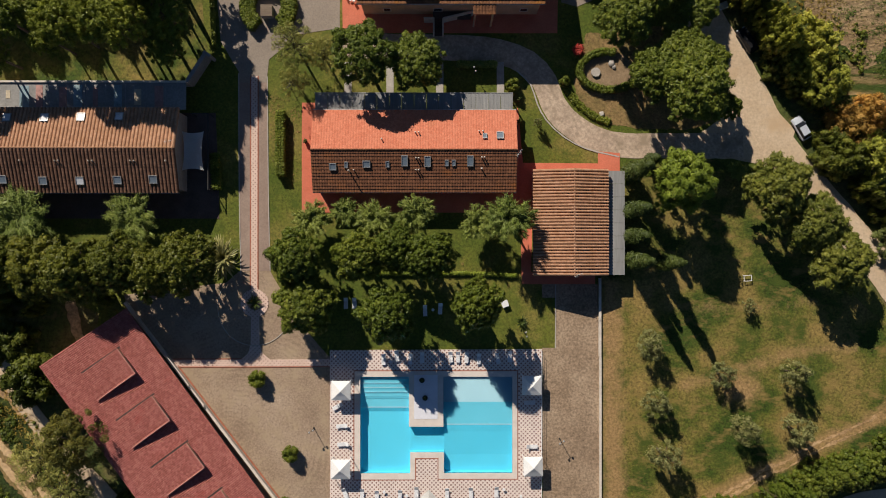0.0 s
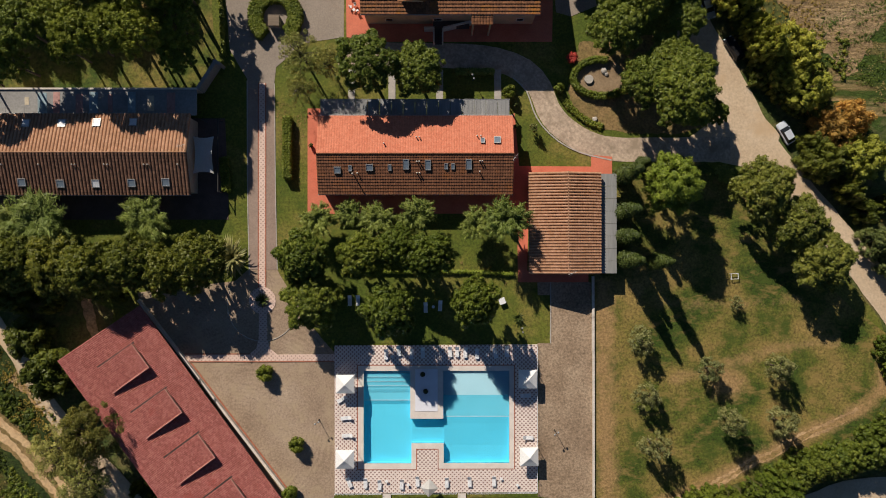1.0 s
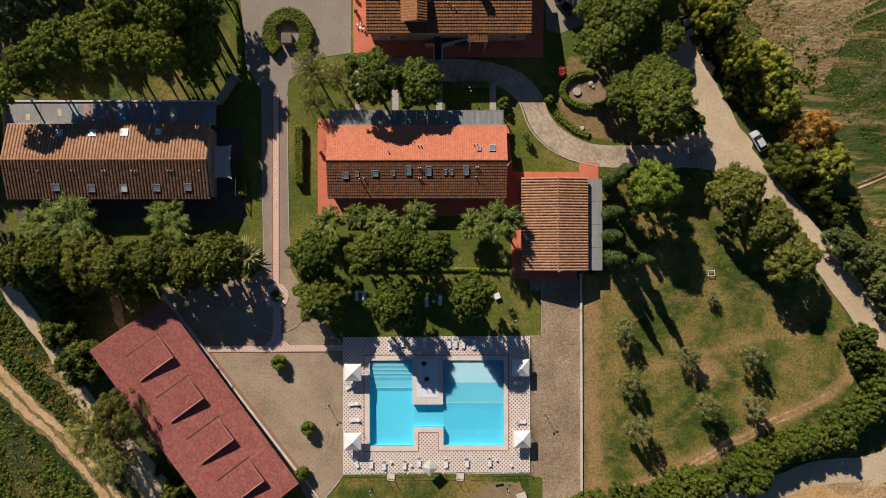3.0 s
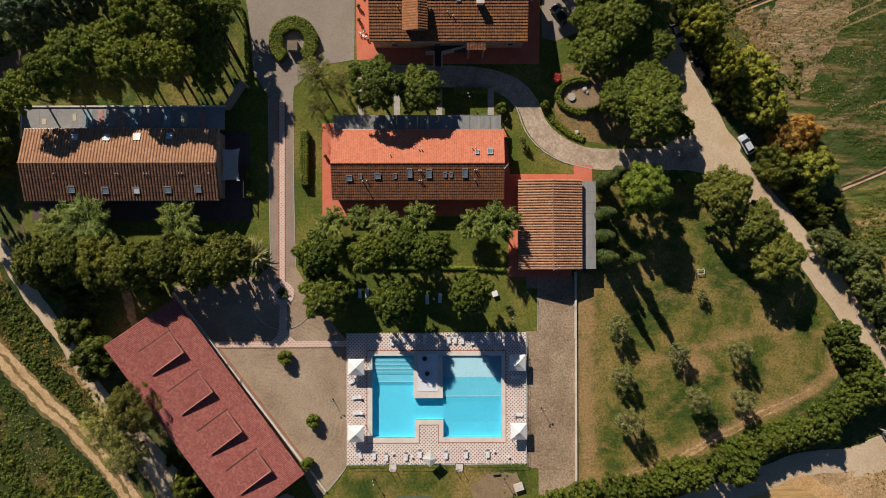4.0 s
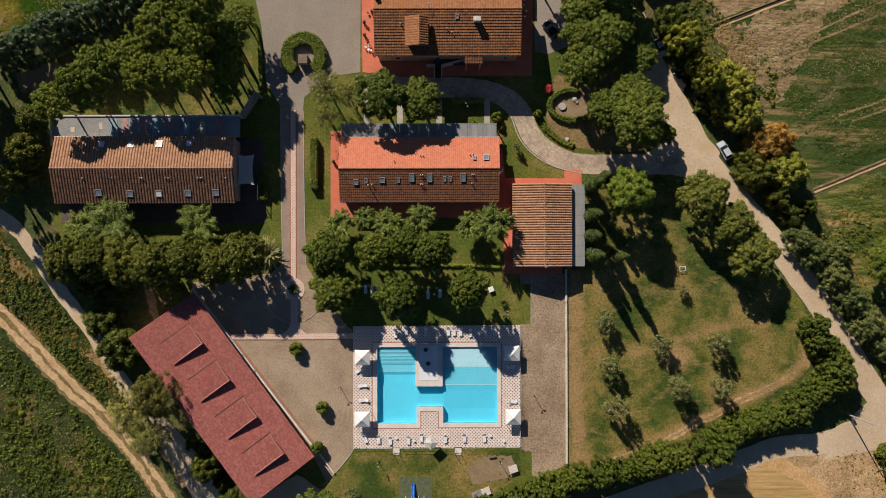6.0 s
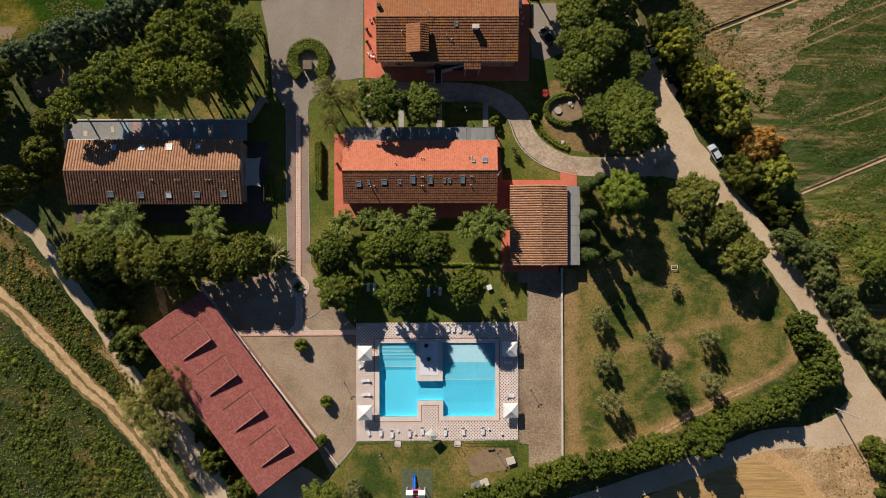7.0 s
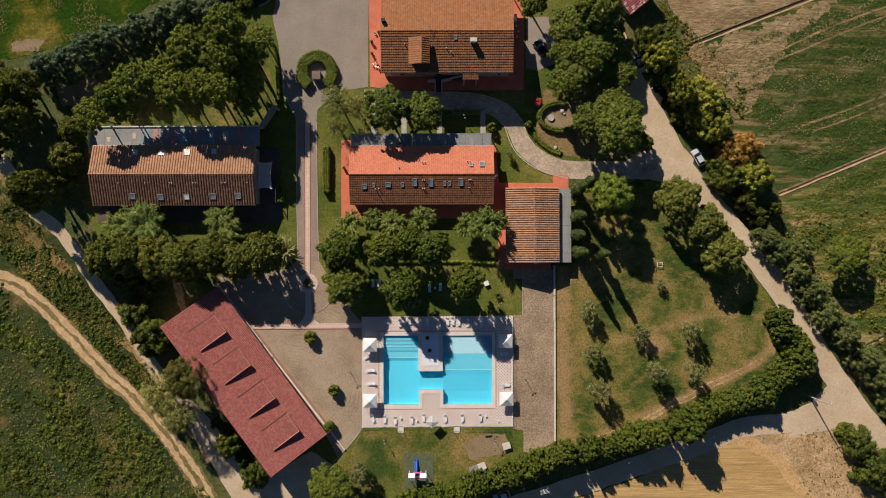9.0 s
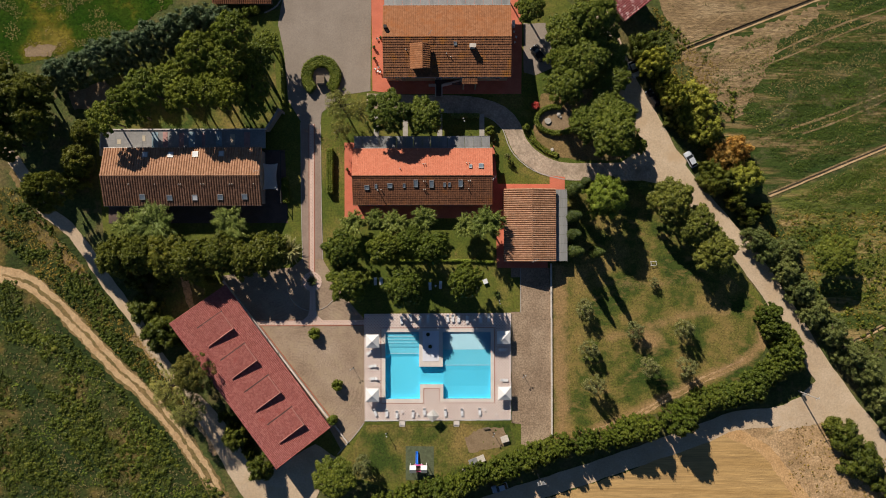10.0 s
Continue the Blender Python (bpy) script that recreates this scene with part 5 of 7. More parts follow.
# timber barn beside the forecourt
barn = root("barn", Matrix.Translation((-46.5, 60.8, 0)), "low dark timber barn beside a forecourt", "barn")
bm = bmesh.new()
wall_ring(bm, -6.6, -3.2, 6.6, 3.2, 0, 2.6, 0.2)
part("wall", bm, WOOD, barn)
for k in range(22):
    part("plank", boxed(-6.6 + 0.6 * k, -3.26, 0.05, -6.04 + 0.6 * k, -3.2, 2.55), WOOD, barn)
part("roof_slope", tile_slope(bmesh.new(), (-7, -3.7, 2.5), (7, -3.7, 2.5), (7, 0, 3.7), (-7, 0, 3.7)), ROOF_AGED, barn)
part("roof_slope", tile_slope(bmesh.new(), (7, 3.7, 2.5), (-7, 3.7, 2.5), (-7, 0, 3.7), (7, 0, 3.7)), ROOF_AGED, barn)


def grown(pts, d):
    """The outline moved outward by d (counter-clockwise, right angles)."""
    out = []
    n = len(pts)
    for k in range(n):
        a, b, c = Vector(pts[k - 1]), Vector(pts[k]), Vector(pts[(k + 1) % n])
        e, g = (b - a).normalized(), (c - b).normalized()
        o = Vector((e.y, -e.x)) + Vector((g.y, -g.x))
        out.append((b.x + d * o.x, b.y + d * o.y))
    return out


OUT_POOL = [(-14.1, -37.25), (-4.15, -37.25), (-4.15, -33.75), (-0.3, -33.75), (-0.3, -37.15), (12.65, -37.15), (12.65, -19.5), (-14.1, -19.5)]
ring("pool_terrace", [(-18.1, -41.4), (16.65, -41.15), (16.7, -15.9), (-18.15, -16.05)], grown(OUT_POOL, 0.16), -0.2, DZ, TILES, "pool terrace of patterned red and white tiles", "terrace")
ring("terrace_edging", grown(OUT_POOL, 0.156), grown(OUT_POOL, 0.004), -0.2, DZ + 0.005, BRICK_EDGE, "thin red brick band round the pool", "edging")
ring("pool_coping", OUT_POOL, grown(BASIN, 0.0), -0.2, DZ + 0.02, COPING, "pale stone coping round the pool", "coping")
pool = root("swimming_pool", Matrix.Identity(4), "turquoise swimming pool with shallow shelves and steps", "pool", kind="structure")


def bed(name, x0, x1, prof, material, label=""):
    """A strip of the pool's bed: a profile along y, drawn out from x0 to x1."""
    bm = bmesh.new()
    rows = [[bm.verts.new((x0, y, z)), bm.verts.new((x1, y, z)), bm.verts.new((x1, y, -1.6)), bm.verts.new((x0, y, -1.6))] for y, z in prof]
    for a, b in zip(rows, rows[1:]):
        for k in range(4):
            bm.faces.new((a[k], a[(k + 1) % 4], b[(k + 1) % 4], b[k]))
    bm.faces.new(rows[0])
    bm.faces.new(rows[-1][::-1])
    bmesh.ops.recalc_face_normals(bm, faces=bm.faces)
    return part(name, bm, material, pool, label)


bm = bmesh.new()
solid(bm, grown(BASIN, 0.3), -1.8, -1.61)
for k in range(len(BASIN)):
    a, b = BASIN[k], BASIN[(k + 1) % len(BASIN)]
    bm.faces.new([bm.verts.new((*a, -1.62)), bm.verts.new((*b, -1.62)), bm.verts.new((*b, DZ - 0.2)), bm.verts.new((*a, DZ - 0.2))])
part("pool_wall", bm, POOL_IN, pool)
bed("pool_floor", -13.15, -4.95, [(-25.7, -0.95), (-26.4, -1.2), (-36.3, -1.3)], POOL_IN)
bed("pool_floor", -4.954, 0.596, [(-28.6, -0.95), (-32.85, -1.2)], POOL_IN)
bed("pool_floor", 0.6, 11.85, [(-28.45, -0.5), (-29.6, -0.68), (-33.5, -1.1), (-36.25, -1.2)], POOL_IN)
bed("shelf", -13.15, -5.15, [(-24.2, -0.84), (-25.7, -0.95)], POOL_MID)
for k in range(5):
    y = -20.4 - 0.76 * k
    bed("step", -13.15, -5.15, [(y, -0.04 - 0.15 * k), (y - 0.3, -0.07 - 0.15 * k), (y - 0.76, -0.19 - 0.15 * k)], POOL_MID)
bed("shelf", 0.5, 11.85, [(-20.4, -0.06), (-24.6, -0.08)], POOL_SHALLOW, "pale shallow shelf")
bed("shelf", 0.5, 11.85, [(-24.604, -0.08), (-25.6, -0.2), (-28.45, -0.5)], POOL_MID)
for x0, y0, x1, y1, z in ((0.5, -24.6, 11.85, -24.44, -0.068), (0.5, -28.44, 11.85, -28.28, -0.475), (-13.15, -25.7, -5.15, -25.55, -0.93)):
    part("edge_line", boxed(x0, y0, z - 0.1, x1, y1, z), POOL_SHALLOW, pool)
for k in range(1, 5):
    y = -20.4 - 0.76 * k
    part("edge_line", boxed(-13.15, y + 0.36, -0.2 - 0.15 * (k - 1), -5.15, y + 0.45, -0.058 - 0.15 * (k - 1)), POOL_SHALLOW, pool)
bm = bmesh.new()
solid(bm, BASIN, DZ - 0.19, DZ - 0.18)
bmesh.ops.delete(bm, geom=[f for f in bm.faces if abs(f.normal.z) < 0.5], context="FACES")
wat = part("water", bm, WATER, pool, "clear still pool water")
wat.visible_shadow = False
isl = root("pool_island", Matrix.Identity(4), "white raised platform reaching into the pool", "platform")
part("deck", boxed(-4.3, -27.3, DZ + 0.024, -0.45, -20.1, DZ + 0.07), ISLAND, isl)
for x, y in ((-3.0, -20.9), (-2.5, -23.8)):
    p_ = root("planter", Matrix.Translation((x, y, DZ + 0.07)), "round dark planter on the pool platform", "planter")
    bm = bmesh.new()
    cyl(bm, 0.35, 0.45, 0, 0.5, 14)
    part("pot", bm, IRON, p_)
    f_ = new("foliage", leaf_mesh("foliage", [(0, 0, 0.65, 0.3)], 50, 0.2, CYP_L, np.random.default_rng(3)))
    f_.parent = p_


# ---- trees and hedges ----
def dome_puffs(rng, R, base, thick, count, size, lobes=5, under=0.15):
    """Clumps over an uneven dome of radius R, from height base to base + thick."""
    ph = rng.random(3) * 6.28
    out = []
    for k in range(count):
        a = rng.random() * 6.283
        rim = R * (0.86 + 0.09 * math.sin(lobes * a + ph[0]) + 0.07 * math.sin((2 * lobes + 1) * a + ph[1]))
        rad = rim * math.sqrt(rng.random()) * 0.96
        top = base + thick * math.sqrt(max(0.0, 1 - (rad / (rim * 1.02)) ** 2))
        z = top - size - (rng.random() ** 2) * under * thick + 0.25 * size * rng.normal()
        out.append((rad * math.cos(a), rad * math.sin(a), max(z, base * 0.9), size * (0.7 + 0.6 * rng.random())))
    return out


def spray_puffs(g, R=3.6, base=3.4, n=64):
    """Clumps along rising, spreading branches, so that the outline is all tips."""
    out = []
    for k in range(n):
        a, reach = k * 2.4 + g.normal() * 0.3, R * (0.3 + 0.72 * g.random())
        lift = 0.6 + 3.0 * g.random()
        for i in range(5):
            u = (i + 1.2) / 6
            out.append((reach * u * math.cos(a) + g.normal() * 0.2, reach * u * math.sin(a) + g.normal() * 0.2, base + lift * u * (1.35 - 0.5 * u) + g.normal() * 0.15, 0.5 - 0.3 * u))
    return out


def tree_kind(name, label, category, trunk_h, trunk_r, limbs, puffs, count, size, material, seed, limb_mat=None, **k):
    rng = np.random.default_rng(seed)
    t = root(name, Matrix.Translation((0, 0, -400)), label, category)
    bm = bmesh.new()
    lean = Vector((rng.normal() * 0.25, rng.normal() * 0.25, 0))
    rod(bm, (0, 0, -0.1), Vector((0, 0, trunk_h * 0.55)) + lean * 0.5, trunk_r * 1.15, trunk_r * 0.85, 8)
    rod(bm, Vector((0, 0, trunk_h * 0.53)) + lean * 0.5, Vector((0, 0, trunk_h)) + lean, trunk_r * 0.87, trunk_r * 0.6, 8)
    p = puffs(rng)
    pick = rng.choice(len(p), min(limbs, len(p)), replace=False)
    for q in pick:
        e = Vector(p[q][:3])
        s = Vector((0, 0, trunk_h * (0.7 + 0.28 * rng.random()))) + lean * 0.8
        mid = (s + e) / 2 + Vector((0, 0, 0.25))
        rod(bm, s, mid, trunk_r * 0.42, trunk_r * 0.3, 5)
        rod(bm, mid, e, trunk_r * 0.3, trunk_r * 0.12, 5)
    part("trunk", bm, limb_mat or BARK, t)
    crown = new("crown", leaf_mesh("crown", p, count, size, material, rng, **k))
    crown.parent = t
    return t


USED = set()


def plant(kinds, spots, group, h=1.0, seed=1, exact=False):
    """Stands trees of some kinds at (x, y, crown radius), each turned and sized on its own."""
    rng = random.Random(seed)
    for x, y, r in spots:
        k, base = kinds[rng.randrange(len(kinds))]
        s = r / base
        sz = h * s ** 0.6 * (0.92 + 0.16 * rng.random())
        m = Matrix.Translation((x, y, 0.03)) @ Matrix.Rotation(rng.random() * 6.283, 4, "Z") @ Matrix.Diagonal((s, s * (0.94 + 0.12 * rng.random()), sz, 1))
        if k.name not in USED:
            USED.add(k.name)
            k.matrix_basis = m
            tagged(k, group=group)
        else:
            c = copy_thing(k, m @ Matrix.Diagonal((*(1 / q for q in k.scale), 1)) if exact else m)
            tagged(c, group=group)


PINES = [(tree_kind("umbrella_pine", "stone pine with a dense rounded dark green crown", "pine tree", 9.0, 0.26, 12, lambda g: dome_puffs(g, 5, 7.2, 4.6, 320, 0.47), 36, 0.36, PINE_L, s, up=0.2, core=0.68), 5.0) for s in (11, 12, 13)]
ROAD_PINES = [(tree_kind("umbrella_pine", "stone pine with a dense olive-green crown by the road", "pine tree", 8.0, 0.26, 12, lambda g: dome_puffs(g, 5, 4.6, 6.2, 340, 0.48, 5, 0.28), 36, 0.36, ROAD_PINE_L, s, up=0.2, core=0.68), 5.0) for s in (24, 25)]
POOL_PINES = [(tree_kind("umbrella_pine", "stone pine with a deep rounded dark green crown", "pine tree", 8.0, 0.26, 12, lambda g: dome_puffs(g, 5, 4.6, 6.1, 340, 0.5, 5, 0.3), 36, 0.36, PINE_L, s, up=0.2, core=0.68), 5.0) for s in (17, 18, 19)]
OAKS = [(tree_kind("holm_oak", "dense dark olive-green oak in a row", "oak tree", 9.0, 0.26, 12, lambda g: dome_puffs(g, 5, 4.4, 7.2, 330, 0.5, 5, 0.3), 36, 0.36, OAK_L, s, up=0.2, core=0.68), 5.0) for s in (15, 16)]
DARKS = [(tree_kind("dark_pine", "tall dark green pine with a broken clumpy crown", "pine tree", 10.6, 0.24, 14, lambda g: dome_puffs(g, 5, 9.9, 3.0, 225, 0.5, 6, 0.15), 36, 0.31, WOOD_PINE_L, s, up=0.2, core=0.68), 5.0) for s in (21, 22, 23)]
WISPS = [(tree_kind("feathery_tree", "light green feathery tree with drooping sprays", "tree", 4.2, 0.16, 16, spray_puffs, 36, 0.85, WISP_L, s, up=0.4, thin=0.085, spray=0.85, hub=(0, 0, 2.2), core=0.0), 3.6) for s in (31, 32, 33)]
BIG_WISPS = [(tree_kind("pepper_tree", "large bright green leafy tree", "tree", 7.5, 0.26, 16, lambda g: dome_puffs(g, 5.5, 2.6, 11.0, 240, 0.62, 6, 0.45), 70, 0.55, BRIGHT_L, 35, up=0.2, thin=0.28, spray=0.6, hub=(0, 0, 6), core=0.55), 5.7)]
OLIVES = [(tree_kind("olive_tree", "small grey-green olive tree with an open crown", "olive tree", 1.9, 0.16, 12, lambda g: dome_puffs(g, 2.6, 1.5, 2.5, 46, 0.45, 4, 0.6), 70, 0.26, OLIVE_L, s, up=0.3, thin=0.35, core=0.4), 2.7) for s in (41, 42, 43)]
AIRY = [(tree_kind("sparse_tree", "sparse half-bare tree with thin dry foliage", "tree", 6.5, 0.22, 46, lambda g: dome_puffs(g, 5.0, 5.2, 3.8, 100, 0.6, 5, 0.8), 70, 0.3, DRY_L, s, up=0.3, thin=0.35, core=0.0), 5.0) for s in (51, 52)]
BLUES = [(tree_kind("grey_willow", "grey-green bushy tree in a row", "tree", 2.6, 0.18, 8, lambda g: dome_puffs(g, 3.8, 1.0, 5.0, 130, 0.52, 5, 0.6), 40, 0.34, BLUE_L, s, up=0.3, thin=0.35), 3.8) for s in (61, 62)]
POPLARS = [(tree_kind("poplar", "grey-green bushy roadside poplar", "tree", 2.6, 0.18, 8, lambda g: dome_puffs(g, 3.8, 1.0, 5.0, 130, 0.52, 5, 0.7), 40, 0.34, POPLAR_L, s, up=0.35, thin=0.4, core=0.6), 3.8) for s in (65, 66)]
BROWNISH = [(tree_kind("brownish_tree", "bushy tree with olive-brown foliage", "tree", 4.5, 0.2, 14, lambda g: dome_puffs(g, 4.6, 3.0, 5.0, 150, 0.5, 5, 0.5), 110, 0.24, BROWN_L, 55, up=0.3, core=0.25), 4.6)]
YELLOWS = [(tree_kind("yellowing_tree", "yellow-green bushy roadside tree", "tree", 2.8, 0.2, 10, lambda g: dome_puffs(g, 5.0, 1.6, 5.0, 130, 0.6, 4, 0.8), 60, 0.38, YELLOW_L, s, up=0.2, core=0.68), 5.0) for s in (71, 72)]
RUSTY = [(tree_kind("rusty_shrub", "shrub with rust-orange dry leaves", "shrub", 1.6, 0.12, 12, lambda g: dome_puffs(g, 4.0, 0.6, 3.6, 55, 0.8, 5, 0.7), 70, 0.36, ORANGE_L, 75, up=0.2, core=0.55), 4.0)]
LAURELS = [(tree_kind("laurel_bush", "large dense green hedge bush", "bush", 1.6, 0.14, 6, lambda g: dome_puffs(g, 4.2, 0.5, 4.6, 190, 0.5, 6, 0.6), 38, 0.3, LAUREL_L, s, up=0.35), 4.2) for s in (81, 82, 83)]
SHRUBS = [(tree_kind("dark_shrub", "dense dark green shrub", "shrub", 1.0, 0.1, 6, lambda g: dome_puffs(g, 3.0, 0.3, 3.0, 60, 0.55, 5, 0.6), 75, 0.3, DARK_L, s, up=0.3), 3.0) for s in (85, 86)]


def column_puffs(g):
    out = []
    for k in range(70):
        z = 0.9 + 13.2 * (k + g.random()) / 70
        rad = 1.05 * min(1, (z + 0.3) / 2.2) * max(0.08, 1 - (max(0.0, z - 1) / 13.8) ** 1.7)
        a = g.random() * 6.283
        out.append((rad * 0.62 * math.cos(a), rad * 0.62 * math.sin(a), z, 0.25 + rad * 0.5))
    return out


CYPRESS = [(tree_kind("cypress", "tall slim dark green cypress", "cypress", 2.0, 0.18, 2, column_puffs, 90, 0.34, CYP_L, s, up=0.1, thin=0.3, spray=0.6, hub=(0, 0, -4)), 1.2) for s in (91, 92)]
TOPIARY = [(tree_kind("topiary_bush", "clipped round green bush", "bush", 0.7, 0.08, 3, lambda g: [(1.0 * q[0], 1.0 * q[1], 1.35 + 1.0 * q[2], 0.42) for q in (Vector(g.normal(size=3)).normalized() for _ in range(38))] + [(0, 0, 1.3, 1.0)], 75, 0.2, HEDGE_L, 95, up=0.1), 1.4)]

# round the pool and the house
plant(POOL_PINES, [(-22.4, -0.7, 4.8), (-12.7, -0.7, 4.7), (-6.8, 0.8, 4.2), (-1.9, -0.7, 5), (-8.3, -9.6, 5), (5.7, -8, 5.2)], "pines by the pool", 1.12, 3)
plant(POOL_PINES, [(-21.1, -8, 5.4)], "pines by the pool", 0.88, 54, True)
plant(WISPS, [(-20.4, 5.4, 3.5), (-15.1, 6.3, 2.8), (-10.2, 5.4, 3.7), (-3.9, 5.9, 3.6), (5.9, 4.9, 3.3)], "feathery trees along the house", 1.0, 4)
plant(WISPS, [(11.2, 5.4, 4.6)], "feathery trees along the house", 1.35, 51)
plant(WISPS, [(-72.3, 4.8, 4.2), (-66.2, 5.3, 5.2), (-49.1, 5.1, 5.2)], "feathery trees by the long house", 0.92, 5)
plant(OAKS, [(-74.7, -2.3, 5.4), (-69, -1.7, 5.1), (-63.2, -2.4, 5.6), (-56.8, -3, 5.7), (-50.4, -1.8, 5.4), (-45.3, -3, 4.9), (-39.8, -1.4, 5.7)], "row of oaks by the courtyard", 0.95, 6)
plant(PINES, [(-11.9, 30.4, 5.8), (-3.8, 29.6, 5)], "pines behind the house", 0.95, 7)
plant(AIRY, [(-22.8, 32.3, 4.4), (-18.4, 31, 3.4), (-22.8, 26.8, 3.2)], "half-bare trees by the forecourt", 1.25, 8)
# woodland behind the long house
plant(DARKS, [(-75.1, 28.6, 4.4), (-68.8, 30.3, 3.9), (-66.1, 35.2, 5.1), (-59.9, 37.4, 5.4), (-59.9, 32.6, 3.9), (-53.3, 42.8, 4.9), (-53.0, 35.8, 5.4), (-47.1, 40.5, 5.6), (-45.1, 46.8, 5.1), (-46.6, 33.6, 4.8), (-71.2, 32.6, 4.3), (-50.4, 34.8, 4.7), (-43.2, 41.1, 4.7), (-56.2, 33.8, 4.5)], "pine wood", 1.19, 9)
plant(DARKS, [(-42.6, 36.8, 4.8), (-42.6, 32.2, 3.8), (-41.9, 42.6, 4.7), (-39.8, 46.6, 3.5)], "pine wood", 0.82, 55, True)
plant(BLUES, [(-89.2, 40.6, 4.4), (-83.3, 42.4, 4.4), (-77.3, 43.7, 4.4), (-71.4, 45.6, 4.6), (-65.5, 47.6, 4.6), (-60.2, 49.3, 4.8), (-55, 51, 4.8), (-50.4, 51.4, 4.2)], "row of grey willows", 1.35, 10)
plant(OAKS, [(-87.8, 12.4, 5.1)], "trees by the west lane", 1.75, 52)
plant(OAKS, [(-96.4, 32.5, 6), (-92.6, 28.6, 5.1), (-99, 24.1, 5.1), (-102.2, 30.6, 5.8), (-92.6, 35.1, 5.1), (-99.6, 37, 5.8)], "trees by the west lane", 1.25, 11)
# Two oaks added to fill and shade the dark ground by the lane.
plant(OAKS, [(-84.2, 20.2, 4.2), (-82.6, 26.5, 3.6)], "trees by the west lane", 0.9, 58, True)
plant(SHRUBS, [(-70, -14.9, 4.2), (-66, -20.3, 3.6), (-86, 15.5, 2.5), (-46.2, -5.6, 1.6), (-41.5, -6.6, 1.3), (-48.0, -44.6, 2.6), (-45.4, -48.2, 3), (-42.2, -51.6, 2.6), (-51.4, -40.2, 2.6), (-66, -9, 3.4), (-71.4, -7.6, 2.4), (-54.5, -7.5, 2.6)], "shrubs by the red outbuilding", 1.4, 12)
plant(BROWNISH, [(-55.9, -28.9, 5.6)], "", 1.6, 33)
plant(AIRY, [(-62.4, -32.6, 5.2), (-57.6, -37.0, 5.4)], "sparse trees by the red outbuilding", 1.1, 13)
# east side
plant(PINES, [(28.2, 42.4, 4.6), (29, 48.6, 6), (33.4, 43.4, 6.0), (34.8, 52.7, 5.7), (28.3, 36.4, 4.6), (45.8, 23.3, 2.4), (20.7, 54.5, 3.6)], "pines by the drive", 0.95, 14)
plant(PINES, [(38.2, 32.2, 5.3), (39.6, 44, 5), (37.9, 49, 4.8)], "pines by the drive", 0.62, 46)
plant(PINES, [(40.4, 39.2, 4.4)], "pines by the drive", 0.66, 59, True)
plant(PINES, [(39, 25.2, 6.2), (41, 29.4, 4.4), (33.4, 27.8, 4.8)], "pines by the drive", 1.15, 48)
plant(WISPS, [(48.2, 13.4, 1.9)], "", 0.6, 49)
plant(BIG_WISPS, [(37.9, 11.1, 5.8)], "", 1.15, 15)
plant(CYPRESS, [(34.2, 15.0, 1.1), (39.8, 15.2, 1.2)], "", 0.5, 45, True)
plant(ROAD_PINES, [(53, 10.2, 5.9), (58.8, 4.8, 5.3), (62.8, -1.2, 5.8)], "three pines by the road", 0.95, 16)
plant(OLIVES, [(33.8, -14.8, 2.9), (34.8, -24.4, 2.7), (35.7, -32.2, 2.8), (45.7, -19.9, 2.6), (48.5, -28.1, 2.6), (56.7, -19.4, 2.7), (57.1, -28.6, 2.7)], "olive trees in the grove", 1.4, 17)
plant(OLIVES, [(15.9, 21.1, 0.9)], "", 1.6, 57, True)
plant(OLIVES, [(50.3, -8.7, 1.4)], "olive trees in the grove", 0.8, 18)
plant(CYPRESS, [(30.9, 13.0, 1.6), (31.0, 6.8, 1.5), (31.0, 2.6, 1.4), (31.3, -1.3, 1.5)], "row of cypresses by the garage", 0.82, 19, True)
plant(CYPRESS, [(36.0, -1.5, 1.35)], "row of cypresses by the garage", 0.9, 44, True)
plant(YELLOWS, [(59.3, 33.4, 5.4), (61.6, 27.8, 5.0), (70.8, 15.8, 4.4), (57.6, 30.0, 3.4)], "yellowing roadside trees", 1.15, 20)
plant(YELLOWS, [(49.4, 42.2, 4.2), (54.3, 34.4, 3.6), (52.6, 37.4, 3.0)], "yellowing roadside trees", 1.95, 56, True)
plant(RUSTY, [(67.1, 20.3, 4.3), (69.8, 22.7, 3.2), (64.6, 22.8, 2.4)], "rusty roadside shrubs", 1.3, 21)
plant(SHRUBS, [(72.2, 6.8, 4.6), (64.2, 24, 3.2), (65.4, 14.2, 4.4), (69.2, 10.2, 4.4), (76, 8.5, 3.2), (48.5, 46.5, 3), (64, 18.2, 2.4), (65.6, 15.2, 2.6), (55, 37, 2.6)], "dark roadside shrubs", 1.5, 22)
# Shrubs added along the verge stand in for deep shade under the trees.
plant(SHRUBS, [(51.4, 40, 2.9), (54.2, 34.2, 2.9), (55.4, 30.6, 3.0), (58.0, 27.6, 2.6), (63.6, 18.4, 2.7), (64, 15.6, 3.2), (60.8, 25.4, 2.4)], "dark roadside shrubs", 1.5, 50, True)
plant(PINES, [(90.8, -2.1, 4.9)], "", 0.62, 23)
plant(POPLARS, [(73.6, 1.7, 3.3), (76.7, -1.2, 3.6), (80.6, -5.6, 3.8), (84, -10.2, 4), (87.2, -15.4, 4.3), (91.4, -19.6, 4.4), (95.3, -24.8, 4.5), (99.2, -29, 5), (102.8, -34.4, 4.7), (81.6, -1, 3.2), (106.4, -40, 4.6)], "grey roadside trees", 1.1, 24)
plant(SHRUBS, [(95.3, -45, 3.2), (98.8, -50.3, 3.8), (92.4, -42.6, 1.8), (102.8, -56.4, 4.2), (107, -62, 4.5)], "shrubs by the junction", 0.9, 25)
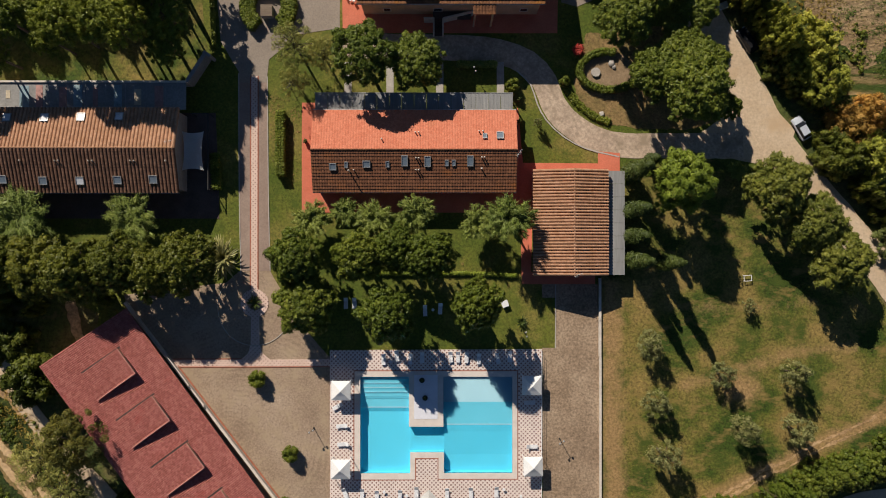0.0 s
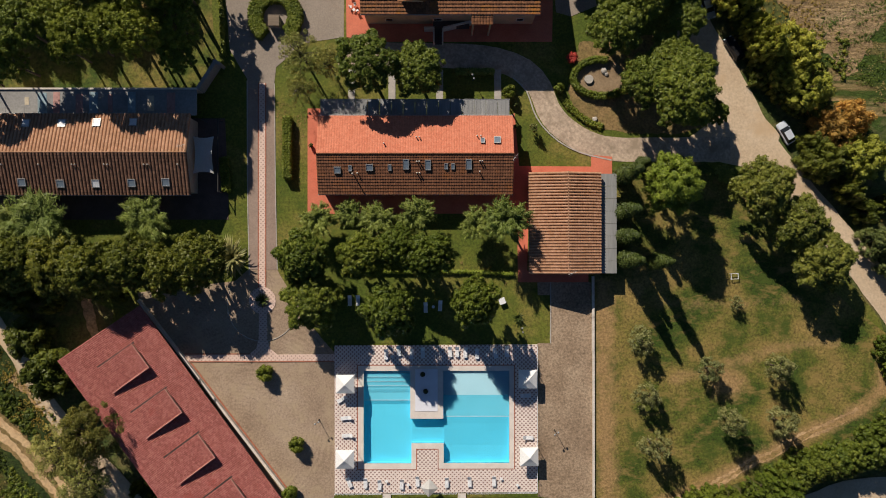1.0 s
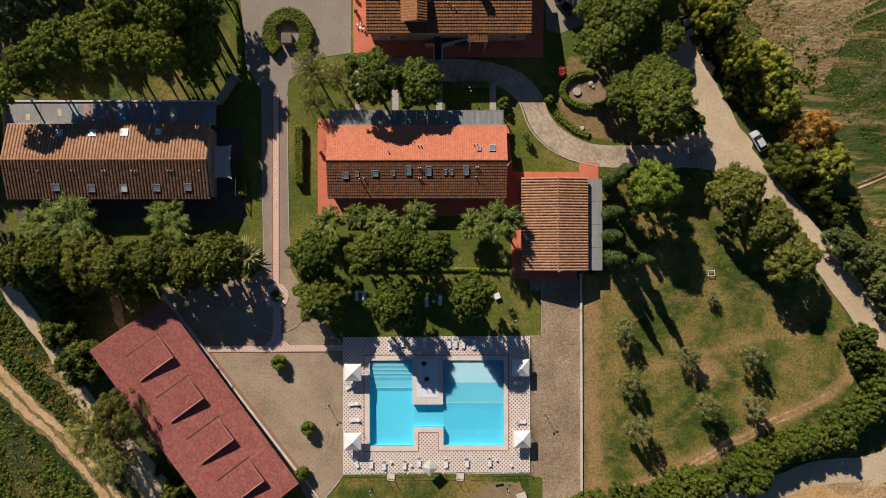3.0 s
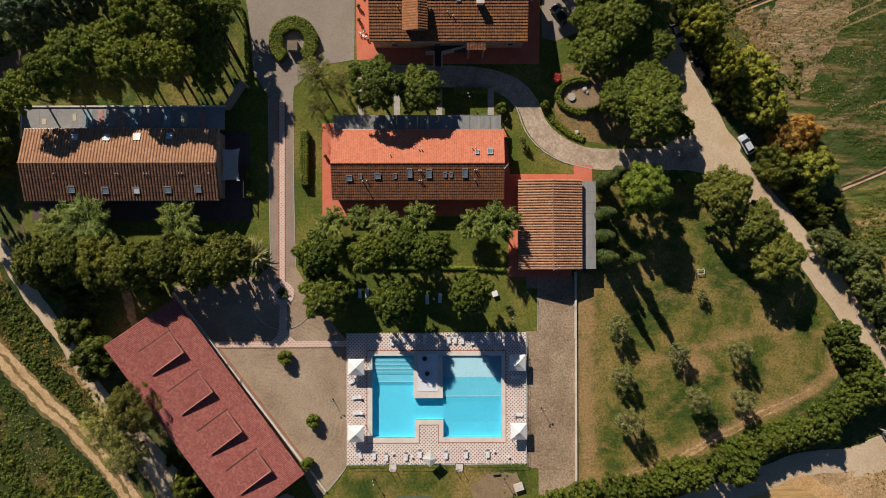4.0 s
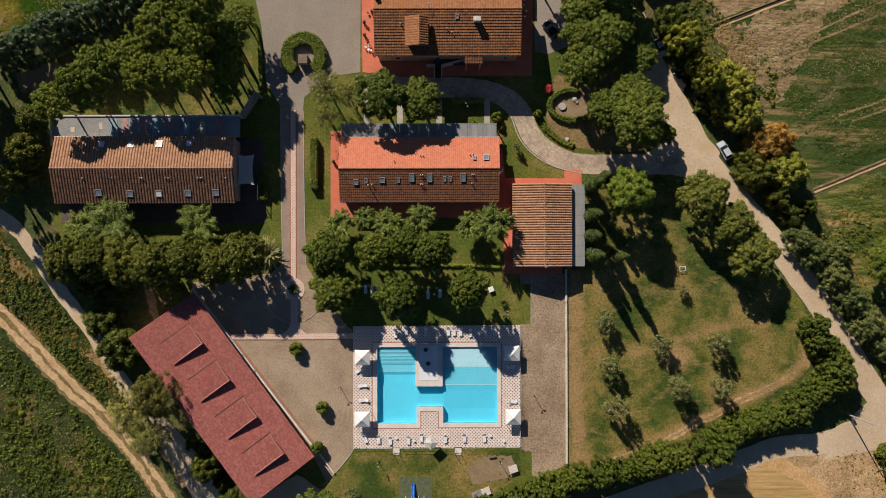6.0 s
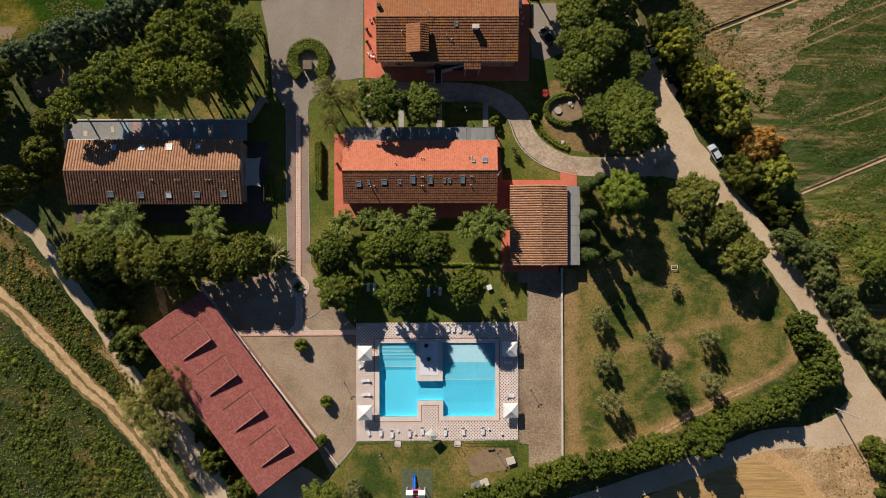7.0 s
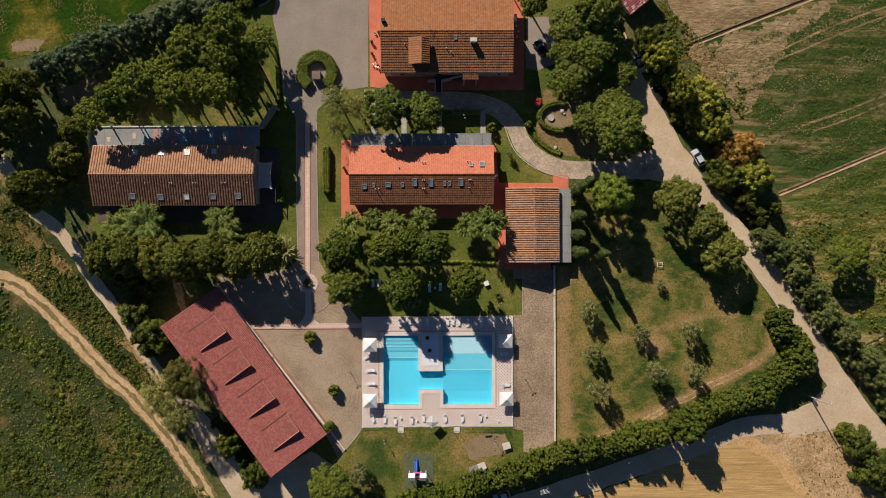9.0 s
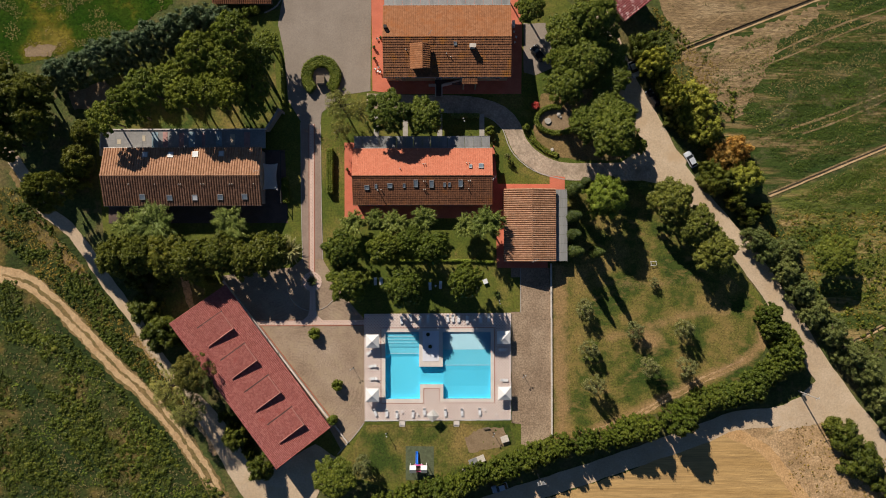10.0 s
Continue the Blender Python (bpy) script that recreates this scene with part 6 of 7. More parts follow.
plant(PINES, [(-24.7, -53.4, 5.6)], "trees by the playground", 0.62, 26)
plant(OLIVES, [(-18.2, -51.1, 2.9)], "trees by the playground", 1.3, 27)
# the tall boundary hedge
hedge_rng = random.Random(5)
line = smooth_line([(-14, -61.5), (-2.7, -57.6), (6.6, -54.7), (15.8, -51.4), (23.7, -48.3), (33, -46), (42.2, -44), (46, -42.6)], 3.2)
plant(LAURELS, [(q.x + hedge_rng.uniform(-0.5, 0.5), q.y + hedge_rng.uniform(-0.5, 0.5), 3.5 + hedge_rng.random() * 0.7) for q in line], "boundary hedge", 1.4, 28)
line = smooth_line([(60.2, -38), (64, -36.2), (69.8, -34.2), (75, -31.2), (80.2, -28), (81.8, -24.6), (79.7, -20.4), (76.9, -16.8)], 3.4)
plant(LAURELS, [(q.x + hedge_rng.uniform(-0.7, 0.7), q.y + hedge_rng.uniform(-0.7, 0.7), 3.9 + hedge_rng.random() * 0.7) for q in line], "boundary hedge", 0.92, 29)
plant(LAURELS, [(47.9, -42.2, 4.4), (55.2, -40.2, 4.7)], "boundary hedge", 1.5, 30)
plant(TOPIARY, [(11.8, 27.4, 1.3), (20.3, 28, 1.1), (-29.8, -20.5, 1.75), (-24.4, -32.7, 1.65), (-25.6, -41.0, 1.6)], "clipped round bushes", 1.0, 31)


plant(TOPIARY, [(-49.9, 55.3, 1.2), (-47.9, 55.6, 1.2), (-45.9, 55.9, 1.3), (-43.9, 56.1, 1.4)], "clipped shrubs by the barn", 1.0, 47)


def hedge(label, pts, width, height, material=HEDGE_L, seed=1):
    """A clipped hedge along a line: an inner body with leaves over top and sides."""
    rng = np.random.default_rng(seed)
    pf = []
    for q in smooth_line(pts, 0.42):
        for off in np.arange(-width / 2 + 0.3, width / 2 - 0.25, 0.45):
            for z in np.arange(0.3, height - 0.2, 0.55):
                pf.append((q.x + rng.normal() * 0.05, q.y + off + rng.normal() * 0.05, z + 0.1, 0.4) if abs(pts[0][1] - pts[-1][1]) < abs(pts[0][0] - pts[-1][0]) else (q.x + off + rng.normal() * 0.05, q.y + rng.normal() * 0.05, z + 0.1, 0.4))
    ob = new("hedge", leaf_mesh("hedge", pf, 48, 0.24, material, rng, up=0.4, core=0.8))
    return tagged(ob, label, "hedge")


hedge("clipped green hedge on the lawn", [(-25.9, 22.9), (-25.9, 18), (-25.9, 12.8)], 1.9, 1.7, HEDGE_L, 1)
hedge("clipped hedge beside a shaded terrace", [(-36.8, 16), (-36.6, 13), (-36.4, 10.6)], 1.8, 1.5, HEDGE_L, 2)
hedge("long narrow hedge along the forecourt", [(-38.4, 47), (-37.4, 42), (-36.9, 34)], 0.9, 1.2, HEDGE_L, 3)
hedge("low clipped hedge behind the house", [(3, 31), (6, 31), (9, 31)], 1.2, 1.1, WISP_L, 4)
hedge("low bright hedge on the lawn", [(-15, -3.2), (-5, -3.2), (4.7, -3.2), (12.5, -3.6)], 1.0, 1.0, BRIGHT_L, 5)


def ring_hedge(label, cx, cy, rx, ry, a0, a1, width, height, material, seed):
    rng = np.random.default_rng(seed)
    pf = []
    n = int((rx + ry) / 2 * radians(a1 - a0) / 0.42)
    for k in range(n):
        a = radians(a0 + (a1 - a0) * k / n)
        for o in np.arange(-width / 2 + 0.25, width / 2 - 0.2, 0.45):
            for z in np.arange(0.3, height - 0.15, 0.5):
                pf.append((cx + (rx + o) * math.cos(a) + rng.normal() * 0.06, cy + (ry + o) * math.sin(a) + rng.normal() * 0.06, z, 0.4 + 0.08 * rng.random()))
    ob = new("hedge", leaf_mesh("hedge", pf, 48, 0.24, material, rng, up=0.4, core=0.8))
    return tagged(ob, label, "hedge")


ring_hedge("horseshoe hedge round an old well", -28.2, 40.3, 3.5, 3.7, -50, 240, 2.4, 1.9, HEDGE_L, 6)
ring_hedge("curved clipped hedge round a flower bed", 27.7, 29.9, 5.0, 3.3, 80, 340, 1.3, 1.2, HEDGE_L, 7)
ring_hedge("clipped hedge curving with the drive", 31, 31.5, 11.4, 10.6, 205, 255, 1.3, 0.9, HEDGE_L, 8)


def rosette(label, x, y, r, count, material, seed, name="agave", rise=0.55):
    rng = random.Random(seed)
    bm = bmesh.new()
    for k in range(count):
        a, t = rng.random() * 6.283, rng.random()
        ln = r * (0.65 + 0.45 * rng.random())
        d, s = Vector((math.cos(a), math.sin(a), 0)), Vector((-math.sin(a), math.cos(a), 0))
        wd = 0.07 * r * (0.7 + 0.6 * rng.random())
        prev = None
        for i in range(5):
            u = i / 4
            c = d * (ln * u * (0.5 + 0.5 * (1 - t))) + Vector((0, 0, 0.3 + rise * ln * (u * (0.6 + t) - u * u * (0.7 - 0.2 * t))))
            hw = wd * (1 - u) ** 0.6 + 0.01
            row = [bm.verts.new(c + s * hw), bm.verts.new(c - Vector((0, 0, hw * 0.5))), bm.verts.new(c - s * hw)]
            if prev:
                bm.faces.new((prev[0], prev[1], row[1], row[0]))
                bm.faces.new((prev[1], prev[2], row[2], row[1]))
            prev = row
    cyl(bm, 0.25, 0.15, 0, 0.6, 8)
    return solo(name, bm, material, label, "plant", at=Matrix.Translation((x, y, 0.05)))


rosette("large spiky yucca with long grey-green blades", -35.6, -0.9, 4.2, 90, YUCCA_L, 3, "yucca", 0.9)
rosette("spiky dark plant in a round bed", -30.55, -8.3, 1.7, 40, CYP_L, 4, "yucca", 0.7)
rosette("small spiky agave on the lawn", 13.3, -11.4, 1.5, 36, CYP_L, 5)

# flowering shrub by the drive
ob = new("flowering_shrub", leaf_mesh("flowering_shrub", [(0.5 * math.cos(k), 0.5 * math.sin(k), 0.9 + 0.1 * (k % 3), 0.6) for k in range(6)], 60, 0.25, FLOWER, np.random.default_rng(6)))
ob.location = (22.6, 33.2, 0)
tagged(ob, "shrub covered in red blossom", "shrub")

# weeds and tufts over the rough ground
rng = np.random.default_rng(9)


def tufts(name, label, boxes, total, material, lo, hi, keep, leaf=0.3, count=12, core=0.0, flat=0.1):
    """Low tangles of leaves where keep() lets them grow."""
    pf = []
    while len(pf) < total:
        x0, y0, x1, y1 = boxes[int(rng.integers(len(boxes)))]
        x, y = x0 + (x1 - x0) * rng.random(), y0 + (y1 - y0) * rng.random()
        if keep(x, y):
            s = lo + (hi - lo) * rng.random() ** 2
            pf.append((x, y, s * flat, s))
    ob = new(name, leaf_mesh(name, pf, count, leaf, material, rng, up=0.45, core=core))
    return tagged(ob, label, "weeds", kind="stuff")


def lush(x, y, seed=3.0):
    return noise.noise((x * 0.09, y * 0.09, seed)) + 0.6 * noise.noise((x * 0.3, y * 0.3, seed)) + 0.25 * rng.random()


def streak(x, y):
    """Growth drawn out along the crop rows."""
    u, v = 0.93 * x + 0.36 * y, 0.93 * y - 0.36 * x
    return noise.noise((u * 0.035, v * 0.3, 2.0)) + 0.7 * noise.noise((u * 0.12, v * 1.1, 7.0)) + 0.3 * rng.random()


west_field = lambda x, y: y < -12 - 1.02 * (x + 95) - 3 or x < -101
west_verge = lambda x, y: -9 - 1.0 * (x + 95) + 1.5 < y < 3 - 1.25 * (x + 89) - 3 and x < -58
tufts("weeds", "tangled green weeds on the west field", [(-112, -66, -50, -8)], 3900, WEED_L, 0.22, 0.85, lambda x, y: west_field(x, y) and lush(x, y) > 0.1, 0.34, 14, 0.6, 0.0)
tufts("bright_weeds", "yellow-green weed clumps on the west field", [(-112, -66, -50, -8)], 900, BRIGHT_L, 0.2, 0.6, lambda x, y: west_field(x, y) and lush(x, y, 11.0) > 0.3, 0.3, 12, 0.5, 0.0)
tufts("weed_bushes", "low sprawling bushes on the west field", [(-112, -66, -50, -8)], 300, WEED_L, 0.6, 1.5, lambda x, y: west_field(x, y) and lush(x, y) > 0.12, 0.42, 56, 0.6, 0.0)
tufts("dry_weeds", "ochre dry weeds on the west field", [(-112, -66, -50, -8)], 1200, STRAW_L, 0.2, 0.6, lambda x, y: west_field(x, y) and lush(x, y) < 0.0)
tufts("verge_weeds", "weeds between the lane and the farm track", [(-106, -44, -58, 14)], 1300, WEED_L, 0.25, 0.9, lambda x, y: west_verge(x, y) and lush(x, y) > 0.05, 0.3, 14, 0.5, 0.3)
tufts("dry_verge_weeds", "dry weeds between the lane and the farm track", [(-106, -44, -58, 14)], 900, DRY_WEED_L, 0.25, 0.7, lambda x, y: west_verge(x, y) and lush(x, y) < 0.1)
tufts("meadow_weeds", "patchy growth over the northern meadow", [(-108, 44, -66, 64)], 1800, STRAW_L, 0.1, 0.3, lambda x, y: y > 47 + 0.35 * (x + 80) and lush(x, y, 6.0) > 0.25, 0.22)
tufts("roadside_weeds", "rough growth along the eastern road", [(50, 20, 66, 58), (76, -30, 110, 8)], 1500, DRY_WEED_L, 0.2, 0.6, lambda x, y: (84 < x + y < 108 or (x > 74 and x + y > 77 and y < 8)) and lush(x, y) > 0)
tufts("roadside_growth", "green growth along the eastern road", [(50, 20, 70, 58), (76, -30, 110, 8)], 900, WEED_L, 0.25, 0.9, lambda x, y: (84 < x + y < 108 or (x > 74 and x + y > 77 and y < 8)) and lush(x, y) < 0.2, 0.3, 14, 0.5, 0.3)
tufts("crop_plants", "green crop plants in broken rows", [(62, 10, 112, 64)], 8200, CROP_L, 0.18, 0.5, lambda x, y: y < 46.1 + 0.383 * (x - 56.6) - 2.5 and x + 0.9 * y > 98 and streak(x, y) + (x - 86) * 0.012 - max(0.0, (y - 34) * 0.015) > 0.1 and abs(y - 12 - 0.415 * (x - 78)) > 2, 0.24, 9)
tufts("crop_stubble", "straw-coloured tufts between crop rows", [(66, 10, 112, 62)], 2600, STRAW_L, 0.14, 0.4, lambda x, y: y < 46.1 + 0.383 * (x - 56.6) - 3 and x + 0.9 * y > 100 and streak(x, y) < 0.05 and abs(y - 12 - 0.415 * (x - 78)) > 2, 0.26, 8)
tufts("soil_weeds", "scattered weeds on bare soil", [(54, 30, 100, 62)], 260, WEED_L, 0.1, 0.28, lambda x, y: x + y > 104 and lush(x, y) > 0.3, 0.2)
tufts("maize_plants", "sparse crop on brown soil", [(82, -22, 112, 24)], 2200, HEDGE_L, 0.18, 0.45, lambda x, y: y < 9 + 0.41 * (x - 78) and x + y > 85 and y > -24 + 0.45 * (x - 95) + 3 and streak(x, y) > -0.05, 0.3, 9)
tufts("junction_weeds", "dry tufts on waste ground", [(82, -62, 108, -42)], 240, DRY_WEED_L, 0.15, 0.5, lambda x, y: x + 1.35 * y < 37 and x + y > 26)


# ---- terrace furniture ----
def gazebo(m, s=1.55, z=2.15, peak=3.1):
    g = root("gazebo", m, "white canvas gazebo with a pyramid roof", "gazebo", "gazebos round the pool")
    bm = bmesh.new()
    c = [bm.verts.new((x * s, y * s, z)) for x, y in ((-1, -1), (1, -1), (1, 1), (-1, 1))]
    lo = [bm.verts.new((x * s, y * s, z - 0.28)) for x, y in ((-1, -1), (1, -1), (1, 1), (-1, 1))]
    mid = [bm.verts.new((x * s * 0.5, y * s * 0.5, z + (peak - z) * 0.46)) for x, y in ((-1, -1), (1, -1), (1, 1), (-1, 1))]
    top = bm.verts.new((0, 0, peak))
    for k in range(4):
        j = (k + 1) % 4
        bm.faces.new((c[k], c[j], mid[j], mid[k]))
        bm.faces.new((mid[k], mid[j], top))
        bm.faces.new((lo[k], lo[j], c[j], c[k]))
    part("canopy", bm, CANVAS, g)
    for x, y in ((-1, -1), (1, -1), (1, 1), (-1, 1)):
        part("pole", boxed(x * (s - 0.08) - 0.04, y * (s - 0.08) - 0.04, 0, x * (s - 0.08) + 0.04, y * (s - 0.08) + 0.04, z), PLASTIC, g)
    return g


g0 = gazebo(pose(-16.05, -22.3, DZ))
for x, y, a in ((14.8, -21.5, 0), (-16.1, -35.0, 0), (15.0, -34.6, 1)):
    copy_thing(g0, pose(x, y, DZ, 0, 0, a))


def parasol(m, r=1.1, z=2.3):
    """A square canvas parasol on one pole."""
    p_ = root("parasol", m, "white square canvas parasol on a pole", "parasol")
    bm = bmesh.new()
    rim = [bm.verts.new((x * r, y * r, z)) for x, y in ((-1, -1), (1, -1), (1, 1), (-1, 1))]
    top = bm.verts.new((0, 0, z + 0.55))
    for k in range(4):
        bm.faces.new((rim[k], rim[(k + 1) % 4], top))
    bmesh.ops.solidify(bm, geom=bm.faces[:], thickness=0.02)
    part("canopy", bm, CANVAS, p_)
    bm = bmesh.new()
    cyl(bm, 0.03, 0.03, 0, z + 0.5, 8)
    part("pole", bm, WOOD, p_)
    bm = bmesh.new()
    cyl(bm, 0.3, 0.26, 0, 0.12, 12)
    part("base", bm, CONCRETE, p_)


parasol(pose(-1.9, -39.75, DZ, 0, 0, 42))


def sunbed(m, tint=PLASTIC):
    s = root("sunbed", m, "white plastic sunbed with a raised back", "sunbed", "sunbeds round the pool")
    bm = bmesh.new()
    box(bm, -0.34, -0.95, 0.28, 0.34, 0.35, 0.34, 0.02)
    for k in range(9):
        box(bm, -0.3, -0.9 + k * 0.14, 0.34, 0.3, -0.8 + k * 0.14, 0.365)
    part("bed", bm, tint, s)
    bm = bmesh.new()
    box(bm, -0.34, 0, 0, 0.34, 0.68, 0.06, 0.02, Matrix.Translation((0, 0.35, 0.3)) @ Matrix.Rotation(radians(32), 4, "X"))
    part("backrest", bm, tint, s)
    for x in (-0.3, 0.24):
        for y in (-0.8, 0.25):
            part("leg", boxed(x, y, 0, x + 0.06, y + 0.06, 0.28), tint, s)
    return s


b0 = sunbed(pose(-9.3, -17.5, DZ))
for x, y, a in ((-7.1, -16.9, 8), (-4.9, -17.4, -4), (-3.0, -17.2, 0), (1.7, -17.1, 3), (2.9, -17.1, 0), (4.3, -17.2, -2), (6.3, -17.4, 0), (9.4, -17.3, 10), (11.4, -17, 0),
                (-16.1, -28.4, -82), (-15.9, -31.4, -86), (-16.8, -25.2, -60), (14.6, -24.6, 92), (15.0, -31.8, 88),
                (-12.8, -39.5, 0), (-10.4, -39.8, 0), (-6.6, -39.7, -3), (-3.9, -39.2, 0), (1.1, -39.4, 0), (5, -39.3, 3), (9.2, -39.2, 0), (-15.6, -39.4, 20)):
    copy_thing(b0, pose(x, y, DZ, 0, 0, a))
for x, y, a in ((-15.5, -8.3, 0), (-14.1, -8.3, 0), (-2.5, -9.5, 2), (0, -9.2, -3)):
    copy_thing(b0, pose(x, y, 0.09, 0, 0, a))


def side_table(m, r=0.25, z=0.45):
    t = root("side_table", m, "small round white side table", "table", "side tables round the pool")
    bm = bmesh.new()
    cyl(bm, r, r, z - 0.03, z, 16)
    part("top", bm, PLASTIC, t)
    bm = bmesh.new()
    cyl(bm, 0.16, 0.05, 0, 0.08, 10)
    cyl(bm, 0.035, 0.035, 0.08, z - 0.03, 8)
    part("stem", bm, PLASTIC, t)
    return t


t0 = side_table(pose(-8.2, -17.9, DZ))
for x, y in ((-9.2, -39.2), (-5.5, -39.8), (7.9, -17.6), (10.4, -38.8), (13.2, -39.9)):
    copy_thing(t0, pose(x, y, DZ))
copy_thing(t0, pose(-1.2, -9.4, 0.09))


def garden_table(m):
    t = root("garden_table", m, "white square garden table on the lawn", "table")
    part("top", boxed(-0.55, -0.55, 0.7, 0.55, 0.55, 0.75, bevel=0.02), PLASTIC, t)
    for x in (-0.5, 0.42):
        for y in (-0.5, 0.42):
            part("leg", boxed(x, y, 0, x + 0.08, y + 0.08, 0.7), PLASTIC, t)
    return t


garden_table(pose(10.6, -8.4, 0.09, 0, 0, 20))


def rail(name, a, b, h, label):
    """A thin steel railing with upright posts and two bars."""
    a, b = Vector(a), Vector(b)
    r = root(name, Matrix.Translation(a), label, "railing")
    d = b - a
    n = max(1, round(d.length / 2.2))
    for k in range(n + 1):
        bm = bmesh.new()
        p = d * (k / n)
        rod(bm, p, p + Vector((0, 0, h)), 0.03)
        part("post", bm, PLASTIC, r)
    for z in (h, h * 0.5):
        bm = bmesh.new()
        rod(bm, Vector((0, 0, z)), d + Vector((0, 0, z)), 0.025)
        part("bar", bm, PLASTIC, r)
    return r


rail("terrace_rail", (-18.0, -41.3, DZ), (-10.1, -41.25, DZ), 1.0, "white metal railing along the terrace edge")
rail("terrace_rail", (-8.3, -41.25, DZ), (2.8, -41.2, DZ), 1.0, "white metal railing along the terrace edge")
rail("terrace_rail", (4.6, -41.2, DZ), (16.5, -41.1, DZ), 1.0, "white metal railing along the terrace edge")
rail("terrace_rail", (16.55, -41.0, DZ), (16.6, -16.2, DZ), 1.0, "thin railing along the gravel side of the terrace")
for x in (-9.2, 3.7):
    s = root("terrace_steps", Matrix.Translation((x, -41.9, 0)), "two pale stone steps up to the terrace", "steps", "terrace steps")
    part("step", boxed(-0.7, -0.55, 0.02, 0.7, 0.45, 0.3), COPING, s)
    part("step", boxed(-0.7, -0.95, 0.02, 0.7, -0.554, 0.16), COPING, s)
    for sx in (-0.62, 0.62):
        bm = bmesh.new()
        rod(bm, (sx, -0.85, 0.1), (sx, -0.85, 1.7), 0.05)
        part("gate_post", bm, IRON, s)


def lantern_post(m, h=2.6):
    l_ = root("garden_lamp", m, "dark iron garden lamp with a round globe", "lamp", "garden lamps")
    bm = bmesh.new()
    cyl(bm, 0.14, 0.1, 0, 0.25, 10)
    cyl(bm, 0.05, 0.04, 0.25, h, 8)
    part("post", bm, IRON, l_)
    bm = bmesh.new()
    rod(bm, (-0.35, 0, h - 0.1), (0.35, 0, h - 0.1), 0.03)
    part("arm", bm, IRON, l_)
    for x in (-0.35, 0.35):
        bm = bmesh.new()
        bmesh.ops.create_uvsphere(bm, u_segments=10, v_segments=8, radius=0.17)
        bmesh.ops.translate(bm, vec=(x, 0, h + 0.07), verts=bm.verts)
        part("globe", bm, ZINC, l_)
    return l_


l0 = lantern_post(pose(-20.8, -28.8, 0.07, 0, 0, 30))
for x, y in ((19.6, -30.6), (-24.5, 26.9), (-12.8, -44.3), (12.4, -44.3), (13.9, -13.2), (5.6, 29.6)):
    copy_thing(l0, pose(x, y, 0.05, 0, 0, x * 20))

# ---- playground ----
pl = root("climbing_frame", pose(-5.3, -52.3, 0.09), "play tower with a blue slide and pink and white panels", "playground tower")
for x in (-1.9, -0.7, 0.7, 1.9):
    for y in (-0.7, 0.7):
        part("post", boxed(x - 0.06, y - 0.06, 0, x + 0.06, y + 0.06, 2.4), PLASTIC, pl)
part("platform", boxed(-1.1, -0.75, 1.1, 1.1, 0.75, 1.2), WOOD, pl)
for x0, x1, mt in ((-1.9, -0.7, CANVAS), (0.7, 1.9, CANVAS)):
    bm = bmesh.new()
    gable_end(bm, [(-0.9, 2.4), (0.9, 2.4), (0, 3.0)], "x", x0 - 0.15, x1 + 0.15)
    part("roof", bm, mt, pl)
bm = bmesh.new()
box(bm, -1.1, 0.7, 1.2, 1.1, 0.78, 1.9)
box(bm, -1.95, 0.78, 2.25, 1.95, 0.9, 2.4)
part("panel", bm, PINK, pl, "pink railing panel")
bm = bmesh.new()
box(bm, -1.2, -0.8, 1.2, 1.2, -0.72, 1.8)
part("panel", bm, PINK, pl, "pink railing panel")
bm = bmesh.new()
pr = [(0.75, 1.2), (1.5, 0.95), (2.4, 0.55), (3.1, 0.25), (3.6, 0.2)]
for (y0, z0), (y1, z1) in zip(pr, pr[1:]):
    for xx, zz in ((-0.3, 0.22), (0.22, 0.22), (-0.3, 0.0)):
        w_ = 0.6 if zz == 0 else 0.08
        vs = [bm.verts.new(q) for q in ((xx, y0, z0), (xx + w_, y0, z0), (xx + w_, y1, z1), (xx, y1, z1), (xx, y0, z0 + 0.06 + zz), (xx + w_, y0, z0 + 0.06 + zz), (xx + w_, y1, z1 + 0.06 + zz), (xx, y1, z1 + 0.06 + zz))]
        for f in ((0, 1, 2, 3), (4, 5, 6, 7), (0, 1, 5, 4), (2, 3, 7, 6), (0, 3, 7, 4), (1, 2, 6, 5)):
            bm.faces.new([vs[k] for k in f])
bmesh.ops.recalc_face_normals(bm, faces=bm.faces)
part("slide", bm, BLUE, pl, "blue plastic slide").location = (-0.4, 0, 0)
bm = bmesh.new()
for y in (-1.9, -1.5, -1.1):
    rod(bm, (-1.6, y, 0.1), (-1.6, y, 0.2), 0.02)
rod(bm, (-1.6, -0.7, 2.3), (-1.8, -2.2, 0.0), 0.04)
rod(bm, (1.6, -0.7, 2.3), (1.9, -2.2, 0.0), 0.04)
part("brace", bm, PLASTIC, pl)

bx = root("storage_box", pose(8.5, -50.8, 0.05, 0, 0, 22), "grey wooden storage chest on the grass", "chest")
part("body", boxed(-1.9, -0.75, 0, 1.9, 0.75, 0.6, bevel=0.03), WOOD, bx)
part("lid", boxed(-1.95, -0.8, 0.6, 0.1, 0.8, 0.68, bevel=0.02), ZINC, bx)
part("lid", boxed(0.14, -0.8, 0.6, 1.95, 0.8, 0.7, bevel=0.02), WHITE_STONE, bx)
bm = bmesh.new()
cyl(bm, 0.6, 0.6, 0, 0.45, 16)
tb = root("round_stone_seat", pose(5.6, -52.9, 0.05), "round pale stone seat", "seat")
part("seat", bm, CONCRETE, tb)
tp = root("picnic_table", pose(15.1, -45.7, 0.08, 0, 0, 18), "square pale picnic table", "table")
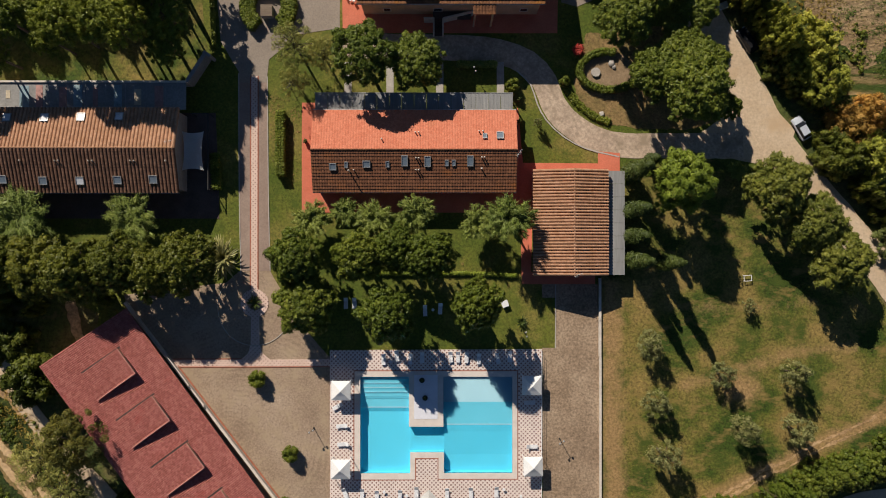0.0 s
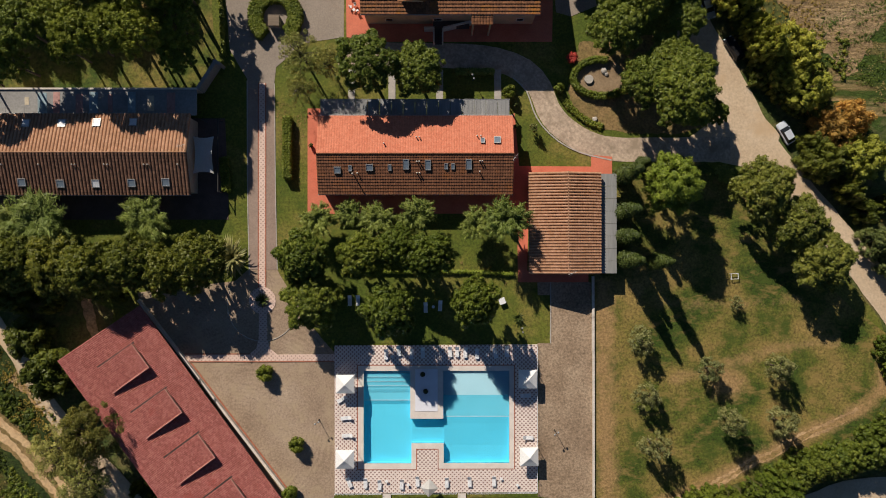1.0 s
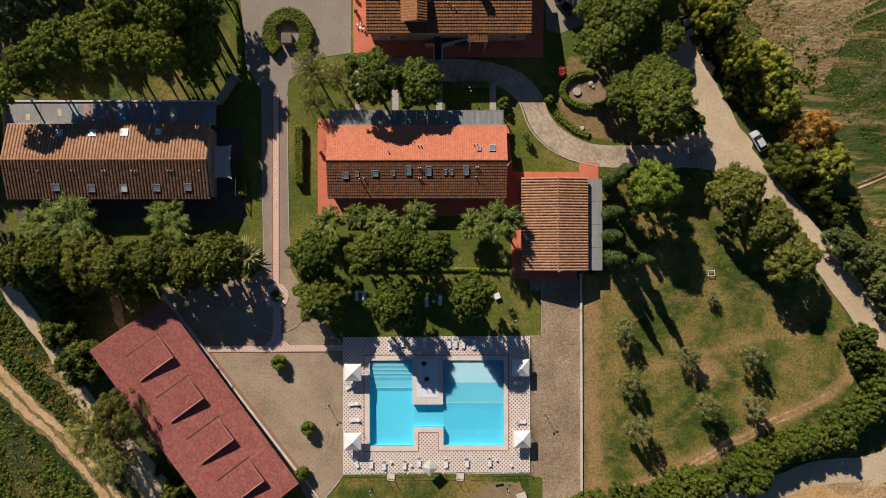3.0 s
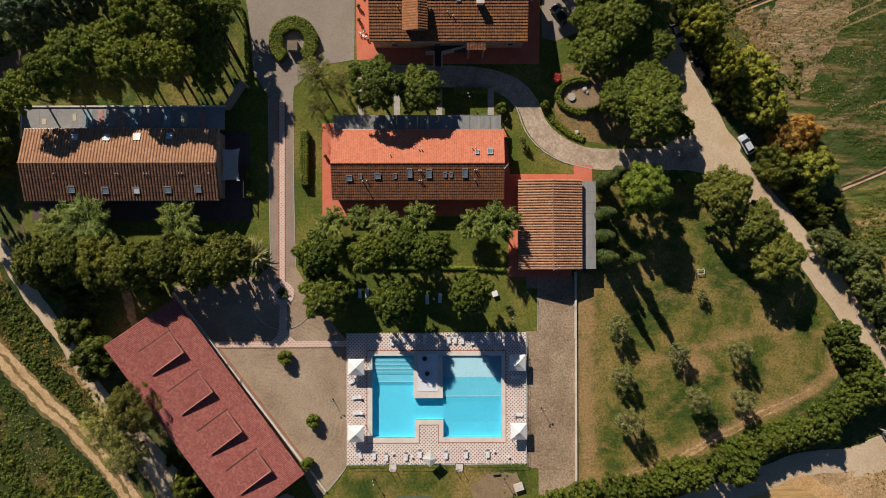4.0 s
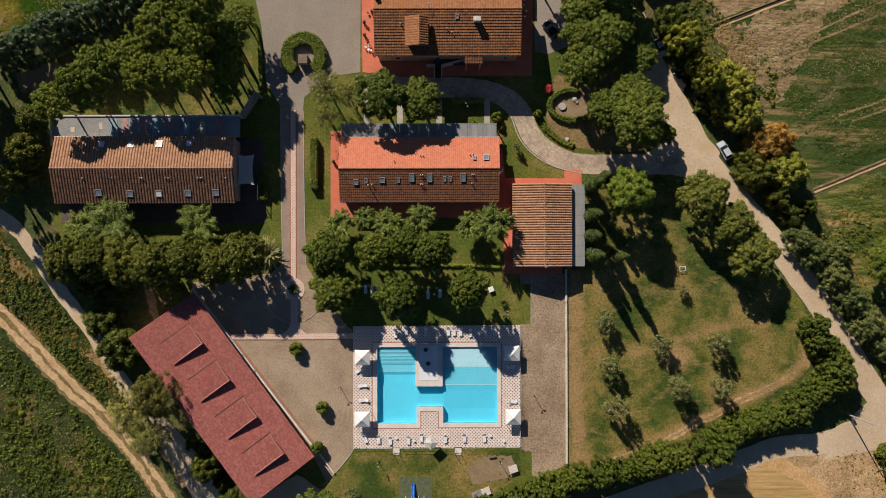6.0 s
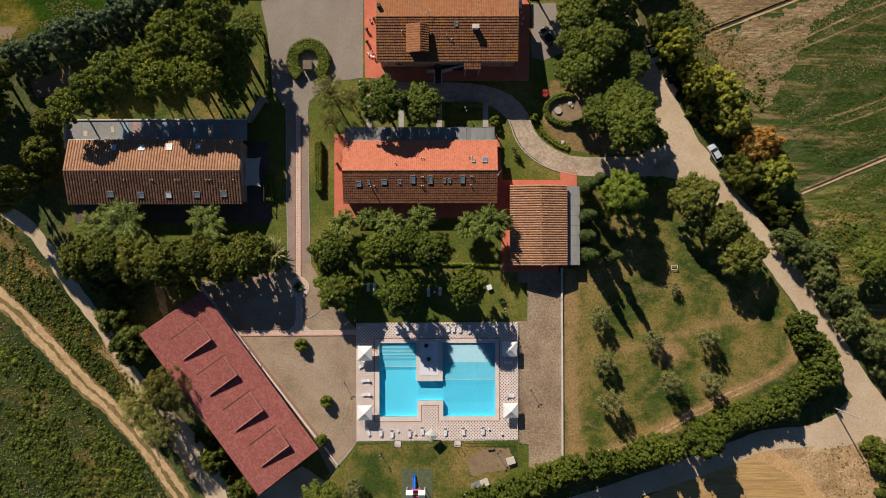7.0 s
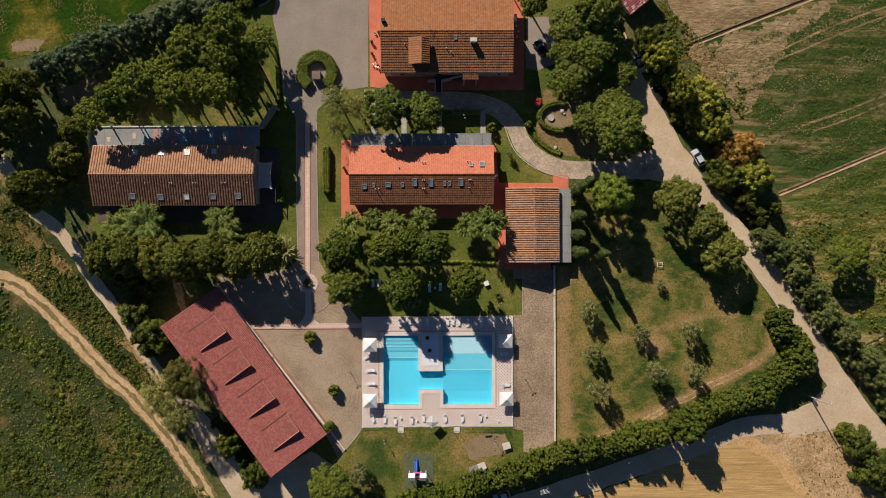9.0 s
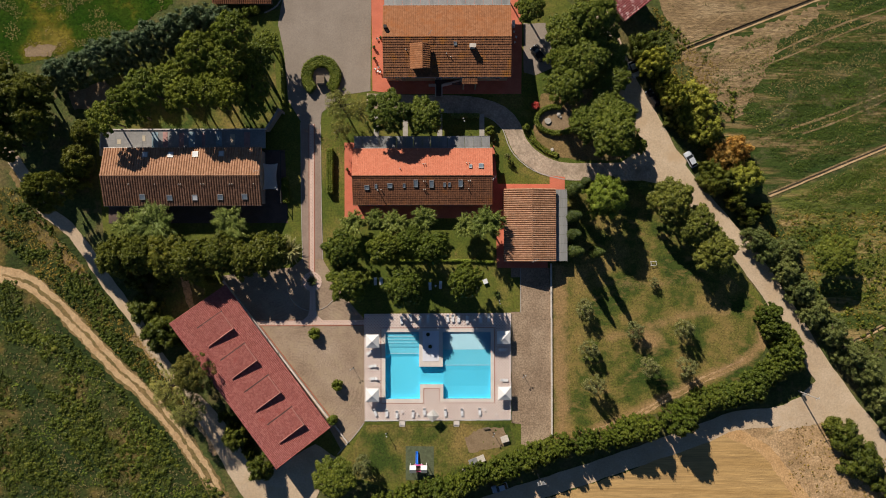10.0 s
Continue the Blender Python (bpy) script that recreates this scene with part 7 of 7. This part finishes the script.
part("top", boxed(-0.9, -0.8, 0.7, 0.9, 0.8, 0.76, bevel=0.02), WHITE_STONE, tp)
part("leg", boxed(-0.5, -0.4, 0, -0.35, 0.4, 0.7), WOOD, tp)
part("leg", boxed(0.35, -0.4, 0, 0.5, 0.4, 0.7), WOOD, tp)
bn = root("bench", pose(10.8, -43.2, 0.08, 0, 0, 8), "wooden bench on the bare earth", "bench")
part("seat", boxed(-0.75, -0.2, 0.4, 0.75, 0.2, 0.45), WOOD, bn)
for x in (-0.65, 0.55):
    part("leg", boxed(x, -0.18, 0, x + 0.1, 0.18, 0.4), WOOD, bn)


# ---- vehicles, poles and other small things ----
def car(m, paint, label, roof=None, L=4.1, W=1.75, H=1.5):
    c = root("car", m, label, "car", "parked cars")
    bm = bmesh.new()
    prof = [(-L / 2, 0.35), (-L / 2 + 0.05, 0.75), (-L / 2 + 0.25, 0.92), (L / 2 - 1.0, 0.95), (L / 2 - 0.15, 0.78), (L / 2, 0.55), (L / 2 - 0.05, 0.3)]
    gable_end(bm, prof, "x", -W / 2, W / 2)
    bmesh.ops.bevel(bm, geom=bm.edges[:], offset=0.17, segments=3, affect="EDGES", clamp_overlap=True)
    part("body", bm, paint, c)
    bm = bmesh.new()
    lo = [(-W / 2 + 0.1, -L / 2 + 0.25), (W / 2 - 0.1, -L / 2 + 0.25), (W / 2 - 0.1, L / 2 - 1.05), (-W / 2 + 0.1, L / 2 - 1.05)]
    hi = [(-W / 2 + 0.28, -L / 2 + 0.8), (W / 2 - 0.28, -L / 2 + 0.8), (W / 2 - 0.28, L / 2 - 1.8), (-W / 2 + 0.28, L / 2 - 1.8)]
    a = [bm.verts.new((x, y, 0.9)) for x, y in lo]
    b = [bm.verts.new((x, y, H - 0.04)) for x, y in hi]
    for k in range(4):
        bm.faces.new((a[k], a[(k + 1) % 4], b[(k + 1) % 4], b[k]))
    bm.faces.new(b)
    part("windows", bm, CAR_GLASS, c)
    part("roof", boxed(-W / 2 + 0.26, -L / 2 + 0.76, H - 0.06, W / 2 - 0.26, L / 2 - 1.78, H, bevel=0.025), roof or paint, c)
    for x in (-W / 2 + 0.02, W / 2 - 0.22):
        for y in (-L / 2 + 0.8, L / 2 - 0.8):
            q = Matrix.Translation((x, y, 0.31)) @ Matrix.Rotation(radians(90), 4, "Y")
            bm = bmesh.new()
            cyl(bm, 0.31, 0.31, 0, 0.2, 16, q)
            w_ = part("wheel", bm, TYRE, c)
            bm = bmesh.new()
            cyl(bm, 0.18, 0.18, -0.01 if x < 0 else 0.19, 0.01 if x < 0 else 0.21, 12, q)
            part("rim", bm, ZINC, w_)
    for x in (-W / 2 - 0.1, W / 2 - 0.04):
        part("mirror", boxed(x, L / 2 - 1.5, 0.9, x + 0.14, L / 2 - 1.3, 1.02, bevel=0.02), paint, c)
    for x in (-W / 2 + 0.15, W / 2 - 0.5):
        part("headlight", boxed(x, L / 2 - 0.22, 0.6, x + 0.35, L / 2 - 0.02, 0.74, bevel=0.02), PALE_PANE, c)
    return c


car(pose(59.3, 20.4, 0.11, 0, 0, 30), CAR_WHITE, "white hatchback parked on the road verge", CAR_WHITE)
car(pose(50.4, 34.9, 0.11, 0, 0, 32), CAR_BLACK, "black estate car parked in the hedge's shade", CAR_BLACK, 4.5, 1.8, 1.5)
car(pose(45.9, 41.8, 0.11, 0, 0, 200), CAR_SILVER, "silver compact car parked by the trees", CAR_SILVER, 3.9)
car(pose(13.9, -57.2, 0.09, 0, 0, 108), CAR_SILVER, "pale compact car parked in the shade of a hedge", CAR_WHITE, 3.9)
car(pose(23.2, 45.6, 0.13, 0, 0, 40), CAR_BLACK, "dark car parked beside the farmhouse", CAR_BLACK, 4.2)


def power_pole(m, h, arms, label):
    p_ = root("utility_pole", m, label, "pole", "utility poles")
    bm = bmesh.new()
    cyl(bm, 0.17, 0.1, 0, h, 10)
    part("pole", bm, CONCRETE, p_)
    for k, (z, w_) in enumerate(arms):
        bm = bmesh.new()
        box(bm, -w_, -0.06, z - 0.06, w_, 0.06, z + 0.06)
        a = part("crossarm", bm, ZINC, p_)
        for x in (-w_ + 0.1, 0, w_ - 0.1):
            bm = bmesh.new()
            cyl(bm, 0.06, 0.05, 0, 0.2, 8, Matrix.Translation((x, 0, z + 0.06)))
            part("insulator", bm, PLASTIC, a)
    return p_


power_pole(pose(84.9, -34.6, 0.05, 0, 0, 25), 10.2, [(9.2, 0.5)], "pale concrete pole with a lamp arm at the junction")
power_pole(pose(22.9, -54.2, 0.05, 0, 0, 12), 8.6, [(8.4, 1.0), (7.6, 0.9), (6.8, 0.8), (6.0, 0.8)], "concrete power pole with four crossarms")
hut = root("meter_cabinet", pose(85.9, -35.4, 0.05, 0, 0, 25), "grey metal cabinet on the pole", "cabinet")
part("body", boxed(-0.25, -0.18, 0, 0.25, 0.18, 1.1, bevel=0.02), ZINC, hut)

# well inside the horseshoe hedge
wl = root("well", pose(-28.3, 39.4, 0.1), "square stone well with a grey lid", "well")
part("shaft", wall_ring(bmesh.new(), -0.9, -0.9, 0.9, 0.9, 0, 1.6, 0.3), GREY_WALL, wl)
part("lid", boxed(-0.95, -0.95, 1.6, 0.95, 0.95, 1.75, bevel=0.03), WOOD, wl)
# beds and stones in the hedge island
patch("flower_bed", [(23.6, 31.5), (26.5, 33), (30.5, 32.6), (32.4, 29.8), (30.5, 27.4), (25.6, 27.2), (23.2, 29)], 0.1, SAND, "bare earth bed inside a curved hedge", "flower bed", 0.3)
bm = bmesh.new()
cyl(bm, 0.8, 0.75, 0, 0.35, 18)
solo("millstone", bm, CONCRETE, "old round millstone lying on the earth", "millstone", at=pose(25.6, 29.7, 0.1))
for x, y, r, a in ((28.2, 31.2, 0.55, 20), (26.6, 22.8, 0.5, 50), (28.6, 30.6, 0.35, 70)):
    bm = bmesh.new()
    bmesh.ops.create_icosphere(bm, subdivisions=2, radius=r)
    for v in bm.verts:
        v.co += v.co.normalized() * 0.25 * r * noise.noise(v.co * 3 + Vector((x, y, 0)))
        v.co.z *= 0.7
    solo("boulder", bm, CONCRETE, "pale weathered boulder lying on bare earth", "stone", at=pose(x, y, 0.2, 0, 0, a))
mh = root("small_goal", pose(50.5, -4.2, 0.07, 0, 0, 4), "small white tubular goal standing on the grass", "goal")
for x0, y0, x1, y1 in ((-0.65, -0.5, 0.65, -0.42), (-0.65, 0.42, 0.65, 0.5), (-0.65, -0.42, -0.57, 0.42), (0.57, -0.42, 0.65, 0.42)):
    part("tube", boxed(x0, y0, 0.5, x1, y1, 0.58), PLASTIC, mh)
for x in (-0.6, 0.6):
    for y in (-0.46, 0.46):
        part("leg", boxed(x - 0.03, y - 0.03, 0, x + 0.03, y + 0.03, 0.5), PLASTIC, mh)


def pot_plant(m, mat_leaf, seed):
    p_ = root("potted_plant", m, "leafy plant in a terracotta pot", "potted plant", "potted plants")
    bm = bmesh.new()
    cyl(bm, 0.22, 0.32, 0, 0.5, 12)
    part("pot", bm, TERRA, p_)
    f_ = new("foliage", leaf_mesh("foliage", [(0, 0, 0.8, 0.4), (0.15, 0.1, 1.05, 0.3)], 40, 0.22, mat_leaf, np.random.default_rng(seed)))
    f_.parent = p_
    return p_


pp = pot_plant(pose(-15.7, 47.2, 0.12), CYP_L, 1)
for x, y in ((-15.6, 44.6), (-14.1, 49.5), (12.9, 25.1), (13.0, 21.4), (-22.1, 18.2)):
    copy_thing(pp, pose(x, y, 0.12, 0, 0, x * 31))


def chair_set(m):
    s = root("bistro_chair", m, "white metal bistro chair on the paving", "chair", "bistro chairs")
    part("seat", boxed(-0.22, -0.22, 0.42, 0.22, 0.22, 0.46, bevel=0.01), PLASTIC, s)
    part("backrest", boxed(-0.22, 0.18, 0.46, 0.22, 0.22, 0.88, bevel=0.01), PLASTIC, s)
    for x in (-0.2, 0.16):
        for y in (-0.2, 0.16):
            part("leg", boxed(x, y, 0, x + 0.04, y + 0.04, 0.42), PLASTIC, s)
    return s


c0 = chair_set(pose(-14.6, 42.5, 0.12))
for x, y, a in ((-15.4, 42.1, 90), (-14.2, 41.4, 200), (-14.9, 49.3, 40), (17.6, 50.8, 0), (18.1, 49.6, 60), (17.8, 48.4, 120)):
    copy_thing(c0, pose(x, y, 0.12, 0, 0, a))
copy_thing(t0, pose(-14.8, 41.6, 0.12))
ac = root("cooling_unit", pose(17.4, 52.6, 0.12, 0, 0, 90), "white outdoor air-conditioning unit", "cooling unit")
part("casing", boxed(-0.8, -0.3, 0, 0.8, 0.3, 1.2, bevel=0.03), PLASTIC, ac)
bm = bmesh.new()
cyl(bm, 0.35, 0.35, 0, 0.03, 16, Matrix.Translation((0, -0.3, 0.6)) @ Matrix.Rotation(radians(90), 4, "X"))
part("grille", bm, IRON, ac)
